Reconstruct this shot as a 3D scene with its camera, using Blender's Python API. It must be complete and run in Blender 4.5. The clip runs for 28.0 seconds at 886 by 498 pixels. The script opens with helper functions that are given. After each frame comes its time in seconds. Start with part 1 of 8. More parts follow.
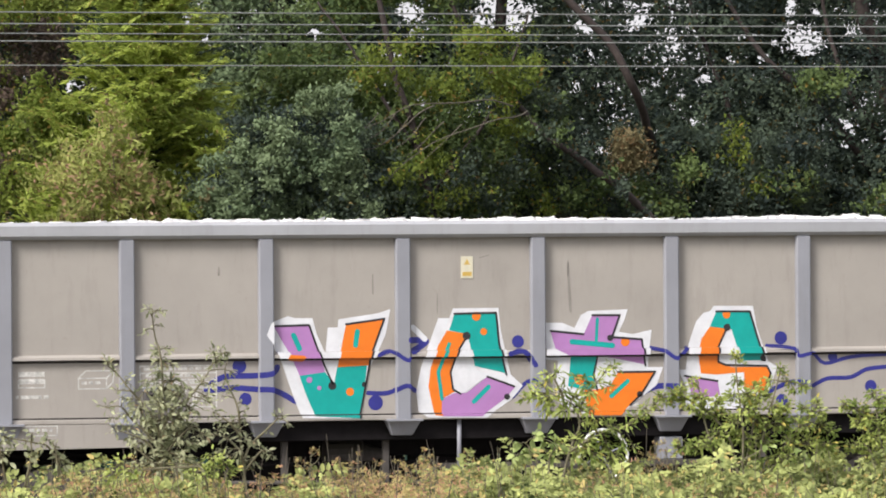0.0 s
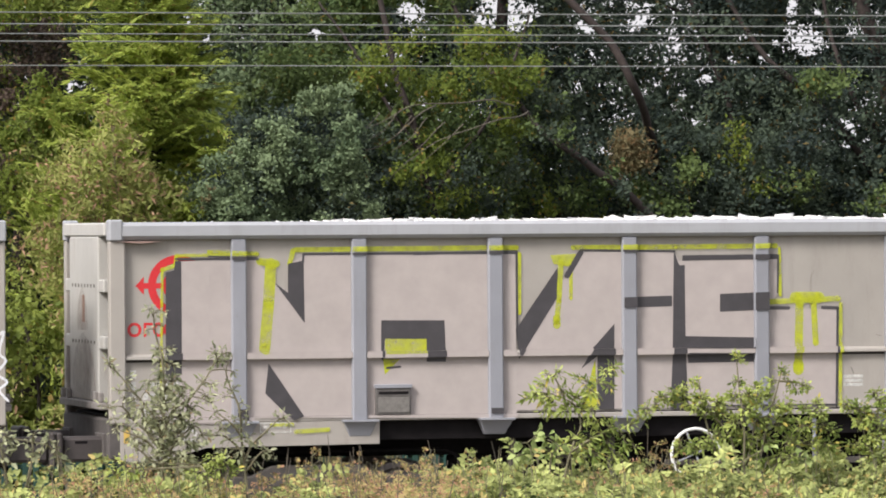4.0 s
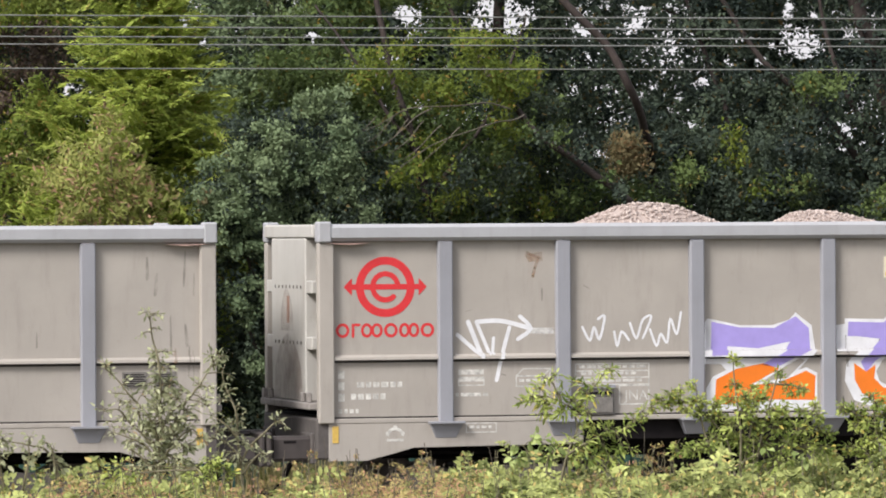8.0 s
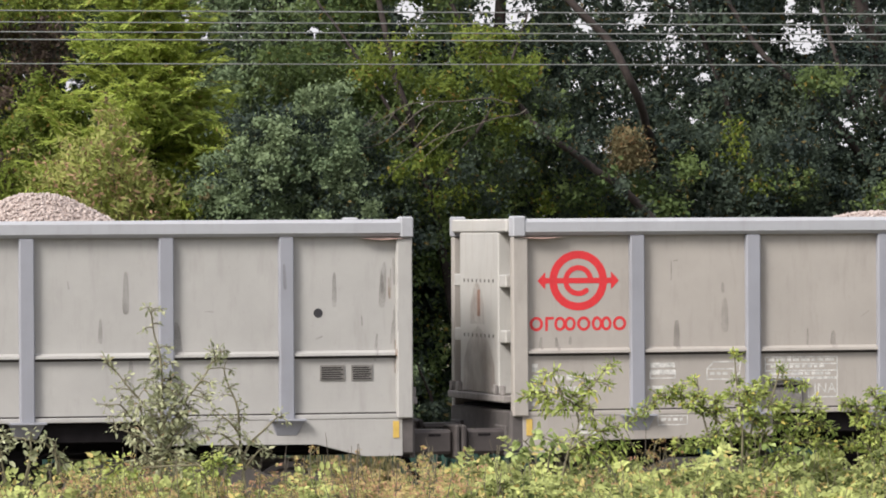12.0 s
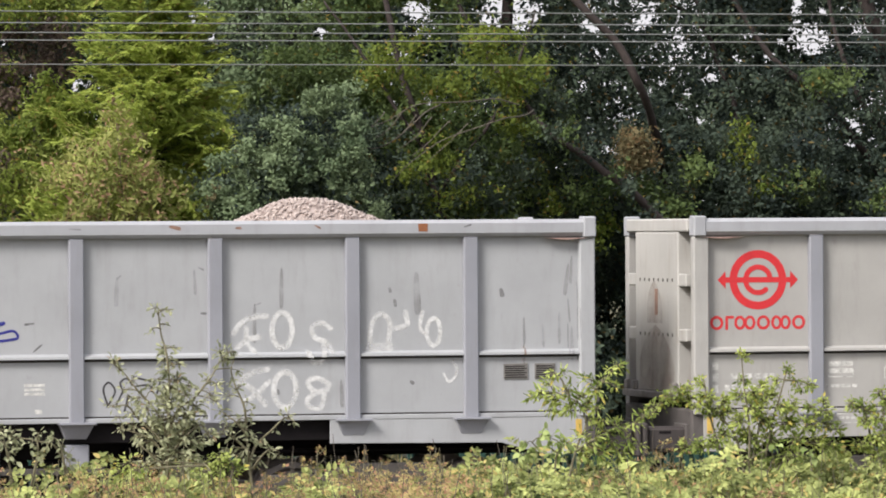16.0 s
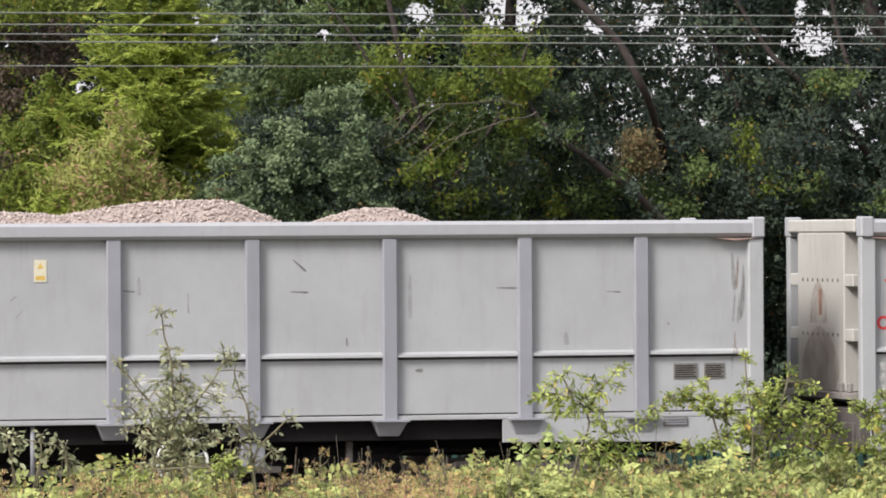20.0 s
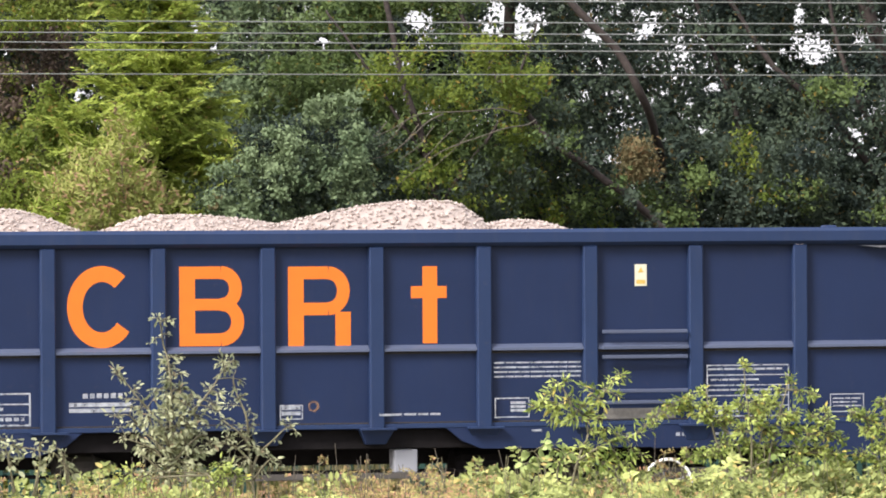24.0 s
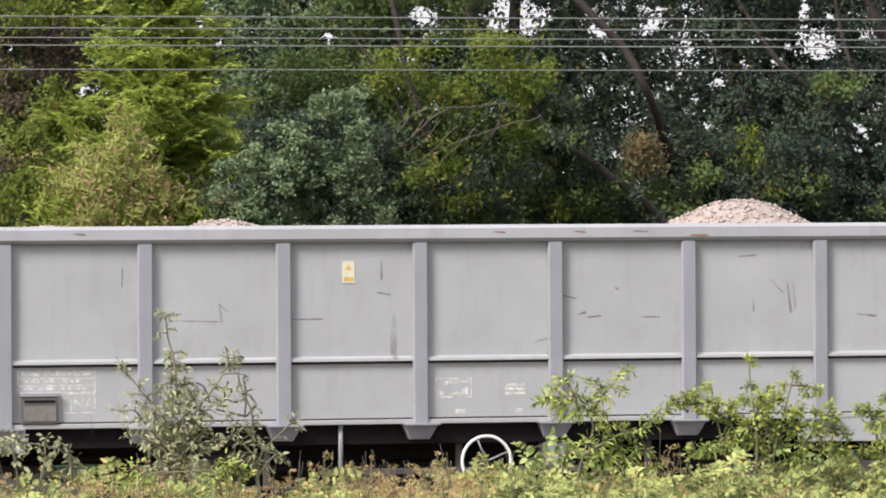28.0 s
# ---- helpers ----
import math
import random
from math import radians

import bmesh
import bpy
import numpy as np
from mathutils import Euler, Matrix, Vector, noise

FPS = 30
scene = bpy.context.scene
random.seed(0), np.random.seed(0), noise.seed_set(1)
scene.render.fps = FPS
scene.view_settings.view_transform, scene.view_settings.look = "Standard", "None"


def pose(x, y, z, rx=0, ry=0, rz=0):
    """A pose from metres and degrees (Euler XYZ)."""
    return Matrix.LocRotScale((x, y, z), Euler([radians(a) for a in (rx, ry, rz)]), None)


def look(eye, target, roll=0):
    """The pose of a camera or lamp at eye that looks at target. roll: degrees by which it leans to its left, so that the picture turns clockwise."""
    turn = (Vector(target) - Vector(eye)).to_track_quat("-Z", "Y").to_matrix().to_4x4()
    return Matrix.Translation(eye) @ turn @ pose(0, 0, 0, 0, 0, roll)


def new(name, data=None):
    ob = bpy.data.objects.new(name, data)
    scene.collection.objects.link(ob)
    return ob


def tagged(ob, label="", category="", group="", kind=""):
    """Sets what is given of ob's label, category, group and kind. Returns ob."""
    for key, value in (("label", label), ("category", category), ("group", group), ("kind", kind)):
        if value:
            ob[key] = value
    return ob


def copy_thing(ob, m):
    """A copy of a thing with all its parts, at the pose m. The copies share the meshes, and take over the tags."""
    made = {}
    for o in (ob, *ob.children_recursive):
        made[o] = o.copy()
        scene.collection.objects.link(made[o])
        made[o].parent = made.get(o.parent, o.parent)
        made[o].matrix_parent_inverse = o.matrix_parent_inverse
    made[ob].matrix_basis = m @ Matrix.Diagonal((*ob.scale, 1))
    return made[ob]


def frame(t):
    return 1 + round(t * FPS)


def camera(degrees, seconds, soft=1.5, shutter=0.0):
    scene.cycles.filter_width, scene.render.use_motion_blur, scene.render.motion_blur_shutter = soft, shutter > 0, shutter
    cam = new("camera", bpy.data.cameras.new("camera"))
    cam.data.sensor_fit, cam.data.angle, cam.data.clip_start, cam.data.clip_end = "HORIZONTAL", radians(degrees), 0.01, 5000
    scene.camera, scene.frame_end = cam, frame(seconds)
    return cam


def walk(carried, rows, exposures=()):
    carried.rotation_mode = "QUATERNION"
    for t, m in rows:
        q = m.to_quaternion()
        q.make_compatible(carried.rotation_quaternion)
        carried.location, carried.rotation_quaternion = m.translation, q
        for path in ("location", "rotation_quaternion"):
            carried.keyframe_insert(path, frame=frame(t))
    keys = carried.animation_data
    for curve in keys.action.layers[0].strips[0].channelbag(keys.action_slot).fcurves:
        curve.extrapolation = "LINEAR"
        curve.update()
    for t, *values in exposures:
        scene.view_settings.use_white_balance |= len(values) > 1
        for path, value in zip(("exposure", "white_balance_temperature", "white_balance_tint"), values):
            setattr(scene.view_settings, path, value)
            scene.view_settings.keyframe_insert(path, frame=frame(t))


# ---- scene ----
# The camera stands on the bank, held by a hand that drifts a little.
cam = camera(9.147, 28.0, soft=1.85)


def aim(left, up):
    """The camera's pose, turned by these degrees from its first direction."""
    return pose(0, -52.757, 3.13, 90 - 0.1812 + up, 0, -14.304 + left) @ pose(0, 0, 0, 0, 0, -0.34)


walk(cam, [
    (0, aim(0.0000, 0.0000)), (0.5, aim(0.0023, -0.0005)), (1, aim(0.0091, 0.0007)), (1.5, aim(0.0155, 0.0017)),
    (2, aim(0.0207, 0.0039)), (2.5, aim(0.0235, 0.0073)), (3, aim(0.0219, 0.0076)), (3.5, aim(0.0180, 0.0030)),
    (5.5, aim(-0.0083, -0.0007)), (6, aim(-0.0171, -0.0077)), (6.5, aim(-0.0244, -0.0104)), (7, aim(-0.0265, -0.0042)),
    (7.5, aim(-0.0252, 0.0110)), (8, aim(-0.0242, 0.0318)), (8.5, aim(-0.0239, 0.0484)), (9, aim(-0.0242, 0.0517)),
    (9.5, aim(-0.0248, 0.0414)), (10, aim(-0.0251, 0.0236)), (10.5, aim(-0.0229, 0.0070)), (11, aim(-0.0190, -0.0033)),
    (11.5, aim(-0.0145, -0.0099)), (12, aim(-0.0068, -0.0163)), (12.5, aim(0.0030, -0.0221)), (14.5, aim(0.0507, 0.0166)),
    (15, aim(0.0591, 0.0038)), (15.5, aim(0.0641, -0.0055)), (16, aim(0.0655, -0.0093)), (16.5, aim(0.0635, -0.0089)),
    (17, aim(0.0616, -0.0110)), (17.5, aim(0.0640, -0.0179)), (18, aim(0.0705, -0.0254)), (18.5, aim(0.0798, -0.0305)),
    (19, aim(0.0912, -0.0290)), (19.5, aim(0.0996, -0.0164)), (20, aim(0.0988, 0.0069)), (20.5, aim(0.0903, 0.0356)),
    (21, aim(0.0801, 0.0608)), (21.5, aim(0.0699, 0.0799)), (23.5, aim(0.0758, 0.0932)), (24, aim(0.0866, 0.0899)),
    (24.5, aim(0.0984, 0.0915)), (25, aim(0.1097, 0.0982)), (25.5, aim(0.1213, 0.1019)), (26, aim(0.1351, 0.0946)),
    (26.5, aim(0.1474, 0.0768)), (27, aim(0.1525, 0.0569)), (27.5, aim(0.1486, 0.0455)), (28, aim(0.1397, 0.0430)),
], exposures=[(0, 0.8), (21, 0.8), (22.5, 1.08), (23.5, 1.27), (25, 1.27), (26, 1.09), (27, 0.95), (28, 0.88)])

# ---- daylight: a bright overcast sky with a soft, high sun ----
SUN_ELEV, SUN_TURN = 40, 237
world = bpy.data.worlds.new("sky")
scene.world = world
world.use_nodes = True
wn = world.node_tree.nodes
wl = world.node_tree.links
wn.clear()
sky = wn.new("ShaderNodeTexSky")
sky.sky_type = "NISHITA"
sky.sun_disc = False
sky.sun_elevation, sky.sun_rotation = radians(SUN_ELEV), radians(SUN_TURN)
sky.dust_density = 4.0
sky_bg = wn.new("ShaderNodeBackground")
sky_bg.inputs["Strength"].default_value = 0.10
cloud_bg = wn.new("ShaderNodeBackground")
cloud_bg.inputs["Color"].default_value = (0.97, 0.95, 1.0, 1)
cloud_bg.inputs["Strength"].default_value = 0.67
sky_mix = wn.new("ShaderNodeMixShader")
sky_mix.inputs[0].default_value = 0.7
sky_out = wn.new("ShaderNodeOutputWorld")
wl.new(sky.outputs[0], sky_bg.inputs["Color"])
wl.new(sky_bg.outputs[0], sky_mix.inputs[1])
wl.new(cloud_bg.outputs[0], sky_mix.inputs[2])
wl.new(sky_mix.outputs[0], sky_out.inputs["Surface"])

sun_data = bpy.data.lights.new("sun", "SUN")
sun_data.energy, sun_data.angle, sun_data.color = 2.9, radians(18), (1.0, 0.965, 0.93)
sun = new("sun", sun_data)
sun.matrix_world = look((-58, -38, 58), (0, 0, 0))


# ---- materials ----
def node(nt, kind, **values):
    n = nt.nodes.new(kind)
    for key, value in values.items():
        n.inputs[key.replace("_", " ")].default_value = value
    return n


def blend(nt, fac, a, b, mode="MIX"):
    """A colour mix; fac, a and b are sockets or values."""
    n = nt.nodes.new("ShaderNodeMix")
    n.data_type, n.blend_type = "RGBA", mode
    for socket, value in ((n.inputs[0], fac), (n.inputs[6], a), (n.inputs[7], b)):
        if isinstance(value, bpy.types.NodeSocket):
            nt.links.new(value, socket)
        else:
            socket.default_value = value
    return n.outputs[2]


def ramp(nt, value, low, high):
    n = nt.nodes.new("ShaderNodeMapRange")
    n.inputs[1].default_value, n.inputs[2].default_value = low, high
    nt.links.new(value, n.inputs[0])
    return n.outputs[0]


def rgb(r, g, b):
    return (r, g, b, 1.0)


def start(name, rough, metal=0.0):
    m = bpy.data.materials.new(name)
    m.use_nodes = True
    nt = m.node_tree
    bsdf = nt.nodes["Principled BSDF"]
    bsdf.inputs["Roughness"].default_value = rough
    bsdf.inputs["Metallic"].default_value = metal
    return m, nt, bsdf


def coords(nt, stretch=(1, 1, 1), shuffle=True):
    """Object coordinates, shifted by a chance amount for each object, so that no two alike pieces carry the same stains."""
    tc = nt.nodes.new("ShaderNodeTexCoord")
    mp = nt.nodes.new("ShaderNodeMapping")
    mp.inputs["Scale"].default_value = stretch
    nt.links.new(tc.outputs["Object"], mp.inputs["Vector"])
    if shuffle:
        info = nt.nodes.new("ShaderNodeObjectInfo")
        comb = nt.nodes.new("ShaderNodeMath")
        comb.operation = "MULTIPLY"
        comb.inputs[1].default_value = 37.0
        nt.links.new(info.outputs["Random"], comb.inputs[0])
        nt.links.new(comb.outputs[0], mp.inputs["Location"])
    return mp.outputs[0]


def bump(nt, bsdf, height, strength, distance):
    n = nt.nodes.new("ShaderNodeBump")
    n.inputs["Strength"].default_value, n.inputs["Distance"].default_value = strength, distance
    nt.links.new(height, n.inputs["Height"])
    nt.links.new(n.outputs[0], bsdf.inputs["Normal"])


def noise_tex(nt, vec, scale, detail=4.0, rough=0.55):
    n = node(nt, "ShaderNodeTexNoise", Scale=scale, Detail=detail, Roughness=rough)
    if vec is not None:
        nt.links.new(vec, n.inputs["Vector"])
    return n.outputs["Fac"]


def paint(name, base, dirt, rough=0.5, streak=0.5, rust=0.0, coat=0.0, gloss=0.5):
    """Weathered vehicle paint: broad fading, streaks that run down, specks of dirt and rust, slightly wavy plate."""
    m, nt, bsdf = start(name, rough)
    broad = noise_tex(nt, coords(nt), 1.4, 5, 0.62)
    runs = noise_tex(nt, coords(nt, (5, 5, 0.9)), 1.7, 6, 0.7)
    specks = noise_tex(nt, coords(nt, (1, 1, 1)), 14, 6, 0.7)
    col = blend(nt, ramp(nt, broad, 0.3, 0.75), base, tuple(0.84 * c for c in base[:3]) + (1,))
    f = nt.nodes.new("ShaderNodeMath")
    f.operation = "MULTIPLY"
    nt.links.new(ramp(nt, runs, 0.52, 0.95), f.inputs[0])
    f.inputs[1].default_value = streak
    col = blend(nt, f.outputs[0], col, dirt)
    g = nt.nodes.new("ShaderNodeMath")
    g.operation = "MULTIPLY"
    nt.links.new(ramp(nt, specks, 0.62, 0.74), g.inputs[0])
    g.inputs[1].default_value = 0.3 * streak + rust
    col = blend(nt, g.outputs[0], col, rgb(0.13, 0.085, 0.06))
    nt.links.new(col, bsdf.inputs["Base Color"])
    nt.links.new(ramp(nt, specks, -1.0, 1.6), bsdf.inputs["Roughness"]) if rough < 0.1 else None
    bsdf.inputs["Specular IOR Level"].default_value = gloss
    bsdf.inputs["Coat Weight"].default_value = coat
    bsdf.inputs["Coat Roughness"].default_value = 0.25
    bump(nt, bsdf, noise_tex(nt, coords(nt), 2.3, 2), 0.25, 0.03)
    return m


def plain(name, base, rough=0.6, metal=0.0, spread=0.25, scale=8.0, bumpy=0.15):
    m, nt, bsdf = start(name, rough, metal)
    n = noise_tex(nt, coords(nt), scale, 5, 0.6)
    nt.links.new(blend(nt, ramp(nt, n, 0.3, 0.7), tuple((1 - spread) * c for c in base[:3]) + (1,), base), bsdf.inputs["Base Color"])
    bump(nt, bsdf, n, bumpy, 0.01)
    return m


def leafy(name, dark, light, dry=None, dry_share=0.0, through_it=0.35, lit_patch_scale=1.3, contrast=0.3, grain=0.7):
    """Leaves: each one has its own shade, some are dry; part of the light shines through. Colour patches imitate lit
    clumps and dark hollows.
    """
    m, nt, bsdf = start(name, 0.7)
    geo = nt.nodes.new("ShaderNodeNewGeometry")
    r = geo.outputs["Random Per Island"]
    shade = nt.nodes.new("ShaderNodeMapRange")
    shade.inputs["To Min"].default_value, shade.inputs["To Max"].default_value = 0.5 - grain / 2, 0.5 + grain / 2
    nt.links.new(r, shade.inputs["Value"])
    col = blend(nt, shade.outputs[0], dark, light)
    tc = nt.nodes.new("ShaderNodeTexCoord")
    # lit clumps and dark gaps among the leaves, put into the colour
    patch = noise_tex(nt, tc.outputs["Object"], lit_patch_scale, 3)
    col = blend(nt, ramp(nt, patch, 0.38, 0.62), blend(nt, contrast if lit_patch_scale < 4 else 0.7, col, dark), blend(nt, 0.55, col, light))
    if dry:
        k = nt.nodes.new("ShaderNodeMath")
        k.operation = "GREATER_THAN"
        k.inputs[1].default_value = 1 - dry_share
        scatter = nt.nodes.new("ShaderNodeMath")
        scatter.operation = "FRACT"
        many = nt.nodes.new("ShaderNodeMath")
        many.operation = "MULTIPLY"
        many.inputs[1].default_value = 91.7
        nt.links.new(r, many.inputs[0])
        nt.links.new(many.outputs[0], scatter.inputs[0])
        nt.links.new(scatter.outputs[0], k.inputs[0])
        col = blend(nt, k.outputs[0], col, dry)
    nt.links.new(col, bsdf.inputs["Base Color"])
    bsdf.inputs["Specular IOR Level"].default_value = 0.18
    tl = nt.nodes.new("ShaderNodeBsdfTranslucent")
    nt.links.new(col, tl.inputs["Color"])
    mix = nt.nodes.new("ShaderNodeMixShader")
    mix.inputs[0].default_value = through_it
    out = nt.nodes["Material Output"]
    nt.links.new(bsdf.outputs[0], mix.inputs[1])
    nt.links.new(tl.outputs[0], mix.inputs[2])
    nt.links.new(mix.outputs[0], out.inputs["Surface"])
    return m



def thin(name, base, least, most, scale=9.0, stretch=(1, 1, 1)):
    """Thin paint or grime that lets the panel show through, thicker here and thinner there."""
    m, nt, bsdf = start(name, 0.65)
    bsdf.inputs["Base Color"].default_value = base
    clear = nt.nodes.new("ShaderNodeBsdfTransparent")
    mix = nt.nodes.new("ShaderNodeMixShader")
    n = noise_tex(nt, coords(nt, stretch), scale, 5, 0.65)
    fade = nt.nodes.new("ShaderNodeMapRange")
    fade.inputs["From Min"].default_value, fade.inputs["From Max"].default_value = 0.32, 0.68
    fade.inputs["To Min"].default_value, fade.inputs["To Max"].default_value = least, most
    nt.links.new(n, fade.inputs["Value"])
    nt.links.new(fade.outputs[0], mix.inputs[0])
    nt.links.new(clear.outputs[0], mix.inputs[1])
    nt.links.new(bsdf.outputs[0], mix.inputs[2])
    nt.links.new(mix.outputs[0], nt.nodes["Material Output"].inputs["Surface"])
    return m


WARM_PANEL = paint("warm_grey_panel_paint", rgb(0.368, 0.339, 0.308), rgb(0.19, 0.165, 0.145), 0.55, 0.55)
COOL_PANEL = paint("cool_grey_panel_paint", rgb(0.378, 0.385, 0.398), rgb(0.21, 0.205, 0.20), 0.5, 0.5)
GREY_FRAME = paint("blue_grey_frame_paint", rgb(0.275, 0.28, 0.312), rgb(0.17, 0.165, 0.16), 0.5, 0.45)
END_PANEL = paint("dusty_end_paint", rgb(0.45, 0.435, 0.41), rgb(0.25, 0.19, 0.155), 0.5, 0.8)
SHELF = plain("brown_dusted_end_shelf", rgb(0.29, 0.265, 0.25), 0.75, 0, 0.4, 9, 0.1)
TAB = plain("rust_edged_tab_paint", rgb(0.40, 0.27, 0.235), 0.6, 0, 0.4, 14, 0.05)
BOX = plain("grimy_waybill_box", rgb(0.12, 0.11, 0.105), 0.6, 0.1, 0.35, 12, 0.05)
MID_PANEL = paint("grey_beige_panel_paint", rgb(0.392, 0.380, 0.362), rgb(0.20, 0.185, 0.17), 0.55, 0.55)
JOINT = plain("dark_joint", rgb(0.05, 0.043, 0.042), 0.85, 0, 0.4, 14, 0.1)
# frame grey made lighter: light caught by the rail is in the colour
RIM = paint("lit_top_rail_paint", rgb(0.37, 0.375, 0.398), rgb(0.20, 0.19, 0.18), 0.45, 0.5)
BLUE_PANEL = paint("dark_blue_panel_paint", rgb(0.0105, 0.0210, 0.064), rgb(0.03, 0.035, 0.06), 0.5, 0.35, coat=0.02, gloss=0.28)
BLUE_FRAME = paint("dark_blue_frame_paint", rgb(0.016, 0.032, 0.086), rgb(0.05, 0.055, 0.08), 0.5, 0.45, coat=0.02, gloss=0.3)
# lighter blue imitates the sky's highlight on ledges and rungs
BLUE_STEP = paint("sky_lit_blue_step_paint", rgb(0.07, 0.085, 0.14), rgb(0.12, 0.12, 0.14), 0.45, 0.5)
BLUE_END = paint("dusty_blue_end_paint", rgb(0.12, 0.125, 0.15), rgb(0.20, 0.17, 0.13), 0.5, 0.8)
UNDER = plain("grimy_underframe_iron", rgb(0.014, 0.012, 0.013), 0.75, 0.0, 0.4, 9)
UNDER.node_tree.nodes["Principled BSDF"].inputs["Specular IOR Level"].default_value = 0.12
HEADSTOCK = plain("dusty_brown_headstock", rgb(0.100, 0.088, 0.084), 0.8, 0.0, 0.4, 7)
BOGIE = plain("dusty_bogie_iron", rgb(0.085, 0.075, 0.068), 0.8, 0.0, 0.45, 7)
WHEEL = plain("worn_wheel_steel", rgb(0.16, 0.14, 0.13), 0.5, 0.6, 0.3, 6)
BUFFER = plain("greasy_brown_buffer_iron", rgb(0.060, 0.050, 0.048), 0.6, 0.1, 0.35, 6)
WHITE = plain("white_paint", rgb(0.78, 0.78, 0.76), 0.5, 0, 0.12, 10, 0.05)
STENCIL = thin("faded_white_stencil", rgb(0.66, 0.65, 0.62), 0.45, 1.0, 16)
FAINT_STENCIL = thin("faint_white_stencil", rgb(0.50, 0.52, 0.56), 0.3, 0.85, 16)
BLUE_STENCIL = plain("white_stencil", rgb(0.56, 0.58, 0.61), 0.6, 0, 0.2, 22, 0.02)
RED = plain("red_logo_paint", rgb(0.60, 0.028, 0.035), 0.5, 0, 0.15, 12, 0.02)
PINKRED = plain("fresh_red_logo_paint", rgb(0.72, 0.035, 0.065), 0.5, 0, 0.1, 12, 0.02)
CREAM = plain("cream_logo_board", rgb(0.70, 0.66, 0.57), 0.5, 0, 0.1, 8, 0.02)
ORANGE = plain("orange_letter_paint", rgb(0.72, 0.165, 0.012), 0.5, 0, 0.08, 9, 0.02)
YELLOW = plain("yellow_sign_paint", rgb(0.62, 0.42, 0.10), 0.5, 0, 0.2, 20, 0.02)
SIGN_PALE = plain("pale_cream_sign", rgb(0.66, 0.62, 0.48), 0.5, 0, 0.15, 20, 0.02)
DARK = plain("near_black_paint", rgb(0.028, 0.026, 0.03), 0.55, 0, 0.3, 12, 0.02)
PLACARD = plain("dull_metal_placard", rgb(0.23, 0.215, 0.20), 0.5, 0.2, 0.4, 25, 0.05)
RUST = plain("rusty_patch", rgb(0.30, 0.115, 0.05), 0.8, 0, 0.45, 9, 0.1)
SCRAPE = thin("dark_scrape", rgb(0.16, 0.145, 0.135), 0.08, 0.42, 6)
SCRAPE_DARK = thin("dark_scratch", rgb(0.13, 0.12, 0.115), 0.15, 0.65, 9)
GRIME = thin("soft_grime", rgb(0.14, 0.125, 0.115), 0.04, 0.36, 5)
RUST_RUN = thin("thin_rust_run", rgb(0.33, 0.19, 0.11), 0.06, 0.6, 10)
BROWN_DUST = thin("brown_dust_film", rgb(0.27, 0.165, 0.12), 0.02, 0.34, 4)
END_STRIPE = plain("faded_red_brown_stripe", rgb(0.30, 0.18, 0.135), 0.7, 0, 0.4, 12, 0.05)
TURQ = plain("turquoise_spray_paint", rgb(0.0, 0.36, 0.32), 0.45, 0, 0.15, 7, 0.02)
TURQ_PALE = thin("thin_turquoise_spray", rgb(0.10, 0.47, 0.42), 0.25, 0.74, 5)
LILAC = plain("lilac_spray_paint", rgb(0.42, 0.20, 0.46), 0.45, 0, 0.12, 7, 0.02)
VIOLET = plain("violet_spray_paint", rgb(0.35, 0.29, 0.66), 0.45, 0, 0.12, 7, 0.02)
SPRAY_ORANGE = plain("orange_spray_paint", rgb(0.80, 0.19, 0.012), 0.45, 0, 0.12, 7, 0.02)
SPRAY_BLUE = plain("ultramarine_spray_paint", rgb(0.030, 0.032, 0.24), 0.45, 0, 0.25, 7, 0.02)
SPRAY_WHITE = thin("white_spray_paint", rgb(0.72, 0.725, 0.76), 0.80, 1.0, 5)
SPRAY_HATCH = thin("hatched_silver_spray", rgb(0.62, 0.63, 0.72), 0.45, 1.0, 3.0, (1, 1, 14))
SPRAY_DUST = thin("thin_white_spray", rgb(0.76, 0.76, 0.755), 0.12, 0.8, 6)
SPRAY_LIME = thin("lime_spray_paint", rgb(0.48, 0.52, 0.015), 0.35, 0.88, 6)
SPRAY_BLACK = plain("charcoal_spray_paint", rgb(0.06, 0.055, 0.06), 0.5, 0, 0.25, 7, 0.02)
SPRAY_PINK = plain("thin_pinkish_spray", rgb(0.425, 0.375, 0.358), 0.55, 0, 0.12, 5, 0.02)
SMEAR = thin("brown_grey_buffed_paint", rgb(0.255, 0.215, 0.205), 0.30, 0.75, 2.4)
TURQ_MIST = thin("turquoise_overspray", rgb(0.14, 0.50, 0.43), 0.16, 0.52, 6)
SPRAY_FADED = thin("faded_grey_spray", rgb(0.20, 0.185, 0.175), 0.25, 0.9, 9)
RAIL_STEEL = plain("rail_steel", rgb(0.22, 0.17, 0.14), 0.45, 0.7, 0.3, 10)
WIRE = plain("weathered_wire", rgb(0.225, 0.235, 0.225), 0.5, 0.3, 0.2, 30)
CONCRETE = plain("pale_concrete", rgb(0.36, 0.35, 0.32), 0.9, 0, 0.3, 12, 0.3)
FENCE_GREEN = plain("dull_green_fence_paint", rgb(0.025, 0.075, 0.06), 0.6, 0.1, 0.35, 6, 0.05)
BARK = plain("brown_bark", rgb(0.050, 0.037, 0.033), 0.9, 0, 0.5, 18, 0.6)
BARK_PALE = plain("pale_dead_bark", rgb(0.13, 0.11, 0.085), 0.9, 0, 0.4, 18, 0.5)
STEM = plain("green_brown_stem", rgb(0.20, 0.18, 0.11), 0.8, 0, 0.4, 25, 0.3)
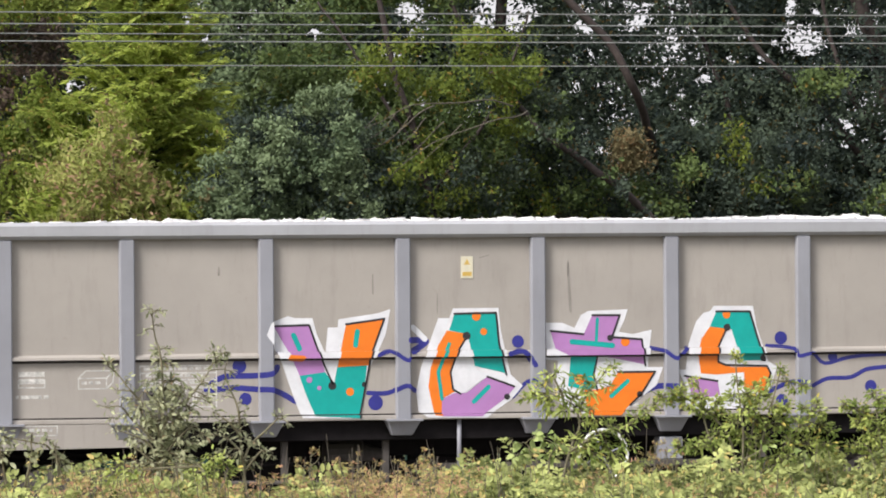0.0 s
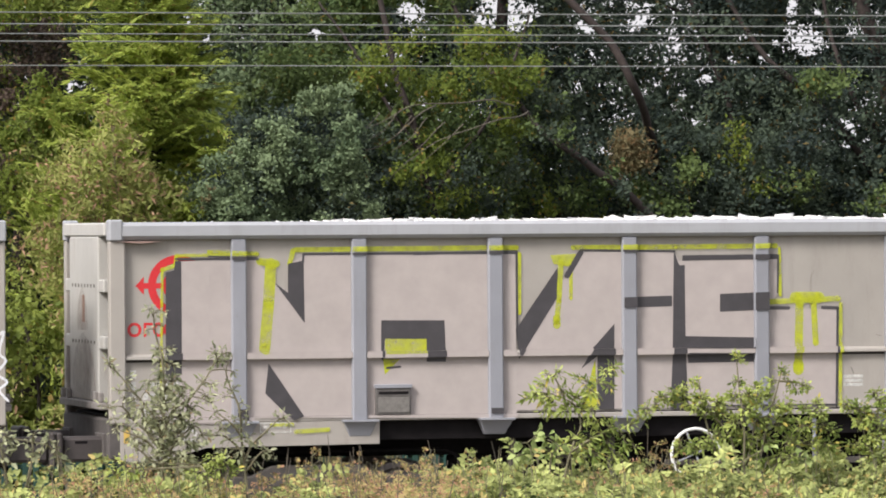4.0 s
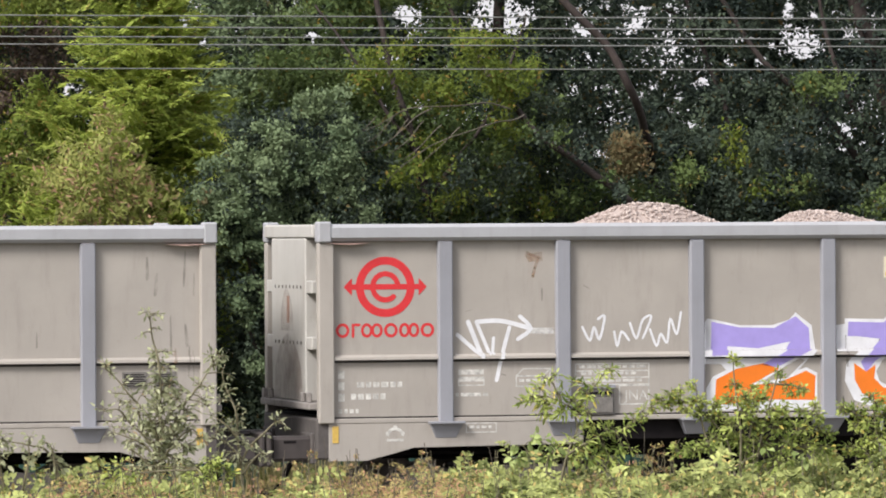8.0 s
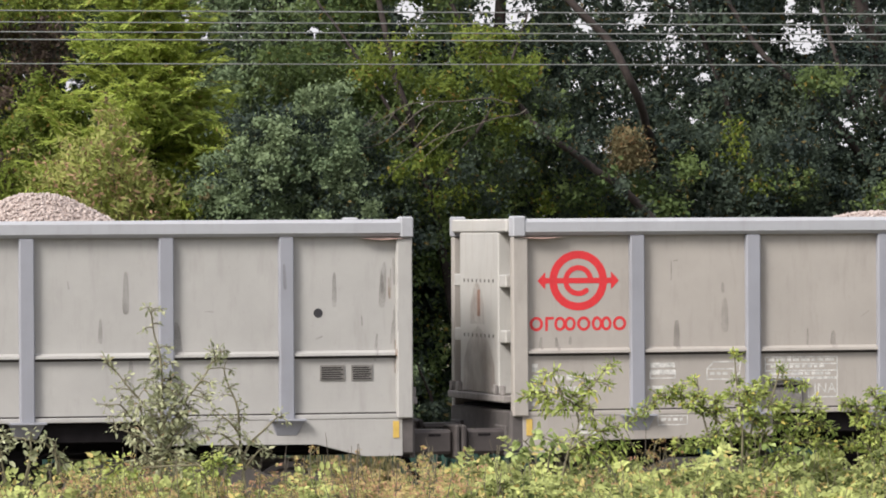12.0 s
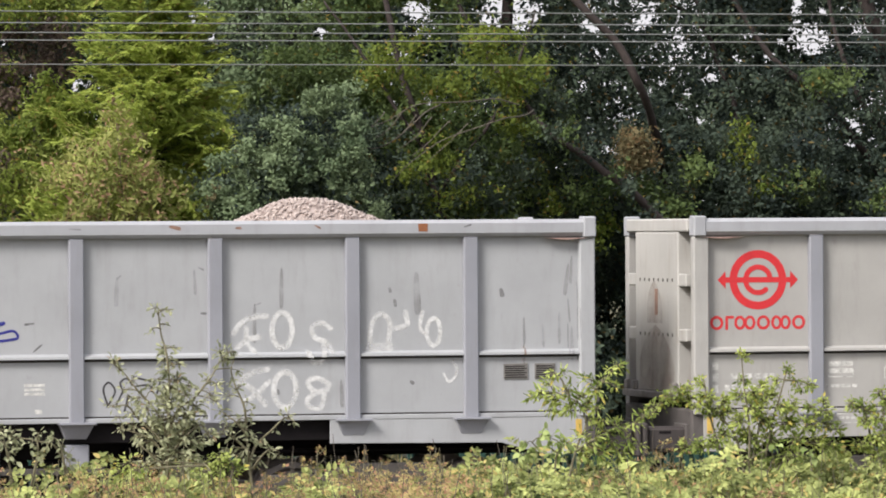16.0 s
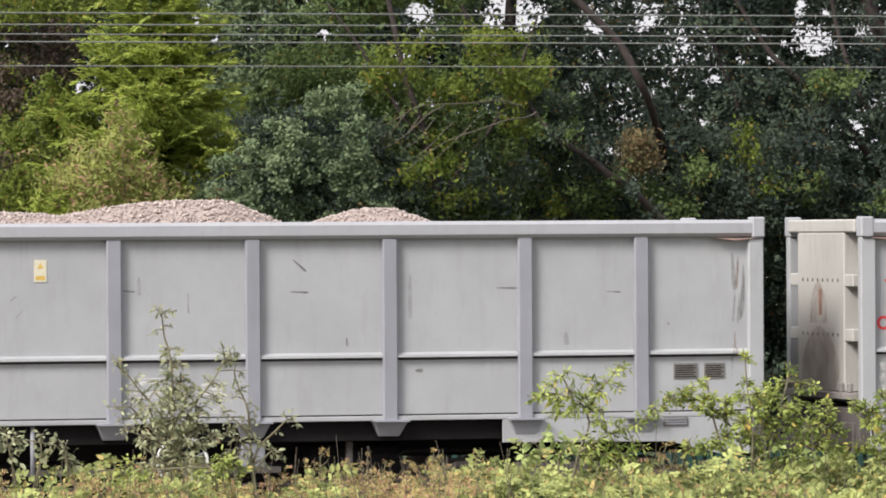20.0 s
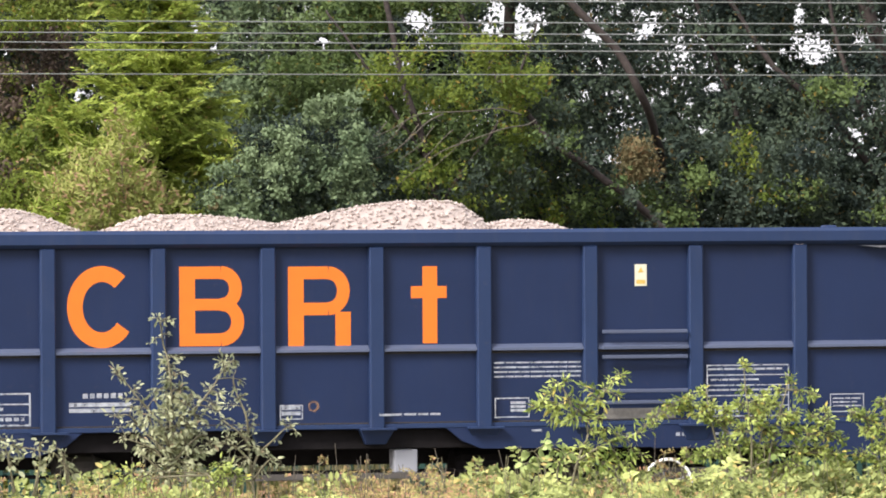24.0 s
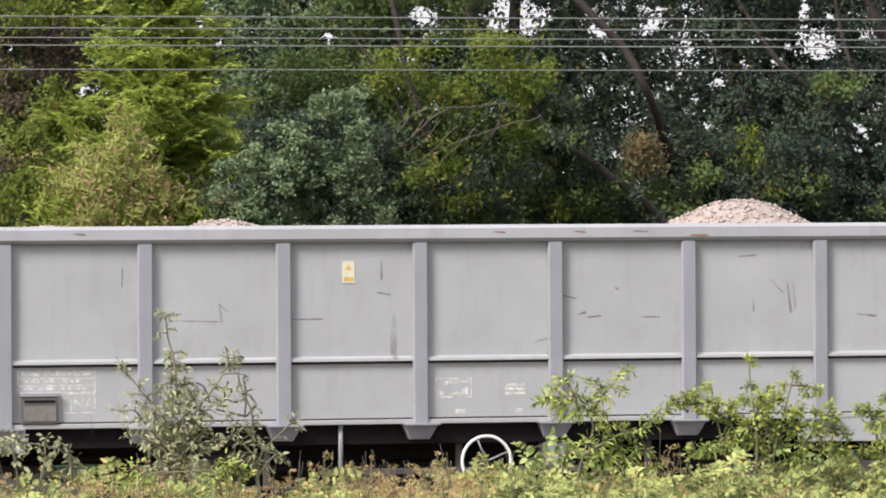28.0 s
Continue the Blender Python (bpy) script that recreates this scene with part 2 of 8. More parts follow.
# bluish dark tone: shade and haze within the crowns are put into it
LEAF_DARK = leafy("shaded_dark_green_leaves", rgb(0.022, 0.034, 0.036), rgb(0.112, 0.148, 0.092), rgb(0.13, 0.10, 0.04), 0.03, 0.35, 1.6, 0.75)
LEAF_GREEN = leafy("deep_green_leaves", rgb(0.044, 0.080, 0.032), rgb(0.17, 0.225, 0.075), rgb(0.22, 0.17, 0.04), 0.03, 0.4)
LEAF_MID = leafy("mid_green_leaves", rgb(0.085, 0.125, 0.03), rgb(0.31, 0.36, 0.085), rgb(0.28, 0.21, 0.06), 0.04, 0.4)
# lit copy of the foliage: sunlight put into a yellower colour
LEAF_SUNLIT = leafy("sunlit_yellow_green_leaves", rgb(0.07, 0.11, 0.018), rgb(0.23, 0.28, 0.055), rgb(0.30, 0.22, 0.06), 0.05, 0.45)
# haze over the tree behind the conifer, put into a paler bluish green
LEAF_SOFT = leafy("hazy_blue_green_leaves", rgb(0.072, 0.115, 0.066), rgb(0.27, 0.34, 0.18), rgb(0.16, 0.16, 0.06), 0.02)
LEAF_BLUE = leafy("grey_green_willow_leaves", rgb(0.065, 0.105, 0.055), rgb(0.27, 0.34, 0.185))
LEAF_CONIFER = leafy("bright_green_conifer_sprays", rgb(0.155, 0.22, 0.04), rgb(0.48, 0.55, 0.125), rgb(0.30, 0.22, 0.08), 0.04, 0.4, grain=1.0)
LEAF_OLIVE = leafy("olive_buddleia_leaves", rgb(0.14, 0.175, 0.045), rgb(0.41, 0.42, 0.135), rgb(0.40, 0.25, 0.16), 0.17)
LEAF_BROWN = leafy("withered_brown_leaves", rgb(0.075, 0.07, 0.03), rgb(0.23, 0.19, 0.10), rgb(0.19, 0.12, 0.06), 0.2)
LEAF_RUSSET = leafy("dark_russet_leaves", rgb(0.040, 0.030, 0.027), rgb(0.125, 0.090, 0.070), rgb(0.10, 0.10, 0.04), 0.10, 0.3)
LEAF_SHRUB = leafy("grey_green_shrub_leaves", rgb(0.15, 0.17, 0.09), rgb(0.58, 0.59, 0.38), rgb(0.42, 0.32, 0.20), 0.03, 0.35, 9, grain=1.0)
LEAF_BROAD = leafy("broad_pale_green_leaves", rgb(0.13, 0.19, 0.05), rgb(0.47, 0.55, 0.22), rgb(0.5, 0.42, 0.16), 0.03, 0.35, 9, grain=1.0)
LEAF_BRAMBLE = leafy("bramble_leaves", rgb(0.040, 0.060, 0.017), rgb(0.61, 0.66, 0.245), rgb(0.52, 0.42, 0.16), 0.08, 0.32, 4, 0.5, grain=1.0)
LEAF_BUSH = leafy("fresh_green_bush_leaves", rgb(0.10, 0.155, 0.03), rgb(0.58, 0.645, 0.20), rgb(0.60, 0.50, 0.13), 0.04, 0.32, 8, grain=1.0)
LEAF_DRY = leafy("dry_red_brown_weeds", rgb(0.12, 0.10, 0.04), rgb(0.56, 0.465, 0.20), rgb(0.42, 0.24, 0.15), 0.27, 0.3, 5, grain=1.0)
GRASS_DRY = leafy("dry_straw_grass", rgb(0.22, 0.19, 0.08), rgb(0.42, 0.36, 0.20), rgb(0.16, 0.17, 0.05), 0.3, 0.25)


def gravel(name, a, b, c):
    m, nt, bsdf = start(name, 0.9)
    geo = nt.nodes.new("ShaderNodeNewGeometry")
    n = noise_tex(nt, coords(nt, shuffle=False), 20, 4)
    col = blend(nt, geo.outputs["Random Per Island"], a, b)
    col = blend(nt, ramp(nt, n, 0.45, 0.7), col, c)
    nt.links.new(col, bsdf.inputs["Base Color"])
    bump(nt, bsdf, n, 0.4, 0.01)
    return m


GRAVEL = gravel("pinkish_gravel", rgb(0.31, 0.25, 0.225), rgb(0.52, 0.445, 0.41), rgb(0.37, 0.305, 0.275))
WHITE_STONE = gravel("chalk_white_stone", rgb(0.66, 0.65, 0.63), rgb(0.84, 0.83, 0.81), rgb(0.72, 0.70, 0.67))
BALLAST = gravel("track_ballast", rgb(0.13, 0.12, 0.115), rgb(0.26, 0.24, 0.225), rgb(0.17, 0.14, 0.12))


def earth():
    m, nt, bsdf = start("weedy_earth", 0.95)
    tc = nt.nodes.new("ShaderNodeTexCoord")
    a = noise_tex(nt, tc.outputs["Object"], 0.35, 6)
    b = noise_tex(nt, tc.outputs["Object"], 5.0, 6, 0.7)
    col = blend(nt, ramp(nt, a, 0.35, 0.65), rgb(0.075, 0.062, 0.035), rgb(0.055, 0.075, 0.022))
    col = blend(nt, ramp(nt, b, 0.4, 0.7), col, rgb(0.13, 0.105, 0.06))
    nt.links.new(col, bsdf.inputs["Base Color"])
    bump(nt, bsdf, b, 0.8, 0.06)
    return m


EARTH = earth()


# ---- building tools ----
def part(name, bm, material, parent, label=""):
    """Links a bmesh as one mesh object under a thing or under a part."""
    me = bpy.data.meshes.new(name)
    bm.to_mesh(me)
    bm.free()
    me.materials.append(material)
    ob = new(name, me)
    ob.parent = parent
    if label:
        ob["label"] = label
    return ob


def again(ob, name, x=0.0, y=0.0, z=0.0, parent=None):
    """One more piece on the same mesh, shifted."""
    twin = new(name, ob.data)
    twin.parent = parent or ob.parent
    twin.location = (ob.location[0] + x, ob.location[1] + y, ob.location[2] + z)
    return twin


def thing(name, label, category, group="", kind="", at=(0, 0, 0)):
    ob = new(name)
    ob.location = at
    return tagged(ob, label, category, group, kind)


def add_box(bm, x0, x1, y0, y1, z0, z1):
    v = [bm.verts.new((x, y, z)) for x in (x0, x1) for y in (y0, y1) for z in (z0, z1)]
    for f in ((0, 1, 3, 2), (4, 6, 7, 5), (0, 4, 5, 1), (2, 3, 7, 6), (0, 2, 6, 4), (1, 5, 7, 3)):
        bm.faces.new([v[i] for i in f])
    return v


def box(x0, x1, y0, y1, z0, z1, bevel=0.006):
    bm = bmesh.new()
    add_box(bm, x0, x1, y0, y1, z0, z1)
    if bevel:
        bmesh.ops.bevel(bm, geom=bm.edges[:], offset=bevel, segments=1, affect="EDGES")
    return bm


def slab(points, y0, y1, bevel=0.004):
    """A plate with the outline points (x, z), from y0 to y1."""
    bm = bmesh.new()
    a = [bm.verts.new((x, y0, z)) for x, z in points]
    b = [bm.verts.new((x, y1, z)) for x, z in points]
    bm.faces.new(a)
    bm.faces.new(b[::-1])
    n = len(a)
    for i in range(n):
        bm.faces.new((a[i], b[i], b[(i + 1) % n], a[(i + 1) % n]))
    bmesh.ops.recalc_face_normals(bm, faces=bm.faces[:])
    if bevel:
        bmesh.ops.bevel(bm, geom=bm.edges[:], offset=bevel, segments=1, affect="EDGES")
    bmesh.ops.triangulate(bm, faces=[f for f in bm.faces if len(f.verts) > 4])
    return bm


def add_tube(bm, path, radii, sides=8, cap=True):
    """A round bar along a path, tapered by its radii."""
    rings = []
    path = [Vector(p) for p in path]
    for i, p in enumerate(path):
        d = (path[min(i + 1, len(path) - 1)] - path[max(i - 1, 0)]).normalized()
        u = d.cross(Vector((0, 0, 1)) if abs(d.z) < 0.9 else Vector((1, 0, 0))).normalized()
        w = d.cross(u)
        r = radii[i] if isinstance(radii, (list, tuple)) else radii
        rings.append([bm.verts.new(p + r * (math.cos(k * math.tau / sides) * u + math.sin(k * math.tau / sides) * w)) for k in range(sides)])
    for a, b in zip(rings, rings[1:]):
        for k in range(sides):
            f = bm.faces.new((a[k], a[(k + 1) % sides], b[(k + 1) % sides], b[k]))
            f.smooth = True
    if cap:
        bm.faces.new(rings[0][::-1])
        bm.faces.new(rings[-1])


def tube(path, radii, sides=8):
    bm = bmesh.new()
    add_tube(bm, path, radii, sides)
    return bm


def ring(cx, cy, cz, radius, thick, segments=28, sides=6):
    """An upright hoop that faces along y."""
    bm = bmesh.new()
    loops = []
    for i in range(segments):
        a = math.tau * i / segments
        loops.append([bm.verts.new((cx + (radius + thick * math.cos(b)) * math.cos(a), cy + thick * math.sin(b), cz + (radius + thick * math.cos(b)) * math.sin(a)))
                      for b in (math.tau * k / sides for k in range(sides))])
    for i in range(segments):
        a, b = loops[i], loops[(i + 1) % segments]
        for k in range(sides):
            bm.faces.new((a[k], b[k], b[(k + 1) % sides], a[(k + 1) % sides])).smooth = True
    return bm


def lathe(profile, x0, y0, z0, axis="x", sides=20):
    """A turned body: profile rows are (along, radius), the axis runs along x or y."""
    bm = bmesh.new()
    loops = []
    for s, r in profile:
        row = []
        for k in range(sides):
            a = math.tau * k / sides
            c, d = r * math.cos(a), r * math.sin(a)
            row.append(bm.verts.new((x0 + s, y0 + c, z0 + d) if axis == "x" else (x0 + c, y0 + s, z0 + d)))
        loops.append(row)
    for a, b in zip(loops, loops[1:]):
        for k in range(sides):
            bm.faces.new((a[k], a[(k + 1) % sides], b[(k + 1) % sides], b[k]))
    bm.faces.new(loops[0])
    bm.faces.new(loops[-1])
    bmesh.ops.recalc_face_normals(bm, faces=bm.faces[:])
    return bm


# ---- the wagons ----
LENGTH, PITCH = 12.905, 13.9          # body, and over the buffers
TOP, RAIL_LOW, SEAM, SILL = 3.235, 3.07, 1.375, 1.325
SIDE, PLATE = -1.20, -1.13           # face of the ribs, face of the panels
RIB = 0.145
GREY_RIBS = (1.256, 2.433, 3.783, 5.127, 6.470, 7.815, 9.158, 10.500, 11.668)
BLUE_RIBS = tuple(1.145 + 1.064 * k for k in range(11))


def wheelset(parent, x):
    """An axle with two wheels, that turns on its own."""
    axle = part("wheelset", lathe([(-0.95, 0.065), (-0.75, 0.065), (-0.74, 0.09), (0.74, 0.09), (0.75, 0.065), (0.95, 0.065)], 0, 0, 0, "y", 12), WHEEL, parent)
    axle.location = (x, 0, 0.46)
    profile = [(-0.075, 0.12), (-0.07, 0.2), (-0.03, 0.24), (-0.03, 0.37), (-0.07, 0.40), (-0.07, 0.455), (0.03, 0.462), (0.055, 0.485), (0.065, 0.48), (0.065, 0.40),
               (0.01, 0.37), (0.01, 0.24), (0.07, 0.2), (0.075, 0.12)]
    for y, turn in ((-0.74, 1), (0.74, -1)):
        w = part("wheel", lathe([(turn * a, r) for a, r in profile], 0, y, 0, "y", 28), WHEEL, axle)
        for k in range(4):
            a = math.tau * k / 4
            bm = lathe([(-0.012, 0.025), (0.012, 0.025)], 0.3 * math.cos(a), y - turn * 0.035, 0.3 * math.sin(a), "y", 8)
            part("balance_plug", bm, BOGIE, axle)
        w.data.shade_flat()
    return axle


def bogie(parent, x):
    """A two-axle bogie: pressed side frames with axle boxes and springs, bolster and brake beam."""
    b = part("bogie", box(x - 0.24, x + 0.24, -1.0, 1.0, 0.62, 0.86, 0.02), UNDER, parent)
    outline = [(-1.3, 0.66), (-1.22, 0.80), (-0.62, 0.80), (-0.42, 0.90), (0.42, 0.90), (0.62, 0.80), (1.22, 0.80), (1.3, 0.66), (1.12, 0.62), (0.66, 0.60),
               (0.42, 0.36), (-0.42, 0.36), (-0.66, 0.60), (-1.12, 0.62)]
    for y in (-1.05, 0.93):
        part("side_frame", slab([(x + a, c) for a, c in outline], y, y + 0.12, 0.012), BOGIE, b)
        for w in (-0.9, 0.9):
            part("axle_box", box(x + w - 0.16, x + w + 0.16, y - 0.05, y + 0.13, 0.30, 0.62, 0.025), BOGIE, b)
            out = y - 0.08 if y < 0 else y + 0.15
            part("axle_cover", lathe([(-0.03, 0.10), (0.03, 0.12)], x + w, out, 0.46, "y", 14), BOGIE, b)
            for q in (-0.26, 0.26):
                bm = bmesh.new()
                coil = [(x + w + q + 0.06 * math.cos(k * 0.9), y + 0.03 + 0.06 * math.sin(k * 0.9), 0.40 + 0.0095 * k) for k in range(25)]
                add_tube(bm, coil, 0.016, 5)
                part("coil_spring", bm, BOGIE, b)
    for w in (-0.42, 0.42):
        part("brake_beam", tube([(x + w, -0.9, 0.5), (x + w, 0.9, 0.5)], 0.035, 8), UNDER, b)
    return b


def gusset(parent, x, over_skirt, material):
    """The foot of a rib: a small shelf and a tapered box under it."""
    low = 1.175
    bm = bmesh.new()
    y_top, y_low = (SIDE - 0.02, SIDE + 0.031) if over_skirt else (SIDE - 0.005, SIDE + 0.075)
    v = [bm.verts.new(p) for p in ((x - 0.165, y_top, SILL - 0.008), (x + 0.165, y_top, SILL - 0.008), (x + 0.10, y_low, low), (x - 0.10, y_low, low),
                                   (x - 0.165, -1.05, SILL - 0.008), (x + 0.165, -1.05, SILL - 0.008), (x + 0.10, -1.05, low), (x - 0.10, -1.05, low))]
    for f in ((0, 3, 2, 1), (4, 5, 6, 7), (0, 1, 5, 4), (1, 2, 6, 5), (2, 3, 7, 6), (3, 0, 4, 7)):
        bm.faces.new([v[i] for i in f])
    bmesh.ops.recalc_face_normals(bm, faces=bm.faces[:])
    bmesh.ops.bevel(bm, geom=bm.edges[:], offset=0.006, segments=1, affect="EDGES")
    g = part("rib_foot", bm, material, parent)
    part("shelf", box(x - 0.175, x + 0.175, SIDE - 0.06, -1.06, SILL - 0.012, SILL + 0.01, 0.003), GREY_FRAME if material is GREY_FRAME else BLUE_FRAME, g)
    return g


def skirt_outline(flip):
    pts = [(0.10, SILL), (0.10, 0.965), (0.47, 0.965), (0.70, 1.02), (0.94, 1.085), (2.63, 1.10), (2.63, SILL)]
    return [(LENGTH - x, z) for x, z in pts] if flip else pts


def wagon(panel, frame_paint, end_paint, ribs, name, label, group, ledge_z, blue=False):
    """A four-axle open box wagon for stone, with its parts."""
    w = thing(name, label, "wagon", group)
    edges = [0.155] + [e for r in ribs for e in (r - RIB / 2, r + RIB / 2)] + [LENGTH - 0.155]
    bays = list(zip(edges[::2], edges[1::2]))
    for a, b in bays:
        part("side_panel", box(a - 0.01, b + 0.01, PLATE, PLATE + 0.02, SEAM, RAIL_LOW + 0.01, 0), panel, w)
        bm = bmesh.new()
        rise = 0.045 if blue else 0.028
        prof = [(PLATE + 0.01, ledge_z + rise), (SIDE + 0.02, ledge_z), (SIDE + 0.016, ledge_z - 0.024), (PLATE + 0.01, ledge_z - 0.03)]
        p = [bm.verts.new((a + 0.001, y, z)) for y, z in prof]
        q = [bm.verts.new((b - 0.001, y, z)) for y, z in prof]
        for i in range(4):
            bm.faces.new((p[i], q[i], q[(i + 1) % 4], p[(i + 1) % 4]))
        bm.faces.new(p[::-1])
        bm.faces.new(q)
        bmesh.ops.recalc_face_normals(bm, faces=bm.faces[:])
        part("ledge", bm, BLUE_STEP if blue else panel, w)
        # thin dark strips below the ledge and along the panel's foot
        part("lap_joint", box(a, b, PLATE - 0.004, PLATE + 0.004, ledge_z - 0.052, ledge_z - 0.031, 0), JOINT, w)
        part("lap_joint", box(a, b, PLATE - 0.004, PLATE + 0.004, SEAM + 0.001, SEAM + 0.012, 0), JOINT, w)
    for r in ribs:
        bm = slab([(r - RIB / 2, SILL), (r - RIB / 2, RAIL_LOW), (r + RIB / 2, RAIL_LOW), (r + RIB / 2, SILL)], SIDE, PLATE + 0.015, 0.012)
        part("rib", bm, frame_paint, w)
        part("rib", slab([(r - RIB / 2, SILL), (r - RIB / 2, RAIL_LOW), (r + RIB / 2, RAIL_LOW), (r + RIB / 2, SILL)], 1.13, 1.20, 0.012), frame_paint, w)
        gusset(w, r, r < 2.6 or r > LENGTH - 2.6, frame_paint)
    part("far_side_wall", box(0.1, LENGTH - 0.1, 1.10, 1.13, SEAM, RAIL_LOW, 0), panel, w)
    part("floor_plate", box(0.1, LENGTH - 0.1, PLATE + 0.02, 1.10, 1.36, 1.40, 0), UNDER, w)
    part("sill", box(0.10, LENGTH - 0.10, SIDE + 0.03, -1.05, SILL, SEAM - 0.004, 0.006), frame_paint if blue else panel, w)
    part("sill", box(0.10, LENGTH - 0.10, 1.05, 1.17, SILL, SEAM - 0.004, 0.006), frame_paint, w)
    for y0, y1 in ((-1.225, -1.07), (1.07, 1.225)):
        part("top_rail", box(0.02, LENGTH - 0.02, y0, y1, RAIL_LOW + 0.002, TOP, 0.034), frame_paint if blue else RIM, w)
        for x0, x1 in ((-0.005, 0.125), (LENGTH - 0.125, LENGTH + 0.005)):
            part("corner_cap", box(x0, x1, y0 - 0.008, y1 + 0.008, RAIL_LOW - 0.012, TOP + 0.025, 0.014), frame_paint if blue else RIM, w)
    for x0, x1 in ((0.0, 0.155), (LENGTH - 0.155, LENGTH)):
        for y0, y1 in ((SIDE, -1.09), (1.09, -SIDE)):
            part("corner_post", box(x0, x1, y0, y1, SILL, RAIL_LOW - 0.012, 0.012), panel if not blue else frame_paint, w)
    for flip in (False, True):
        for y0 in (SIDE + 0.035, 1.10):
            part("end_skirt", slab(skirt_outline(flip), y0, y0 + 0.03, 0.003), panel if not blue else BLUE_PANEL, w)
        # the end wall: a wide middle plate, recessed strips beside it, cross brackets
        s = (lambda a, b: (LENGTH - b, LENGTH - a)) if flip else (lambda a, b: (a, b))
        end = part("end_wall", box(*s(0.33, 0.354), -1.089, 1.089, 1.38, TOP - 0.01, 0), panel if not blue else BLUE_PANEL, w)
        part("middle_plate", box(*s(-0.025, 0.329), -0.74, 0.74, 1.527, RAIL_LOW + 0.03, 0.012), end_paint, end)
        part("end_rail", box(*s(-0.03, 0.329), -1.062, 1.062, RAIL_LOW + 0.032, TOP - 0.002, 0.015), end_paint, end)
        for z in (2.09, 2.63):
            for y0, y1 in ((-1.0, -0.745), (0.745, 1.0)):
                part("bracket", box(*s(-0.02, 0.329), y0, y1, z - 0.062, z + 0.062, 0.01), end_paint, end)
        for z in (2.09, 2.63):
            for k in range(8):
                part("rivet", box(*s(-0.034, -0.022), -0.56 + 0.16 * k - 0.012, -0.56 + 0.16 * k + 0.012, z - 0.016, z + 0.016, 0), PLACARD if not blue else UNDER, end)
        part("warning_stripe", box(*s(-0.031, -0.0255), -0.042, 0.042, 2.28, 2.54, 0), END_STRIPE if not blue else YELLOW, end)
        lo, hi = s(0.06, 0.5)
        part("lamp_bracket", slab([(lo, RAIL_LOW - 0.016), (hi, RAIL_LOW - 0.016), (s(0.1, 0.3)[0 if flip else 1], RAIL_LOW - 0.036)], SIDE - 0.018, SIDE + 0.06, 0), TAB if not blue else end_paint, w)
        for y, wide, z0, z1 in (() if blue else ((0.0, 1.25, 1.54, 2.18), (0.06, 0.55, 2.2, 2.62))):
            bm = bmesh.new()
            x = -0.0265 if not flip else LENGTH + 0.0265
            bm.faces.new([bm.verts.new((x, y + wide * a, z0 + (z1 - z0) * h)) for a, h in ((-0.5, 0.0), (0.5, 0.0), (0.48, 0.45), (0.36, 0.72), (0.2, 0.92), (0.02, 1.0), (-0.18, 0.88), (-0.34, 0.7), (-0.47, 0.4))])
            part("rust_stain", bm, BROWN_DUST, end)
        part("headstock", box(*s(-0.02, 0.22), -1.16, 1.16, 0.98, 1.378, 0.02), HEADSTOCK, w)
        part("end_shelf", box(*s(-0.075, 0.329), -1.07, 1.07, 1.455, 1.525, 0.01), SHELF, end)
        for y in (-0.98, -0.70, 0.70, 0.98):
            part("end_lug", box(*s(-0.07, -0.028), y - 0.045, y + 0.045, 1.526, 1.62, 0.008), SHELF, end)
        if blue:
            part("end_plate", box(*s(-0.032, -0.0255), -0.2, 0.25, 2.90, 2.99, 0), STENCIL, end)
        for y in (-0.86, 0.86):
            sign = -1 if not flip else 1
            base = 0.0 if not flip else LENGTH
            x0, x1 = sorted((base + sign * 0.02, base + sign * 0.435))
            b = part("buffer", box(x0, x1, y - 0.17, y + 0.17, 0.965, 1.205, 0.03), BUFFER, w)
            x0, x1 = sorted((base + sign * 0.436, base + sign * 0.492))
            part("buffer_head", box(x0, x1, y - 0.24, y + 0.24, 0.92, 1.25, 0.018), BUFFER, b)
            x0, x1 = sorted((base - sign * 0.01, base + sign * 0.05))
            part("buffer_foot", box(x0, x1, y - 0.21, y + 0.21, 0.94, 1.235, 0.01), HEADSTOCK, b)
            part("casing_mark", box(base + sign * 0.25 - 0.06, base + sign * 0.25 + 0.06, y - 0.174, y - 0.1695, 1.14, 1.165, 0), UNDER, b)
        sign = -1 if not flip else 1
        base = 0.0 if not flip else LENGTH
        part("draw_hook", slab([(base, 1.0), (base, 1.14), (base + sign * 0.28, 1.14), (base + sign * 0.36, 1.08), (base + sign * 0.30, 0.97)], -0.05, 0.05, 0.01), BUFFER, w)
        part("air_hose", tube([(base, -0.4, 0.98), (base + sign * 0.12, -0.42, 0.9), (base + sign * 0.2, -0.42, 0.72), (base + sign * 0.3, -0.4, 0.62), (base + sign * 0.42, -0.38, 0.66)], 0.028, 8), UNDER, w)
        part("yellow_mark", box(*s(0.135, 0.195), SIDE + 0.028, SIDE + 0.034, 1.14, 1.30, 0), YELLOW, w)
    # underframe
    under = part("centre_beam", box(0.3, LENGTH - 0.3, -0.32, 0.32, 0.95, 1.35, 0.01), UNDER, w)
    for y0, y1 in ((-1.06, -0.98), (0.98, 1.06)):
        part("side_beam", box(0.3, LENGTH - 0.3, y0, y1, 1.13, SILL - 0.004, 0.008), UNDER, under)
    for x in (3.1, 4.45, 5.8, 7.1, 8.5, 9.8):
        part("cross_beam", box(x - 0.06, x + 0.06, -1.0, 1.0, 1.12, 1.30, 0), UNDER, under)
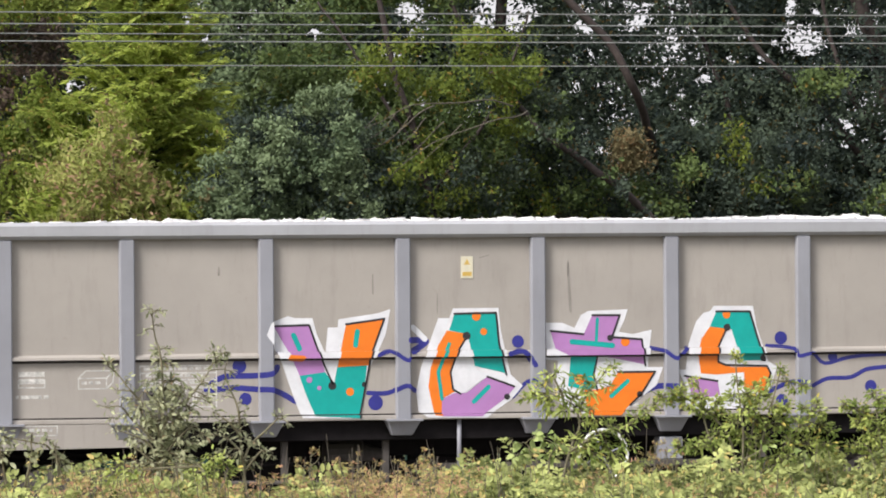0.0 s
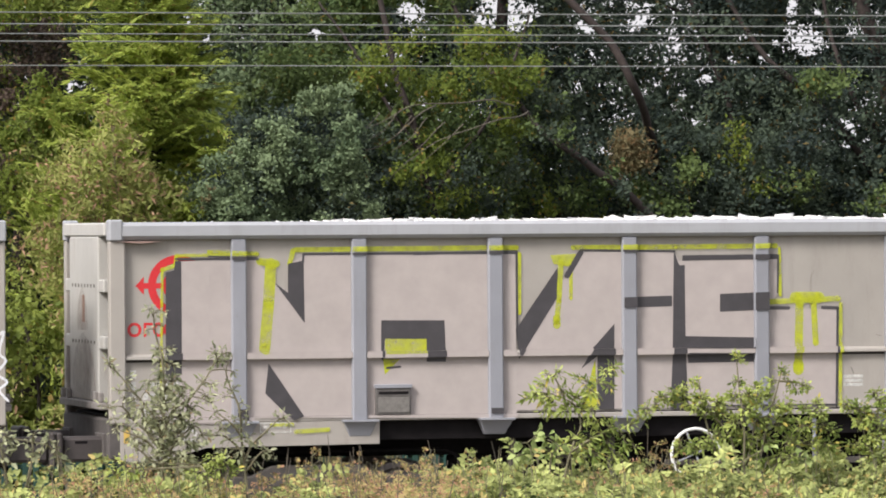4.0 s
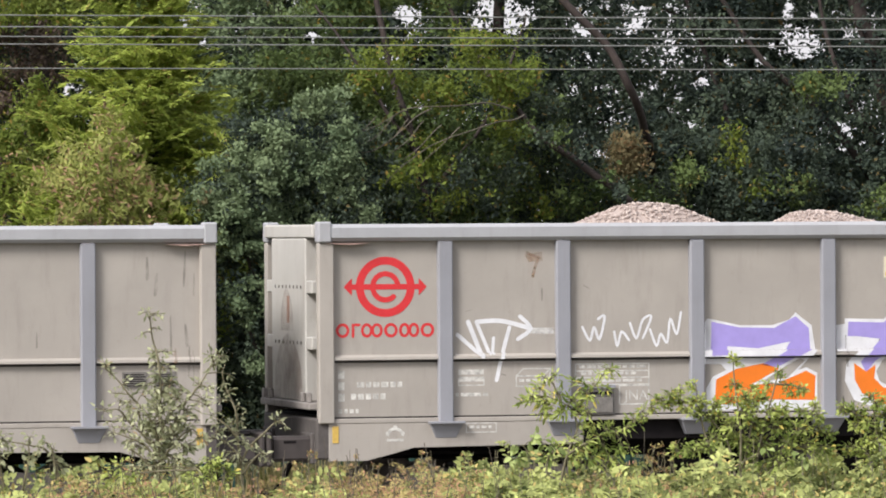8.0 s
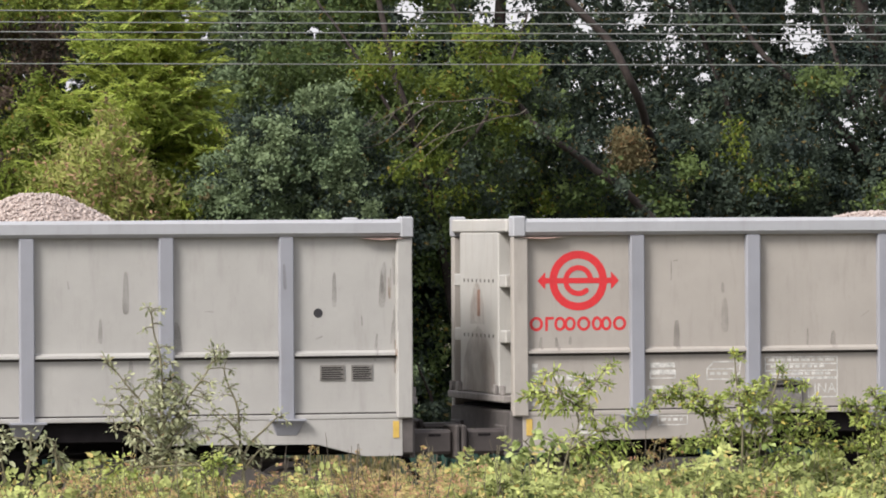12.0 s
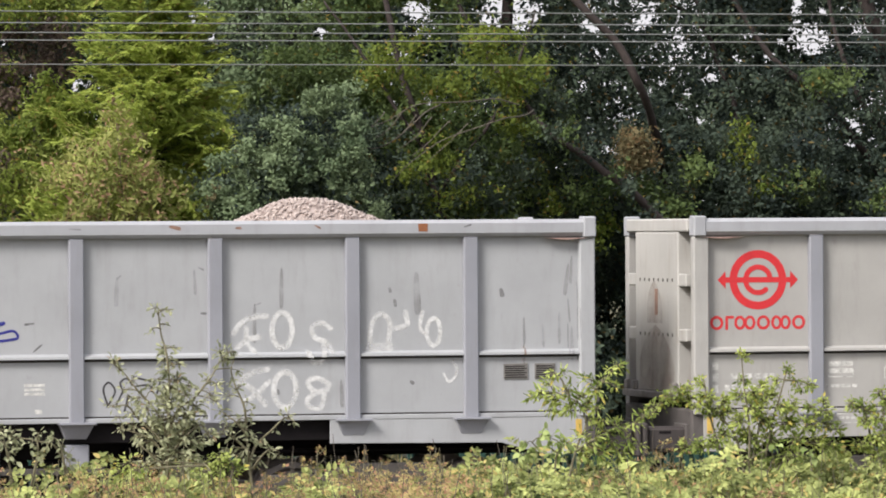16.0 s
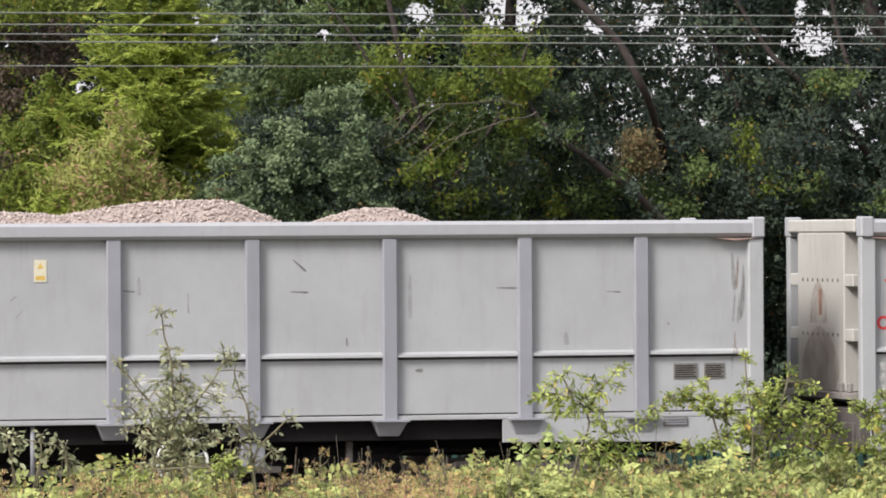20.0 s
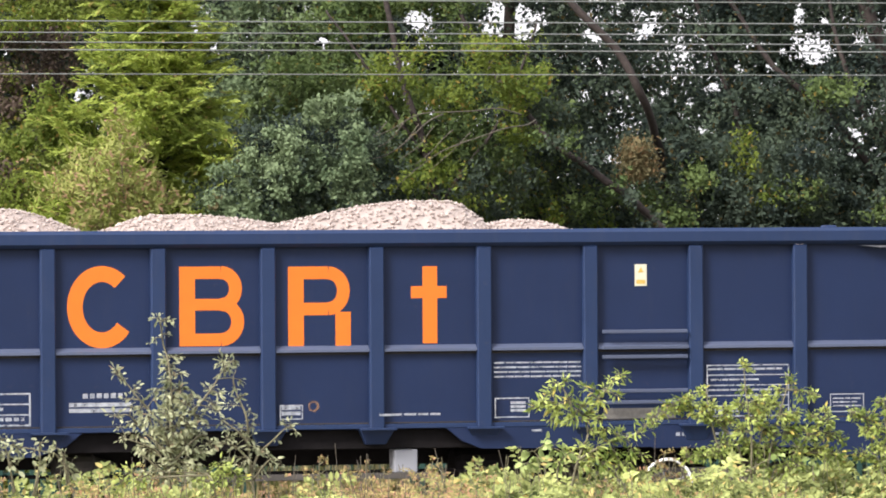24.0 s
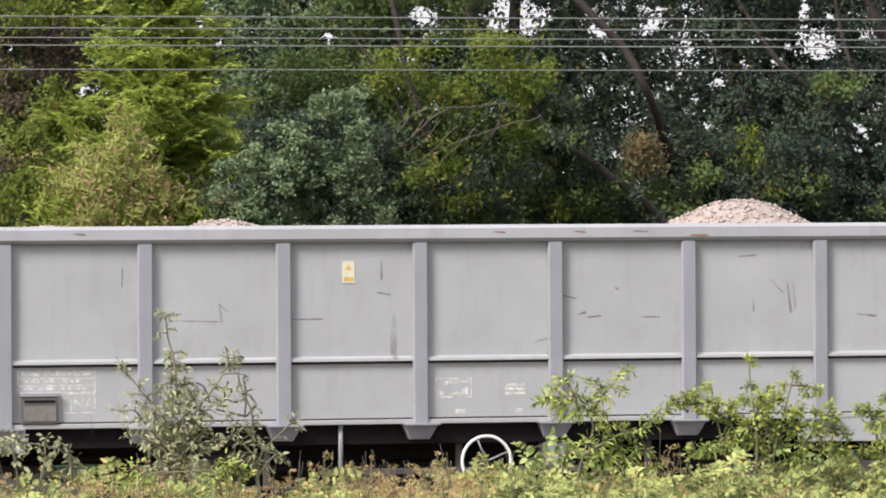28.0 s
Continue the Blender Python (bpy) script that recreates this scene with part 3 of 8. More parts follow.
    part("brake_reservoir", lathe([(-0.5, 0.05), (-0.48, 0.17), (-0.42, 0.2), (0.42, 0.2), (0.48, 0.17), (0.5, 0.05)], 8.9, -0.55, 0.92, "x", 18), UNDER, under)
    part("brake_cylinder", lathe([(-0.2, 0.14), (0.16, 0.14), (0.2, 0.1), (0.42, 0.03)], 4.7, -0.5, 0.98, "x", 16), BOGIE, under)
    part("brake_pipe", tube([(0.3, -0.75, 1.02), (3.4, -0.75, 1.02), (3.6, -0.75, 0.9), (9.2, -0.75, 0.9), (9.4, -0.75, 1.02), (LENGTH - 0.3, -0.75, 1.02)], 0.022, 6), UNDER, under)
    part("hanger_bar", box(5.5, 8.1, -1.10, -1.07, 0.84, 0.90, 0.004), BOGIE, under)
    if not blue:
        for x0, x1, z0 in ((3.55, 4.3, 0.62), (4.36, 5.35, 0.5), (5.42, 6.3, 0.56), (6.36, 7.5, 0.48), (7.56, 8.3, 0.6), (8.36, 9.3, 0.52)):
            part("brake_gear_case", box(x0, x1, -0.34, -0.1, z0, 0.96, 0.03), UNDER, under)
        for x in (4.0, 5.0, 6.9, 8.8):
            part("gear_hanger", box(x - 0.03, x + 0.03, -0.98, -0.92, 0.72, 1.14, 0.004), BOGIE, under)
        part("pull_rod", tube([(3.3, -0.92, 0.74), (6.4, -0.92, 0.70), (9.5, -0.92, 0.74)], 0.022, 6), BOGIE, under)
    part("load_valve", box(7.72, 7.95, -1.08, -0.86, 0.90, 1.12, 0.01), GREY_FRAME, under)
    for x in (2.02, LENGTH - 2.02):
        bogie(w, x)
    for x in (1.12, 2.92, LENGTH - 2.92, LENGTH - 1.12):
        wheelset(w, x)
    return w


def handwheel(w, x, z=0.90):
    """The parking brake: a white hoop on a spindle, with its hanger rod."""
    hub = part("handwheel", ring(x, -1.13, z, 0.243, 0.016), WHITE, w, "white-painted brake handwheel")
    for k in range(4):
        a = 0.4 + k * math.tau / 4
        part("spoke", tube([(x, -1.13, z), (x + 0.24 * math.cos(a), -1.13, z + 0.24 * math.sin(a))], 0.009, 6), GREY_FRAME, hub)
    part("wheel_spindle", tube([(x, -1.15, z), (x, -0.4, z)], 0.02, 8), UNDER, hub)
    y = LENGTH - x - 0.08
    part("hanger_rod", tube([(y, -1.1, SILL), (y, -1.1, 0.82)], 0.022, 8), GREY_FRAME, w)


warm_wagon = wagon(WARM_PANEL, GREY_FRAME, END_PANEL, GREY_RIBS, "box_wagon", "warm grey open box wagon with blue-grey ribs, loaded with stone", "wagons of the stone train", 1.957)
cool_wagon = wagon(COOL_PANEL, GREY_FRAME, END_PANEL, GREY_RIBS, "box_wagon", "light grey open box wagon with blue-grey ribs, loaded with stone", "wagons of the stone train", 1.957)
mid_wagon = wagon(MID_PANEL, GREY_FRAME, END_PANEL, GREY_RIBS, "box_wagon", "grey-beige open box wagon with blue-grey ribs, loaded with stone", "wagons of the stone train", 1.957)
blue_wagon = wagon(BLUE_PANEL, BLUE_FRAME, BLUE_END, BLUE_RIBS, "box_wagon", "dark blue open box wagon with large orange signs, heaped with gravel", "wagons of the stone train", 2.09, True)


# ---- paint and signs on the wagon sides ----
def depth_at(x, z, ribs, ledge_z):
    """How far out the side stands at this place."""
    if z > RAIL_LOW:
        return -1.226
    if SEAM > z > SILL:
        return SIDE + 0.028
    if z <= SILL:
        return SIDE + 0.033
    if x < 0.155 or x > LENGTH - 0.155 or any(abs(x - r) < RIB / 2 for r in ribs):
        return SIDE
    if ledge_z - 0.032 < z < ledge_z + 0.03:
        return SIDE + 0.013
    return PLATE


STROKES = ("scratch", "rust_spot", "grime_smudge", "letter_fill", "lime_stroke", "black_stroke", "faded_fill", "turquoise_mist", "white_spray", "black_tag", "bubble_fill", "dirt_streak", "grey_streak", "blue_scroll", "letter_spot", "letter_line", "turquoise_outline", "faded_outline", "painted_letter", "white_scrawl", "dark_scrawl")


PAINT_SHIFT = {}          # metres by which the sprayed pieces of a wagon are moved along it


def spray(parent, name, material, layer, polys=(), lines=(), dots=(), label=""):
    """Paint on a wagon's side; the single strokes of a piece are parts of their own."""
    by = PAINT_SHIFT.get(parent.name, 0.0)
    polys = [[(x + by, z) for x, z in p] for p in polys]
    lines = [([(x + by, z) for x, z in p], width) for p, width in lines]
    dots = [(x + by, z, r) for x, z, r in dots]
    if name in STROKES:
        pieces = [((p,), (), ()) for p in polys] + [((), (p,), ()) for p in lines] + [((), (), (p,)) for p in dots]
        for k, (a, b, c) in enumerate(pieces):
            coat(parent, name, material, layer, a, b, c, label, 0.00002 * k)
    else:
        coat(parent, name, material, layer, polys, lines, dots, label)


SOFT = ("grime_smudge", "dirt_streak", "scratch", "rust_spot", "grey_streak")
CURVED = ("turquoise_mist", "black_tag", "blue_tag", "white_spray", "turquoise_outline", "faded_outline", "blue_scroll", "white_tag", "grey_tag", "thin_spray", "bubble_line", "white_scrawl")


def bend(pts):
    """A stroke bent smoothly through its points."""
    out = []
    for i in range(len(pts) - 1):
        p0, p1, p2, p3 = (Vector(pts[max(0, min(len(pts) - 1, j))]) for j in (i - 1, i, i + 1, i + 2))
        for k in range(4):
            t = k / 4
            q = 0.5 * (2 * p1 + (p2 - p0) * t + (2 * p0 - 5 * p1 + 4 * p2 - p3) * t * t + (3 * p1 - p0 - 3 * p2 + p3) * t ** 3)
            out.append((q.x, q.y))
    return out + [tuple(pts[-1])]


def coat(parent, name, material, layer, polys=(), lines=(), dots=(), label="", first=0.0):
    """A coat of paint that follows ribs, ledge and panels: outlines, brushed lines (points, width) and dots (x, z, radius)."""
    blue = parent == blue_wagon
    ribs, ledge_z = (BLUE_RIBS, 2.09) if blue else (GREY_RIBS, 1.957)
    bm = bmesh.new()
    lift = [first]

    def face(points):
        lift[0] += 0.00001
        vs = [bm.verts.new((x, lift[0], z)) for x, z in points]
        try:
            f = bm.faces.new(vs)
        except ValueError:
            return
        f.normal_update()
        if len(vs) > 4:
            bmesh.ops.triangulate(bm, faces=[f])

    def disc(x, z, r, n=12):
        face([(x + r * math.cos(k * math.tau / n), z + r * math.sin(k * math.tau / n)) for k in range(n)])

    for p in polys:
        face(p)
    for pts, width in lines:
        h = width / 2
        pts = bend(pts) if name in CURVED and len(pts) > 2 else pts
        if name in SOFT:
            (ax, az), (bx, bz) = pts[0], pts[-1]
            n = math.hypot(bx - ax, bz - az)
            ux, uz = (bx - ax) / n, (bz - az) / n
            ring_of = [(math.cos(math.tau * k / 14), math.sin(math.tau * k / 14)) for k in range(14)]
            ring_of = [(math.copysign(abs(c) ** 0.6, c), math.copysign(abs(q) ** 0.6, q)) for c, q in ring_of]
            face([((ax + bx) / 2 + c * (n / 2 + h) * ux - q * h * (1 + 0.25 * c) * uz, (az + bz) / 2 + c * (n / 2 + h) * uz + q * h * (1 + 0.25 * c) * ux) for c, q in ring_of])
            continue
        if name == "orange_sign":                            # an even band with square ends
            sides = ([], [])
            for i, p in enumerate(pts):
                a, b = pts[max(i - 1, 0)], pts[min(i + 1, len(pts) - 1)]
                n = math.hypot(b[0] - a[0], b[1] - a[1])
                ux, uz = -(b[1] - a[1]) / n * h, (b[0] - a[0]) / n * h
                sides[0].append((p[0] + ux, p[1] + uz))
                sides[1].append((p[0] - ux, p[1] - uz))
            face(sides[0] + sides[1][::-1])
            continue
        for a, b in zip(pts, pts[1:]):
            dx, dz = b[0] - a[0], b[1] - a[1]
            n = math.hypot(dx, dz) or 1
            ux, uz = -dz / n * h, dx / n * h
            face([(a[0] + ux, a[1] + uz), (b[0] + ux, b[1] + uz), (b[0] - ux, b[1] - uz), (a[0] - ux, a[1] - uz)])
            disc(*a, h)
        disc(*pts[-1], h)
    for x, z, r in dots:
        disc(x, z, r, 16)
    xs = [v.co.x for v in bm.verts]
    zs = [v.co.z for v in bm.verts]
    cuts = [((c, 0, 0), (1, 0, 0)) for r in ribs for c in (r - RIB / 2, r + RIB / 2) if min(xs) < c < max(xs)]
    cuts += [((c, 0, 0), (1, 0, 0)) for c in (0.155, LENGTH - 0.155) if min(xs) < c < max(xs)]
    cuts += [((0, 0, c), (0, 0, 1)) for c in (ledge_z - 0.032, ledge_z + 0.03, SEAM, SILL, RAIL_LOW) if min(zs) < c < max(zs)]
    for co, no in cuts:
        bmesh.ops.bisect_plane(bm, geom=bm.verts[:] + bm.edges[:] + bm.faces[:], plane_co=co, plane_no=no, dist=1e-5)
    bm.normal_update()
    verts, faces, known = [], [], {}
    for f in bm.faces:
        c = f.calc_center_median()
        if name in ("letter_fill", "faded_fill") and any(abs(c.x - r) < RIB / 2 for r in ribs):
            continue                                         # these fills leave the ribs bare
        y = depth_at(c.x, c.z, ribs, ledge_z) - 0.0008 - 0.0010 * layer
        order = f.verts[:] if f.normal.y < 0 else f.verts[:][::-1]
        corners = []
        for v in order:
            key = (round(v.co.x, 5), round(y - v.co.y, 6), round(v.co.z, 5))
            if key not in known:
                known[key] = len(verts)
                verts.append((v.co.x, y - v.co.y, v.co.z))
            corners.append(known[key])
        if len(set(corners)) > 2:
            faces.append(list(dict.fromkeys(corners)))
    bm.free()
    me = bpy.data.meshes.new(name)
    me.from_pydata(verts, [], faces)
    me.materials.append(material)
    ob = new(name, me)
    ob.parent = parent
    if label:
        ob["label"] = label
    if name in ("data_panel", "number_mark", "white_scrawl"):
        ob["kind"] = "stuff"
    return ob


def rect(x0, x1, z0, z1):
    return [(x0, z0), (x1, z0), (x1, z1), (x0, z1)]


def frame_lines(x0, x1, z0, z1, w=0.012):
    return [([(x0, z0), (x1, z0), (x1, z1), (x0, z1), (x0, z0)], w)]


def arc(cx, cz, rx, rz, a0, a1, n=18):
    return [(cx + rx * math.cos(radians(a0 + (a1 - a0) * k / n)), cz + rz * math.sin(radians(a0 + (a1 - a0) * k / n))) for k in range(n + 1)]


def bars(x0, x1, z0, z1, rows, gaps):
    """Rows of short bars in place of small writing."""
    out = []
    step = (z1 - z0) / rows
    for r in range(rows):
        z = z1 - r * step
        x = x0
        k = r
        while x < x1 - 0.02:
            w = min(gaps[k % len(gaps)], x1 - x)
            out.append(rect(x, x + w, z - step * 0.68, z))
            x += w + 0.02
            k += 1
    return out


def thin_bars(x0, x1, z0, z1, rows, gaps):
    """The same, with lower bars and narrow breaks."""
    out = []
    for p in bars(x0, x1, z0, z1, rows, gaps):
        (a, low), (b, _), (_, high), _ = p
        out.append(rect(a - 0.005, b + 0.005, low + 0.30 * (high - low), high - 0.18 * (high - low)))
    return out


def logo(w, cx, cz, s, paint_it, name_z0, name_z1, x0, x1, layer=1):
    """A round sign with a double arrow, and a row of plain shapes below it."""
    ring_part = spray(w, "logo_ring", paint_it, layer, lines=[(arc(cx, cz, 0.252 * s, 0.252 * s, 0, 360, 40), 0.076 * s), (arc(cx, cz, 0.125 * s, 0.125 * s, 0, 310, 28), 0.05 * s)], label="red round logo")
    spray(w, "logo_arrow", paint_it, layer + 1, polys=[rect(cx - 0.36 * s, cx + 0.36 * s, cz - 0.026 * s, cz + 0.026 * s), [(cx - 0.41 * s, cz), (cx - 0.33 * s, cz - 0.085 * s), (cx - 0.33 * s, cz + 0.085 * s)],
                                                         [(cx + 0.41 * s, cz), (cx + 0.33 * s, cz + 0.085 * s), (cx + 0.33 * s, cz - 0.085 * s)]])
    shares = (0.155, 0.10, 0.225, 0.155, 0.21, 0.155)         # one, bar, two joined, one, two joined, one
    x, mid, high = x0, (name_z0 + name_z1) / 2, (name_z1 - name_z0) / 2 - 0.014
    for k, share in enumerate(shares):
        wide = share * (x1 - x0) - 0.022
        if k == 1:
            shapes = [([(x + 0.014, name_z0 + 0.012), (x + 0.014, name_z1 - 0.016), (x + wide, name_z1 - 0.016)], 0.026)]
        elif wide > 0.15:
            shapes = [(arc(x + wide * q, mid, wide * 0.25 - 0.006, high, 0, 360, 16), 0.026) for q in (0.25, 0.75)]
        else:
            shapes = [(arc(x + wide / 2, mid, wide / 2 - 0.012, high, 0, 360, 18), 0.027)]
        spray(w, "logo_bar", paint_it, layer, lines=shapes)
        x += wide + 0.022


def lettering(w, text, x, z, size, material, y=PLATE - 0.003):
    """Raised words in the built-in font, facing the near side."""
    cu = bpy.data.curves.new("word", "FONT")
    cu.body, cu.size = text, size
    tmp = new("word", cu)
    me = bpy.data.meshes.new_from_object(tmp)
    bpy.data.objects.remove(tmp)
    me.transform(Matrix.Translation((x, y, z)) @ Matrix.Rotation(radians(90), 4, "X"))
    me.materials.clear()
    me.materials.append(material)
    ob = new("code_letters", me)
    ob.parent = w
    return ob


def warning_sign(w, x, z):
    b = part("warning_sign", box(x - 0.06, x + 0.06, PLATE - 0.006, PLATE, z - 0.105, z + 0.105, 0), SIGN_PALE, w, "small yellow and white warning sign")
    spray_like = bmesh.new()
    add_box(spray_like, x - 0.045, x + 0.045, PLATE - 0.008, PLATE - 0.0065, z - 0.085, z - 0.045)
    part("sign_field", spray_like, YELLOW, b)
    part("sign_symbol", slab([(x - 0.03, z + 0.025), (x + 0.03, z + 0.025), (x, z + 0.08)], PLATE - 0.008, PLATE - 0.0065, 0), YELLOW, b)


def grey_marks(w):
    s = STENCIL
    logo(w, 0.673, 2.632, 1.0, RED, 2.145, 2.285, 0.185, 1.175)
    spray(w, "number_mark", s, 1, polys=bars(0.205, 0.30, 1.50, 1.83, 3, (0.06,)) + bars(0.389, 0.834, 1.644, 1.72, 1, (0.07, 0.05, 0.06)) + bars(0.33, 0.694, 1.526, 1.609, 1, (0.05, 0.055)) + bars(0.204, 0.443, 1.405, 1.463, 1, (0.04, 0.03)))
    spray(w, "data_panel", s, 1, polys=bars(1.395, 1.647, 1.69, 1.827, 2, (0.25,)) + bars(1.366, 1.703, 1.556, 1.604, 1, (0.03, 0.2, 0.05)), lines=frame_lines(1.395, 1.647, 1.677, 1.745))
    spray(w, "data_panel", s, 1, lines=[([(1.97, 1.66), (2.24, 1.66), (2.24, 1.76), (1.97, 1.76), (1.97, 1.66)], 0.012), ([(1.97, 1.76), (2.04, 1.83), (2.313, 1.83), (2.24, 1.76)], 0.012), ([(2.313, 1.83), (2.30, 1.72), (2.24, 1.66)], 0.012)], polys=bars(2.0, 2.2, 1.69, 1.73, 1, (0.05, 0.04)))
    spray(w, "data_panel", s, 1, lines=frame_lines(2.564, 3.303, 1.667, 1.868) + [([(2.564, 1.80), (3.303, 1.80)], 0.012), ([(2.564, 1.735), (3.303, 1.735)], 0.012)] + frame_lines(3.006, 3.302, 1.475, 1.655),
          polys=bars(2.6, 3.27, 1.815, 1.855, 1, (0.06, 0.09, 0.04)) + bars(2.62, 3.2, 1.75, 1.79, 1, (0.05, 0.035)) + bars(2.62, 3.25, 1.68, 1.72, 1, (0.12, 0.05)))
    lettering(w, "JNA", 3.058, 1.515, 0.138, s)
    spray(w, "data_panel", s, 1, lines=frame_lines(1.46, 1.757, 1.225, 1.312, 0.01), polys=bars(1.49, 1.73, 1.25, 1.29, 1, (0.05, 0.03)))
    spray(w, "wheel_symbol", s, 1, lines=[(arc(0.753, 1.20, 0.075, 0.07, 10, 170, 8), 0.03)], dots=[(0.68, 1.225, 0.02), (0.753, 1.285, 0.02), (0.826, 1.225, 0.02)], polys=[rect(0.67, 0.836, 1.148, 1.172)])
    spray(w, "data_panel", s, 1, lines=frame_lines(6.63, 6.981, 1.578, 1.756), polys=[[(6.76, 1.6), (6.95, 1.6), (6.95, 1.68)], [(6.72, 1.69), (6.95, 1.72), (6.95, 1.74), (6.72, 1.73)], rect(6.66, 6.70, 1.6, 1.64)] + bars(7.318, 7.525, 1.581, 1.704, 3, (0.2,)))
    spray(w, "data_panel", s, 1, polys=[rect(6.82, 6.92, 1.42, 1.46), rect(7.42, 7.49, 1.42, 1.46)])
    for x0, x1 in ((12.001, 12.241), (12.31, 12.516)):
        p = part("placard", box(x0, x1, PLATE - 0.012, PLATE, 1.695, 1.843, 0.002), PLACARD, w)
        for k in range(6):
            part("placard_bar", box(x0 + 0.014, x1 - 0.014 - 0.02 * (k % 2), PLATE - 0.0145, PLATE - 0.0125, 1.707 + 0.021 * k, 1.717 + 0.021 * k, 0), UNDER, p)
    c = part("paper_box", box(2.592, 2.936, SIDE + 0.01, PLATE, 1.375, 1.655, 0.006), BOX, w, "dark grimy metal waybill box")
    part("box_lid", box(2.58, 2.948, SIDE - 0.002, PLATE, 1.632, 1.668, 0.004), GREY_FRAME, c)
    part("box_slot", box(2.62, 2.91, SIDE + 0.006, SIDE + 0.0095, 1.575, 1.60, 0), UNDER, c)
    part("box_flap", box(2.61, 2.92, SIDE + 0.003, SIDE + 0.0095, 1.40, 1.545, 0.002), PLACARD, c)
    warning_sign(w, 5.773, 2.785)


def blue_marks(w):
    s = BLUE_STENCIL
    part("logo_board", box(0.165, 0.978, PLATE - 0.006, PLATE, 2.117, 2.973, 0), CREAM, w, "cream logo board")
    logo(w, 0.565, 2.682, 0.93, PINKRED, 2.15, 2.275, 0.19, 0.955, 6)
    spray(w, "number_mark", s, 1, polys=bars(0.183, 0.28, 1.869, 1.945, 1, (0.045, 0.035)) + bars(0.182, 0.28, 1.745, 1.822, 1, (0.045, 0.035)) + bars(0.38, 0.82, 1.735, 1.822, 1, (0.07, 0.06, 0.05)) + bars(0.182, 0.694, 1.629, 1.711, 1, (0.055, 0.05)) + [rect(0.05, 0.075, 1.47, 1.56)])
    lettering(w, "Ealnos", 0.181, 1.505, 0.098, s)
    spray(w, "data_panel", RUST, 1, polys=[rect(1.275, 1.54, 1.54, 1.65)])
    spray(w, "data_panel", FAINT_STENCIL, 2, polys=bars(1.275, 1.54, 1.655, 1.705, 1, (0.26,)) + bars(1.36, 1.47, 1.57, 1.62, 1, (0.04,)) + bars(1.275, 1.546, 1.45, 1.50, 1, (0.03, 0.15, 0.03)))
    spray(w, "data_panel", FAINT_STENCIL, 1, lines=[([(1.66, 1.56), (2.0, 1.56), (2.0, 1.64), (1.66, 1.64), (1.66, 1.56)], 0.012), ([(1.66, 1.64), (1.74, 1.70), (2.07, 1.70), (2.0, 1.64)], 0.012), ([(2.07, 1.70), (2.06, 1.62), (2.0, 1.56)], 0.012)], polys=bars(1.68, 1.97, 1.585, 1.62, 1, (0.06, 0.05)))
    spray(w, "data_panel", FAINT_STENCIL, 1, lines=frame_lines(1.506, 1.804, 1.205, 1.295, 0.012), polys=bars(1.53, 1.78, 1.23, 1.27, 1, (0.05, 0.04)))
    spray(w, "wheel_symbol", s, 1, lines=[(arc(0.675, 1.225, 0.08, 0.07, 10, 170, 8), 0.03)], dots=[(0.60, 1.25, 0.02), (0.675, 1.31, 0.02), (0.75, 1.25, 0.02)], polys=[rect(0.59, 0.76, 1.165, 1.19)])
    c = part("paper_box", box(2.309, 2.638, SIDE + 0.01, PLATE, 1.389, 1.66, 0.006), PLACARD, w, "grey metal waybill box")
    part("box_lid", box(2.298, 2.65, SIDE - 0.002, PLATE, 1.655, 1.678, 0.004), GREY_FRAME, c)
    part("paper", box(2.33, 2.62, SIDE + 0.0045, SIDE + 0.0095, 1.41, 1.63, 0), GREY_FRAME, c)
    spray(w, "data_panel", FAINT_STENCIL, 1, lines=frame_lines(3.376, 4.104, 1.406, 1.703, 0.016) + [([(3.376, 1.605), (4.104, 1.605)], 0.014), ([(3.376, 1.505), (4.104, 1.505)], 0.014)], polys=bars(3.43, 3.85, 1.53, 1.575, 1, (0.1, 0.03)) + bars(3.42, 4.05, 1.43, 1.48, 1, (0.06, 0.05)))
    lettering(w, "JNA", 3.44, 1.625, 0.085, s)
    spray(w, "data_panel", FAINT_STENCIL, 1, polys=bars(4.61, 5.003, 1.63, 1.698, 1, (0.05, 0.045)) + bars(4.48, 5.087, 1.50, 1.61, 2, (0.6,)))
    # the four large orange signs, as plain shapes
    o = ORANGE
    spray(w, "orange_sign", o, 1, lines=[(arc(4.80, 2.515, 0.26, 0.315, 48, 322, 32), 0.15)], label="large orange open ring sign")
    spray(w, "orange_sign", o, 1, polys=[rect(5.548, 5.70, 2.135, 2.893), rect(5.70, 5.95, 2.775, 2.893), rect(5.70, 5.95, 2.135, 2.255), rect(5.70, 5.95, 2.475, 2.585)],
          lines=[(arc(5.95, 2.68, 0.145, 0.155, -90, 90, 12), 0.125), (arc(5.95, 2.365, 0.165, 0.17, -90, 90, 12), 0.125)], label="large orange sign with two openings")
    spray(w, "orange_sign", o, 1, polys=[rect(6.607, 6.76, 2.125, 2.886), rect(6.76, 7.00, 2.765, 2.886), rect(6.76, 7.00, 2.42, 2.54), rect(7.07, 7.22, 2.125, 2.45)],
          lines=[(arc(7.0, 2.653, 0.15, 0.172, -90, 90, 12), 0.125)], label="large orange sign with one opening")
    spray(w, "orange_sign", o, 1, polys=[rect(7.93, 8.075, 2.14, 2.88), rect(7.815, 8.169, 2.575, 2.69)], label="large orange upright sign with a crossbar")
    spray(w, "data_panel", FAINT_STENCIL, 1, polys=bars(6.522, 6.727, 1.45, 1.554, 2, (0.2,)) + bars(7.48, 8.10, 1.44, 1.47, 1, (0.12, 0.1)), lines=frame_lines(6.51, 6.74, 1.43, 1.56, 0.01))
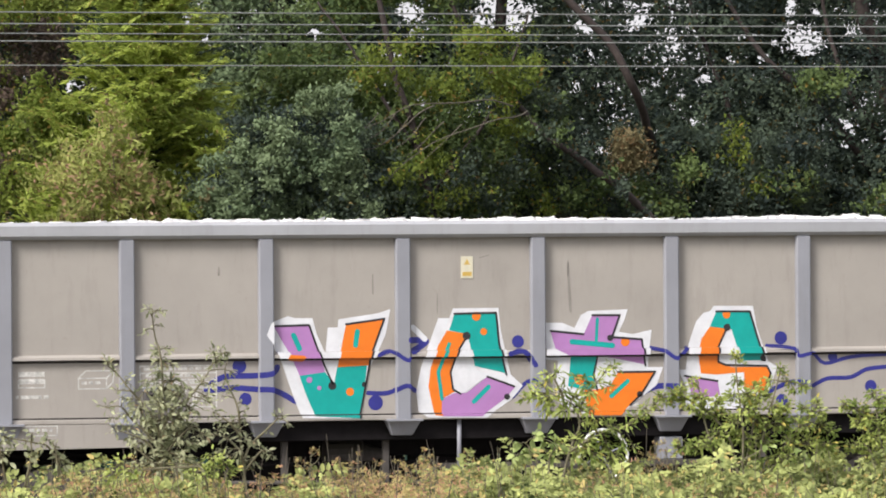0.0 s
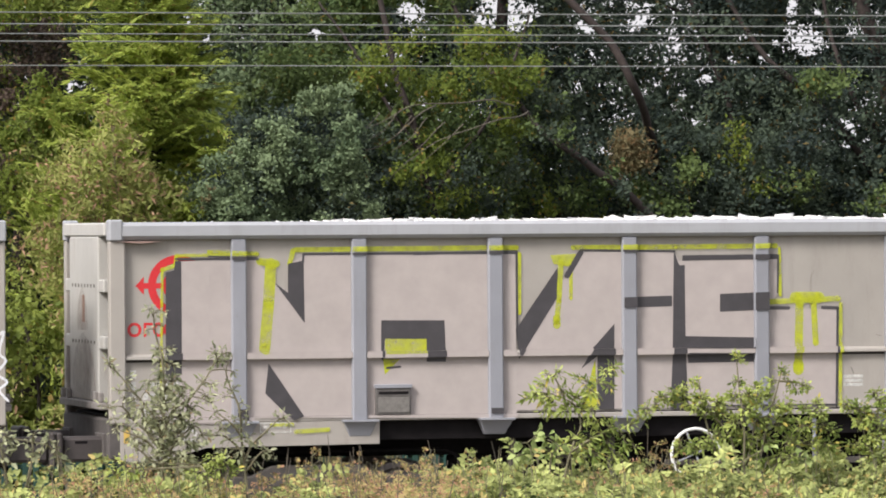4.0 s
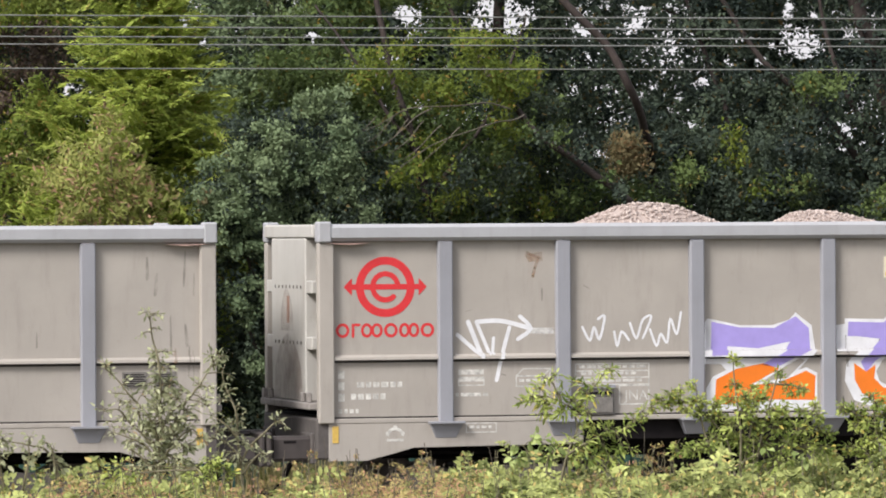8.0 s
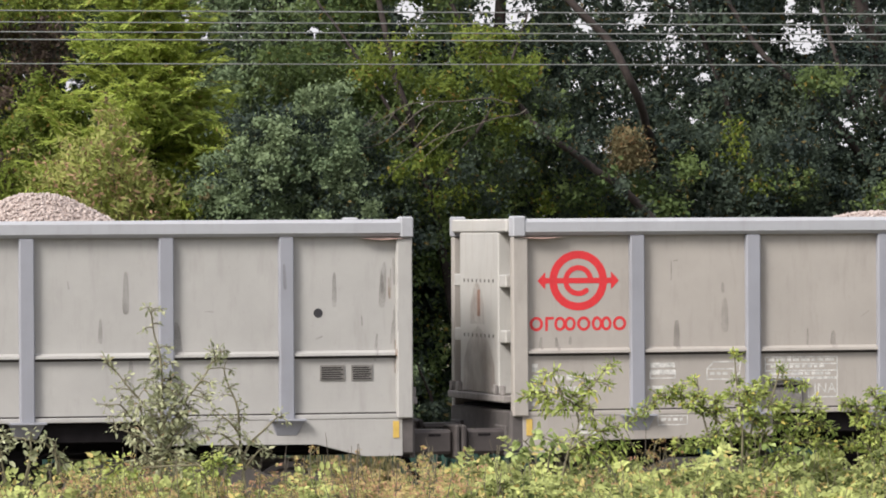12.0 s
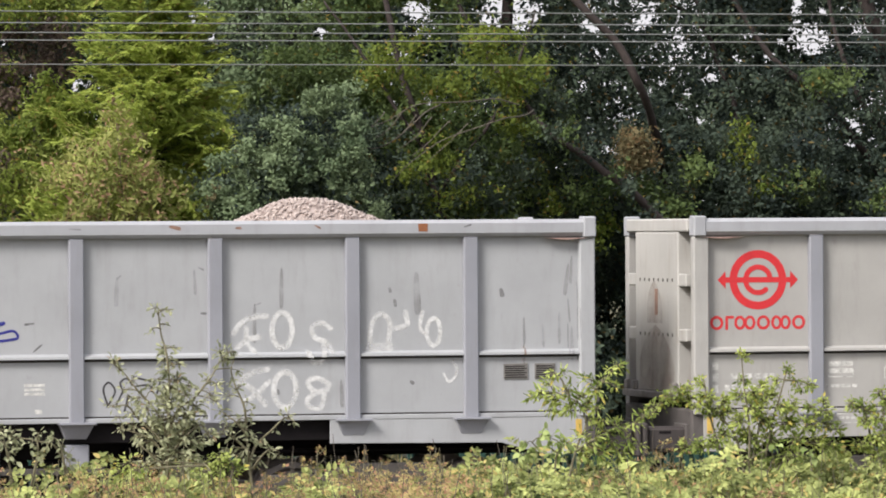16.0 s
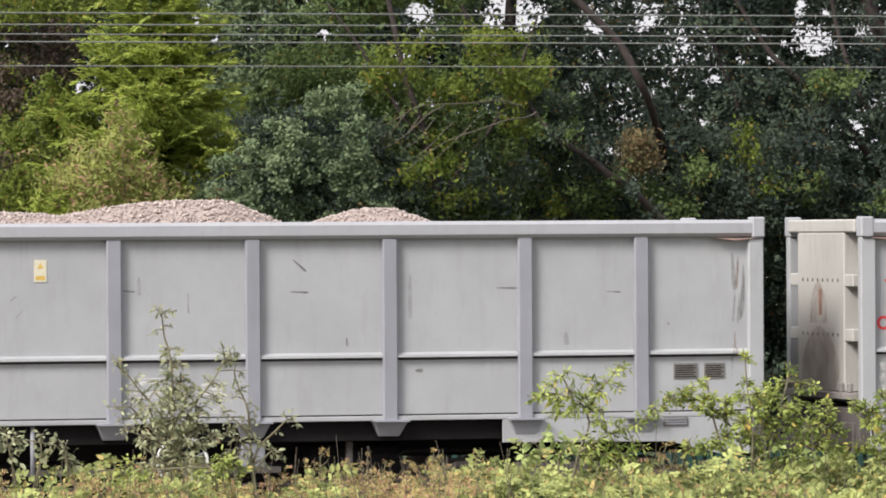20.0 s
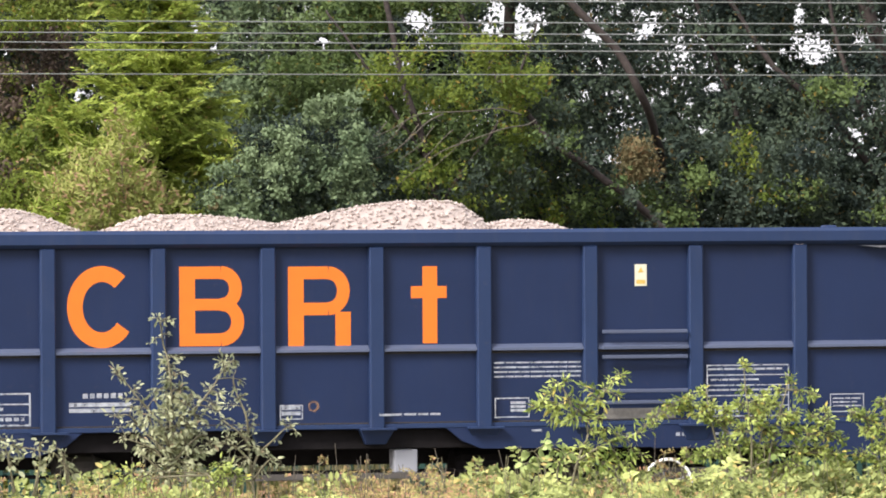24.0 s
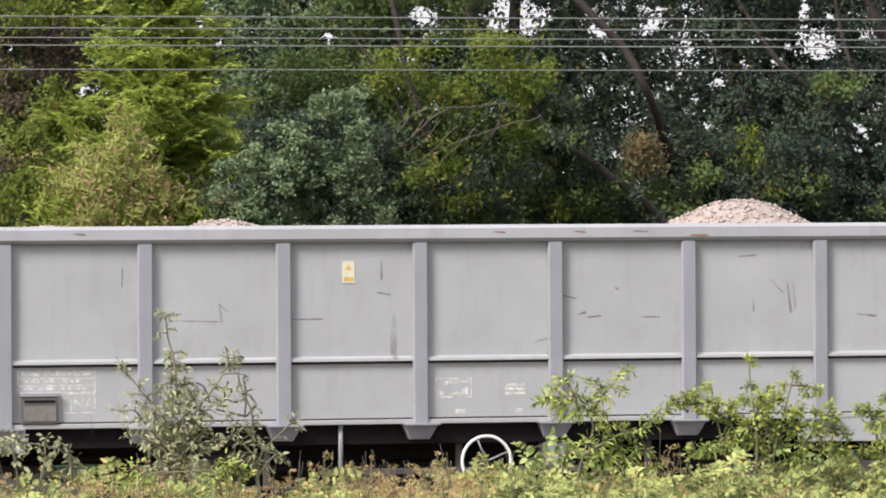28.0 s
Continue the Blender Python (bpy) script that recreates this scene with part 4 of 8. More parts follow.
    spray(w, "round_stamp", RUST_RUN, 1, lines=[(arc(6.85, 1.55, 0.045, 0.045, 0, 360, 14), 0.02)])
    spray(w, "data_panel", FAINT_STENCIL, 1, polys=thin_bars(8.625, 9.506, 1.78, 1.958, 4, (0.11, 0.07, 0.14)) + bars(8.80, 8.96, 1.46, 1.57, 3, (0.15,)), lines=frame_lines(8.628, 8.982, 1.42, 1.602))
    warning_sign(w, 10.113, 2.78)
    # the ladder bay: deep rungs
    for z in (2.235, 2.08, 1.99, 1.66, 1.55):
        part("rung", box(9.70, 10.56, SIDE - 0.03, SIDE + 0.0, z - 0.018, z + 0.018, 0.005), BLUE_STEP, w)
    spray(w, "worn_patch", PLACARD, 1, polys=[rect(9.72, 10.46, 1.39, 1.49)])
    spray(w, "data_panel", FAINT_STENCIL, 1, lines=frame_lines(10.76, 11.61, 1.40, 1.895) + [([(10.76, 1.80), (11.61, 1.80)], 0.012), ([(10.76, 1.70), (11.61, 1.70)], 0.012), ([(10.76, 1.60), (11.61, 1.60)], 0.012), ([(10.76, 1.50), (11.61, 1.50)], 0.012)],
          polys=thin_bars(10.79, 11.58, 1.82, 1.875, 1, (0.08, 0.05, 0.11)) + thin_bars(10.82, 11.3, 1.72, 1.77, 1, (0.1, 0.05)) + thin_bars(10.8, 11.5, 1.62, 1.67, 1, (0.06, 0.12)) + bars(10.8, 11.1, 1.42, 1.47, 1, (0.07,)))
    spray(w, "data_panel", FAINT_STENCIL, 1, lines=frame_lines(12.04, 12.38, 1.43, 1.60, 0.01), polys=thin_bars(12.07, 12.35, 1.46, 1.57, 3, (0.1, 0.05)))
    spray(w, "data_panel", FAINT_STENCIL, 1, polys=bars(9.0, 9.12, 1.27, 1.30, 1, (0.1,)) + bars(9.95, 10.08, 1.20, 1.25, 1, (0.04,)) + bars(10.45, 10.55, 1.20, 1.25, 1, (0.04,)) + bars(10.85, 11.05, 1.21, 1.245, 1, (0.05,)) + [rect(3.02, 3.045, 1.19, 1.23)])
    # the deep sill that runs between the skirts
    part("deep_sill", slab([(2.6, SILL), (2.6, 1.11), (4.15, 1.10), (4.45, 1.20), (4.6, SILL)], SIDE + 0.034, SIDE + 0.06, 0.003), BLUE_PANEL, w)
    part("deep_sill", slab([(8.15, SILL), (8.3, 1.20), (8.5, 1.12), (10.35, 1.11), (10.35, SILL)], SIDE + 0.034, SIDE + 0.06, 0.003), BLUE_PANEL, w)


grey_marks(warm_wagon)
grey_marks(cool_wagon)
grey_marks(mid_wagon)
plain_parts = set(blue_wagon.children)
blue_marks(blue_wagon)
for ob in blue_wagon.children:
    if ob not in plain_parts:
        ob.location.x += 0.064


AHEAD = [7.626 - PITCH * k - (0, 0, 0, 0, 0, 0, 0, 0.064, 0.075)[k] for k in range(9)]        # where each wagon's rear corner stands at the start
home = pose(0, 0, 0)
train = [warm_wagon, copy_thing(warm_wagon, home), copy_thing(warm_wagon, home), copy_thing(warm_wagon, home), mid_wagon, cool_wagon, copy_thing(cool_wagon, home), blue_wagon, copy_thing(cool_wagon, home)]
for ob in [o for o in train[1].children_recursive if o.name.split(".")[0] in ("warning_sign", "sign_field", "sign_symbol")]:
    bpy.data.objects.remove(ob)                              # painted over on this one
loads = []
for k, x in ((0, 7.13), (1, 5.80), (2, 7.13), (3, 7.13), (4, 5.80), (5, 5.76), (6, 7.13), (7, 10.44), (8, 7.13)):
    handwheel(train[k], x, 0.745 if k == 7 else 0.955)
for k, words in ((0, "warm grey open box wagon sprayed with four white-edged coloured letters"), (1, "warm grey open box wagon with grey, lime and turquoise lettering"), (2, "warm grey open box wagon with violet-orange letters and silver bubbles"),
                 (3, "warm grey open box wagon with dark stains, loaded with gravel"), (4, "grey-beige open box wagon with a dark spot and grey tag"), (5, "light grey open box wagon with white spray and blue tag"),
                 (6, "clean light grey open box wagon with blue-grey ribs, heaped with gravel"), (8, "scratched light grey open box wagon with a black tag")):
    tagged(train[k], words, "wagon", "wagons of the stone train")


# ---- the stone that the wagons carry ----
def stones(name, places, sizes, material, parent, kind="stuff", blocky=False):
    """Many small broken stones as one mesh: each a crooked eight-sided lump, or a crooked block."""
    n = len(places)
    base = np.array(((1, 0, 0), (-1, 0, 0), (0, 1, 0), (0, -1, 0), (0, 0, 1), (0, 0, -1)), float)
    tris = np.array(((0, 2, 4), (2, 1, 4), (1, 3, 4), (3, 0, 4), (2, 0, 5), (1, 2, 5), (3, 1, 5), (0, 3, 5)))
    if blocky:
        base = np.array([(x, y, z) for x in (-0.62, 0.62) for y in (-0.62, 0.62) for z in (-0.62, 0.62)])
        quads = ((0, 1, 3, 2), (4, 6, 7, 5), (0, 4, 5, 1), (2, 3, 7, 6), (0, 2, 6, 4), (1, 5, 7, 3))
        tris = np.array([t for a, b, c, d in quads for t in ((a, b, c), (a, c, d))])
    each = len(base)
    gen = np.random.default_rng(len(places))
    v = base[None] * (0.6 + 0.8 * gen.random((n, each, 1))) + gen.normal(size=(n, each, 3)) * 0.18
    a = gen.random(n) * math.tau
    c, s = np.cos(a), np.sin(a)
    turn = np.zeros((n, 3, 3))
    turn[:, 0, 0], turn[:, 0, 1], turn[:, 1, 0], turn[:, 1, 1], turn[:, 2, 2] = c, -s, s, c, 0.75
    v = np.einsum("nij,nkj->nki", turn, v) * sizes[:, None, None] + places[:, None]
    index = (tris[None] + (np.arange(n) * each)[:, None, None]).reshape(-1).astype(np.int32)
    me = bpy.data.meshes.new(name)
    me.vertices.add(n * each)
    me.vertices.foreach_set("co", v.astype(np.float32).ravel())
    me.loops.add(len(index))
    me.loops.foreach_set("vertex_index", index)
    me.polygons.add(len(index) // 3)
    me.polygons.foreach_set("loop_start", np.arange(0, len(index), 3, dtype=np.int32))
    me.update(calc_edges=True)
    me.materials.append(material)
    ob = new(name, me)
    ob.parent = parent
    ob["kind"] = kind
    return ob


def load(k, heaps, level, label, material=GRAVEL, size=0.02, count=9000):
    """A bed of stone with heaps (start, peak, end, height at the peak) in wagon k."""
    t = thing("stone_load", label, "stone load", "loads of the stone train", "stuff")
    gen = np.random.default_rng(40 + k)

    def height(x, y):
        h = level + 0.05 * np.sin(1.9 * x + k) + 0.03 * np.sin(5.3 * x)
        for a, p, b, top in heaps:
            d = np.where(x < p, (p - x) / max(p - a, 0.1), (x - p) / max(b - p, 0.1))
            across = np.abs(y) / 1.0
            r = np.sqrt((1.16 * d) ** 2 + (1.13 * across) ** 2)
            cap = np.clip(1.25 - 1.15 * r, -2, 1.0)
            cap = np.where(cap > 0.75, 0.75 + (cap - 0.75) * 0.55, cap) / 0.8875
            h = np.maximum(h, TOP - 0.03 + (top - 0.012 - TOP + 0.03) * np.clip(cap, -1.5, 1.02))
        return h

    nx, ny = 190, 26
    xs, ys = np.linspace(0.36, LENGTH - 0.36, nx), np.linspace(-1.09, 1.09, ny)
    X, Y = np.meshgrid(xs, ys, indexing="ij")
    Z = height(X, Y) - 0.02 + gen.normal(size=X.shape) * 0.006
    verts = np.stack((X, Y, Z), -1).reshape(-1, 3)
    faces = [(i * ny + j, (i + 1) * ny + j, (i + 1) * ny + j + 1, i * ny + j + 1) for i in range(nx - 1) for j in range(ny - 1)]
    me = bpy.data.meshes.new("heap")
    me.from_pydata(verts.tolist(), [], faces)
    me.materials.append(material)
    ob = new("heap", me)
    ob.parent = t
    px, py = 0.4 + (LENGTH - 0.8) * gen.random(count * 4), -1.05 + 2.1 * gen.random(count * 4)
    pz = height(px, py)
    keep = (pz > TOP - 0.12) | (gen.random(len(px)) < 0.08)
    px, py, pz = px[keep][:count], py[keep][:count], pz[keep][:count]
    s = size * (0.4 + 1.0 * gen.random(len(px)) ** 2.2)
    stones("stones", np.stack((px, py, pz - 0.2 * s), 1), s, material, t, blocky=material is WHITE_STONE)
    loads.append((k, t))


load(0, [(1.95, 3.5, 5.4, 3.236), (3.0, 6.4, 9.5, 3.236), (7.5, 10.6, 11.9, 3.245)], 3.10, "white broken stone filling the wagon to its rim", WHITE_STONE, 0.072, 2600)
load(1, [(2.1, 3.6, 5.4, 3.236), (3.4, 6.6, 9.0, 3.242), (7.0, 9.0, 10.4, 3.244)], 3.10, "white broken stone filling the wagon to its rim", WHITE_STONE, 0.072, 2600)
load(2, [(2.80, 3.62, 4.45, 3.44), (4.97, 5.30, 6.14, 3.357), (7.86, 8.30, 8.70, 3.33)], 3.05, "pinkish gravel in three uneven heaps above the rim")
load(3, [(3.56, 4.10, 4.62, 3.303), (5.88, 6.14, 6.58, 3.306), (8.27, 9.02, 9.40, 3.336)], 3.05, "pinkish gravel in three low heaps above the rim")
load(4, [(8.68, 9.46, 10.32, 3.512)], 3.0, "pinkish gravel with one high heap above the rim")
load(5, [(9.52, 10.30, 11.15, 3.46), (3.0, 3.28, 3.6, 3.292)], 3.0, "pinkish gravel with one heap above the rim")
load(6, [(4.56, 5.1, 7.4, 3.365), (5.4, 7.62, 8.45, 3.463), (8.54, 9.34, 9.92, 3.378)], 3.05, "pinkish gravel in a long heap above the rim")
load(7, [(2.84, 4.05, 5.0, 3.462), (4.95, 5.7, 7.6, 3.40), (6.2, 8.45, 9.05, 3.526), (8.6, 9.3, 9.82, 3.335)], 3.1, "pinkish gravel heaped in long ridges above the rim", count=9000)
load(8, [(9.2, 10.05, 10.84, 3.481), (4.40, 4.75, 5.24, 3.31), (2.7, 3.0, 3.4, 3.25)], 3.0, "pinkish gravel with one heap above the rim")


# ---- graffiti, wagon by wagon ----
PAINT_SHIFT.update({train[k].name: by for k, by in ((2, -0.01), (4, 0.012), (5, 0.022))})
spray(train[0], "blue_scroll", SPRAY_BLUE, 1, lines=[([(3.204, 1.653), (3.372, 1.757), (3.659, 1.765), (3.85, 1.786), (3.899, 1.844)], 0.054), ([(3.204, 1.63), (3.466, 1.65), (3.682, 1.636), (3.873, 1.621), (4.077, 1.513)], 0.054), ([(4.789, 1.586), (4.983, 1.584), (5.153, 1.652), (5.25, 1.604)], 0.044), ([(4.888, 1.95), (5.009, 1.984), (5.154, 1.9), (5.203, 1.911)], 0.039), ([(5.204, 2.088), (5.362, 2.074), (5.228, 1.981)], 0.061), ([(6.192, 1.947), (6.327, 1.969), (6.436, 1.837)], 0.049), ([(6.226, 1.532), (6.349, 1.661), (6.448, 1.695)], 0.039)], dots=[(3.528, 1.86, 0.068), (3.585, 1.543, 0.061), (4.861, 1.491, 0.073), (6.278, 2.064, 0.061)])
spray(train[0], "letter_border", SPRAY_WHITE, 2, polys=[[(3.781, 2.15), (3.829, 2.266), (4.003, 2.33), (4.07, 2.311), (4.243, 2.309), (4.285, 2.156), (4.369, 1.967), (4.394, 2.218), (4.491, 2.217), (4.498, 2.295), (4.89, 2.35), (5.012, 2.391), (4.962, 2.137), (4.876, 1.962), (4.802, 1.833), (4.741, 1.599), (4.703, 1.345), (4.136, 1.353), (4.053, 1.561), (3.947, 1.867), (3.852, 2.055)]])
spray(train[0], "painted_letter", LILAC, 3, polys=[[(3.865, 2.231), (4.209, 2.244), (4.308, 1.968), (4.367, 1.791), (4.114, 1.759), (4.032, 1.948), (3.948, 2.089)]])
spray(train[0], "painted_letter", TURQ, 3, polys=[[(4.114, 1.759), (4.367, 1.791), (4.451, 1.661), (4.489, 1.86), (4.778, 1.857), (4.753, 1.645), (4.703, 1.345), (4.268, 1.37), (4.185, 1.559)]])
spray(train[0], "painted_letter", SPRAY_ORANGE, 4, polys=[[(4.575, 2.254), (4.943, 2.298), (4.827, 1.95), (4.791, 1.852), (4.488, 1.837), (4.526, 2.024)]], lines=[([(4.031, 1.931), (4.14, 1.923)], 0.061)], dots=[(4.608, 1.6, 0.039)])
spray(train[0], "letter_spot", TURQ, 5, lines=[([(4.057, 2.147), (4.116, 2.017)], 0.049), ([(4.684, 2.175), (4.666, 2.046)], 0.049)])
spray(train[0], "letter_spot", LILAC, 5, dots=[(4.21, 1.718, 0.029), (4.306, 1.639, 0.022)])
spray(train[0], "letter_line", DARK, 6, lines=[([(3.865, 2.235), (4.209, 2.244), (4.308, 1.968), (4.446, 1.661)], 0.019), ([(4.571, 2.247), (4.951, 2.297), (4.82, 1.95), (4.703, 1.352)], 0.019)], dots=[(4.434, 1.661, 0.039), (4.748, 1.669, 0.024)])
spray(train[0], "letter_border", SPRAY_WHITE, 2, polys=[[(5.285, 1.403), (5.262, 1.592), (5.312, 1.827), (5.361, 1.968), (5.485, 2.297), (5.595, 2.296), (5.632, 2.39), (6.084, 2.391), (6.107, 2.173), (6.203, 1.745), (6.325, 1.637), (6.213, 1.508), (5.955, 1.334), (5.37, 1.343)]], lines=[([(5.234, 2.21), (5.35, 2.098)], 0.054)])
spray(train[0], "painted_letter", SPRAY_ORANGE, 3, polys=[[(5.57, 2.178), (5.777, 2.141), (5.666, 1.976), (5.604, 1.753), (5.639, 1.587), (5.517, 1.518), (5.54, 1.352), (5.443, 1.365), (5.384, 1.637), (5.409, 1.826), (5.484, 2.037)]])
spray(train[0], "painted_letter", TURQ, 3, polys=[[(5.644, 2.331), (6.059, 2.344), (6.082, 2.055), (6.159, 1.758), (5.848, 1.832), (5.777, 2.141), (5.594, 2.178)]])
spray(train[0], "painted_letter", LILAC, 4, polys=[[(5.639, 1.575), (5.761, 1.573), (5.97, 1.729), (6.251, 1.631), (6.152, 1.521), (5.906, 1.347), (5.516, 1.352), (5.517, 1.518)]])
spray(train[0], "letter_spot", SPRAY_ORANGE, 5, dots=[(5.936, 2.163, 0.034), (5.863, 2.312, 0.044), (5.432, 1.649, 0.049)])
spray(train[0], "letter_spot", TURQ, 5, lines=[([(5.981, 1.63), (5.834, 1.49)], 0.044), ([(5.593, 2.048), (5.482, 1.778), (5.517, 1.518)], 0.034)])
spray(train[0], "letter_gap", SPRAY_WHITE, 6, polys=[[(5.777, 2.105), (5.836, 1.844), (5.933, 1.713), (5.761, 1.585), (5.676, 1.567), (5.615, 1.634), (5.616, 1.776), (5.666, 1.941)]])
spray(train[0], "letter_line", DARK, 7, lines=[([(5.644, 2.338), (6.059, 2.344), (6.087, 2.054), (6.159, 1.746)], 0.019), ([(5.777, 2.129), (5.678, 1.976), (5.604, 1.776), (5.627, 1.611), (5.7, 1.567)], 0.019), ([(5.97, 1.729), (6.239, 1.631)], 0.019)], dots=[(5.765, 2.124, 0.039), (6.165, 1.533, 0.029)])
spray(train[0], "letter_border", SPRAY_WHITE, 2, polys=[[(6.554, 2.243), (6.719, 2.241), (6.845, 2.191), (6.91, 2.313), (6.986, 2.353), (7.382, 2.365), (7.343, 2.247), (7.291, 2.149), (7.432, 2.123), (7.624, 2.166), (7.597, 1.974), (7.583, 1.802), (7.737, 1.8), (7.672, 1.629), (7.479, 1.484), (7.299, 1.339), (6.968, 1.344), (6.714, 1.445), (6.651, 1.593), (6.678, 1.874), (6.551, 1.888)]])
spray(train[0], "painted_letter", LILAC, 3, polys=[[(6.604, 2.156), (6.934, 2.124), (7.024, 2.311), (7.3, 2.309), (7.227, 2.101), (7.521, 2.073), (7.553, 1.827), (7.251, 1.892), (7.06, 1.919), (6.806, 1.909), (6.654, 1.985)]])
spray(train[0], "painted_letter", TURQ, 4, polys=[[(6.806, 1.909), (7.073, 1.906), (7.034, 1.76), (7.058, 1.6), (6.944, 1.589), (6.778, 1.628)]])
spray(train[0], "painted_letter", SPRAY_ORANGE, 4, polys=[[(7.058, 1.588), (7.199, 1.623), (7.281, 1.757), (7.647, 1.752), (7.518, 1.557), (7.299, 1.339), (6.98, 1.343), (6.943, 1.54), (6.944, 1.589)]])
spray(train[0], "letter_spot", SPRAY_ORANGE, 5, dots=[(7.355, 2.05, 0.045), (6.893, 1.688, 0.050)])
spray(train[0], "letter_spot", TURQ, 5, lines=[([(6.819, 2.056), (7.227, 2.015)], 0.050), ([(7.075, 2.274), (7.061, 2.029)], 0.030), ([(7.378, 1.669), (7.211, 1.524)], 0.040)])
spray(train[0], "letter_line", DARK, 6, lines=[([(6.604, 2.164), (6.934, 2.128)], 0.020), ([(7.024, 2.311), (7.3, 2.309), (7.222, 2.096), (7.521, 2.073), (7.558, 1.815)], 0.020), ([(7.073, 1.906), (7.034, 1.735), (7.071, 1.587)], 0.018), ([(7.276, 1.757), (7.655, 1.757), (7.518, 1.545), (7.402, 1.436)], 0.020)], dots=[(7.202, 2.089, 0.030), (7.5, 1.54, 0.030)])
spray(train[0], "letter_border", SPRAY_WHITE, 2, polys=[[(7.891, 1.774), (7.968, 1.773), (7.995, 2.019), (8.074, 2.24), (8.151, 2.325), (8.216, 2.337), (8.255, 2.391), (8.655, 2.387), (8.693, 2.184), (8.807, 1.849), (8.897, 1.787), (8.831, 1.59), (8.74, 1.467), (8.507, 1.384), (8.12, 1.389), (7.953, 1.379), (7.98, 1.576)]])
spray(train[0], "painted_letter", SPRAY_ORANGE, 3, polys=[[(8.215, 2.189), (8.383, 2.187), (8.291, 1.979), (8.303, 1.843), (8.432, 1.792), (8.807, 1.788), (8.832, 1.713), (8.766, 1.541), (8.56, 1.568), (8.561, 1.741), (8.277, 1.72), (8.122, 1.734), (8.097, 1.895), (8.124, 2.067)]])
spray(train[0], "painted_letter", TURQ, 4, polys=[[(8.28, 2.336), (8.616, 2.333), (8.679, 2.11), (8.781, 1.857), (8.535, 1.853), (8.434, 2.162), (8.215, 2.189)]])
spray(train[0], "painted_letter", LILAC, 4, polys=[[(7.968, 1.704), (8.289, 1.658), (8.314, 1.522), (8.043, 1.476)]])
spray(train[0], "letter_gap", SPRAY_WHITE, 5, polys=[[(8.382, 2.138), (8.459, 2.014), (8.535, 1.853), (8.38, 1.817), (8.298, 1.863), (8.309, 2.016)]])
spray(train[0], "letter_spot", SPRAY_ORANGE, 5, dots=[(8.383, 2.306, 0.040)])
spray(train[0], "letter_line", DARK, 6, lines=[([(8.28, 2.336), (8.621, 2.333), (8.692, 2.098), (8.773, 1.85)], 0.020), ([(8.382, 2.163), (8.299, 1.991), (8.298, 1.843), (8.38, 1.812), (8.794, 1.8), (8.832, 1.726), (8.753, 1.529)], 0.020), ([(7.955, 1.712), (8.289, 1.658)], 0.020)], dots=[(8.388, 2.18, 0.035), (8.755, 1.875, 0.030)])
spray(train[0], "blue_scroll", SPRAY_BLUE, 1, lines=[([(7.61, 1.986), (7.738, 1.96), (7.866, 1.885), (7.969, 1.982)], 0.040), ([(7.556, 1.569), (7.685, 1.616), (7.864, 1.614)], 0.055), ([(8.795, 1.998), (9.054, 1.97), (9.106, 1.895), (9.262, 1.918), (9.391, 1.818), (9.652, 1.877), (9.992, 1.898), (10.359, 1.894)], 0.035), ([(8.818, 1.553), (9.026, 1.637), (9.182, 1.635)], 0.045), ([(9.26, 1.596), (9.416, 1.669), (9.651, 1.678), (9.808, 1.751), (9.991, 1.774), (10.359, 1.794)], 0.040)], dots=[(8.938, 2.071, 0.065), (8.947, 1.464, 0.060), (9.47, 1.879, 0.050), (9.86, 1.589, 0.060)])
spray(train[1], "letter_fill", SPRAY_PINK, 9, polys=[[(0.682, 2.861), (1.408, 2.884), (1.399, 1.305), (0.684, 1.315)], [(0.972, 2.881), (1.431, 2.867), (1.619, 2.646), (1.754, 2.565), (1.761, 2.832), (1.903, 2.911), (3.993, 2.908), (4.0, 1.33), (0.963, 1.373)], [(3.998, 1.925), (4.648, 2.927), (5.593, 2.915), (5.642, 2.834), (6.636, 2.881), (6.644, 2.501), (6.543, 2.367), (7.27, 2.349), (7.253, 1.409), (3.995, 1.401)]], lines=[])
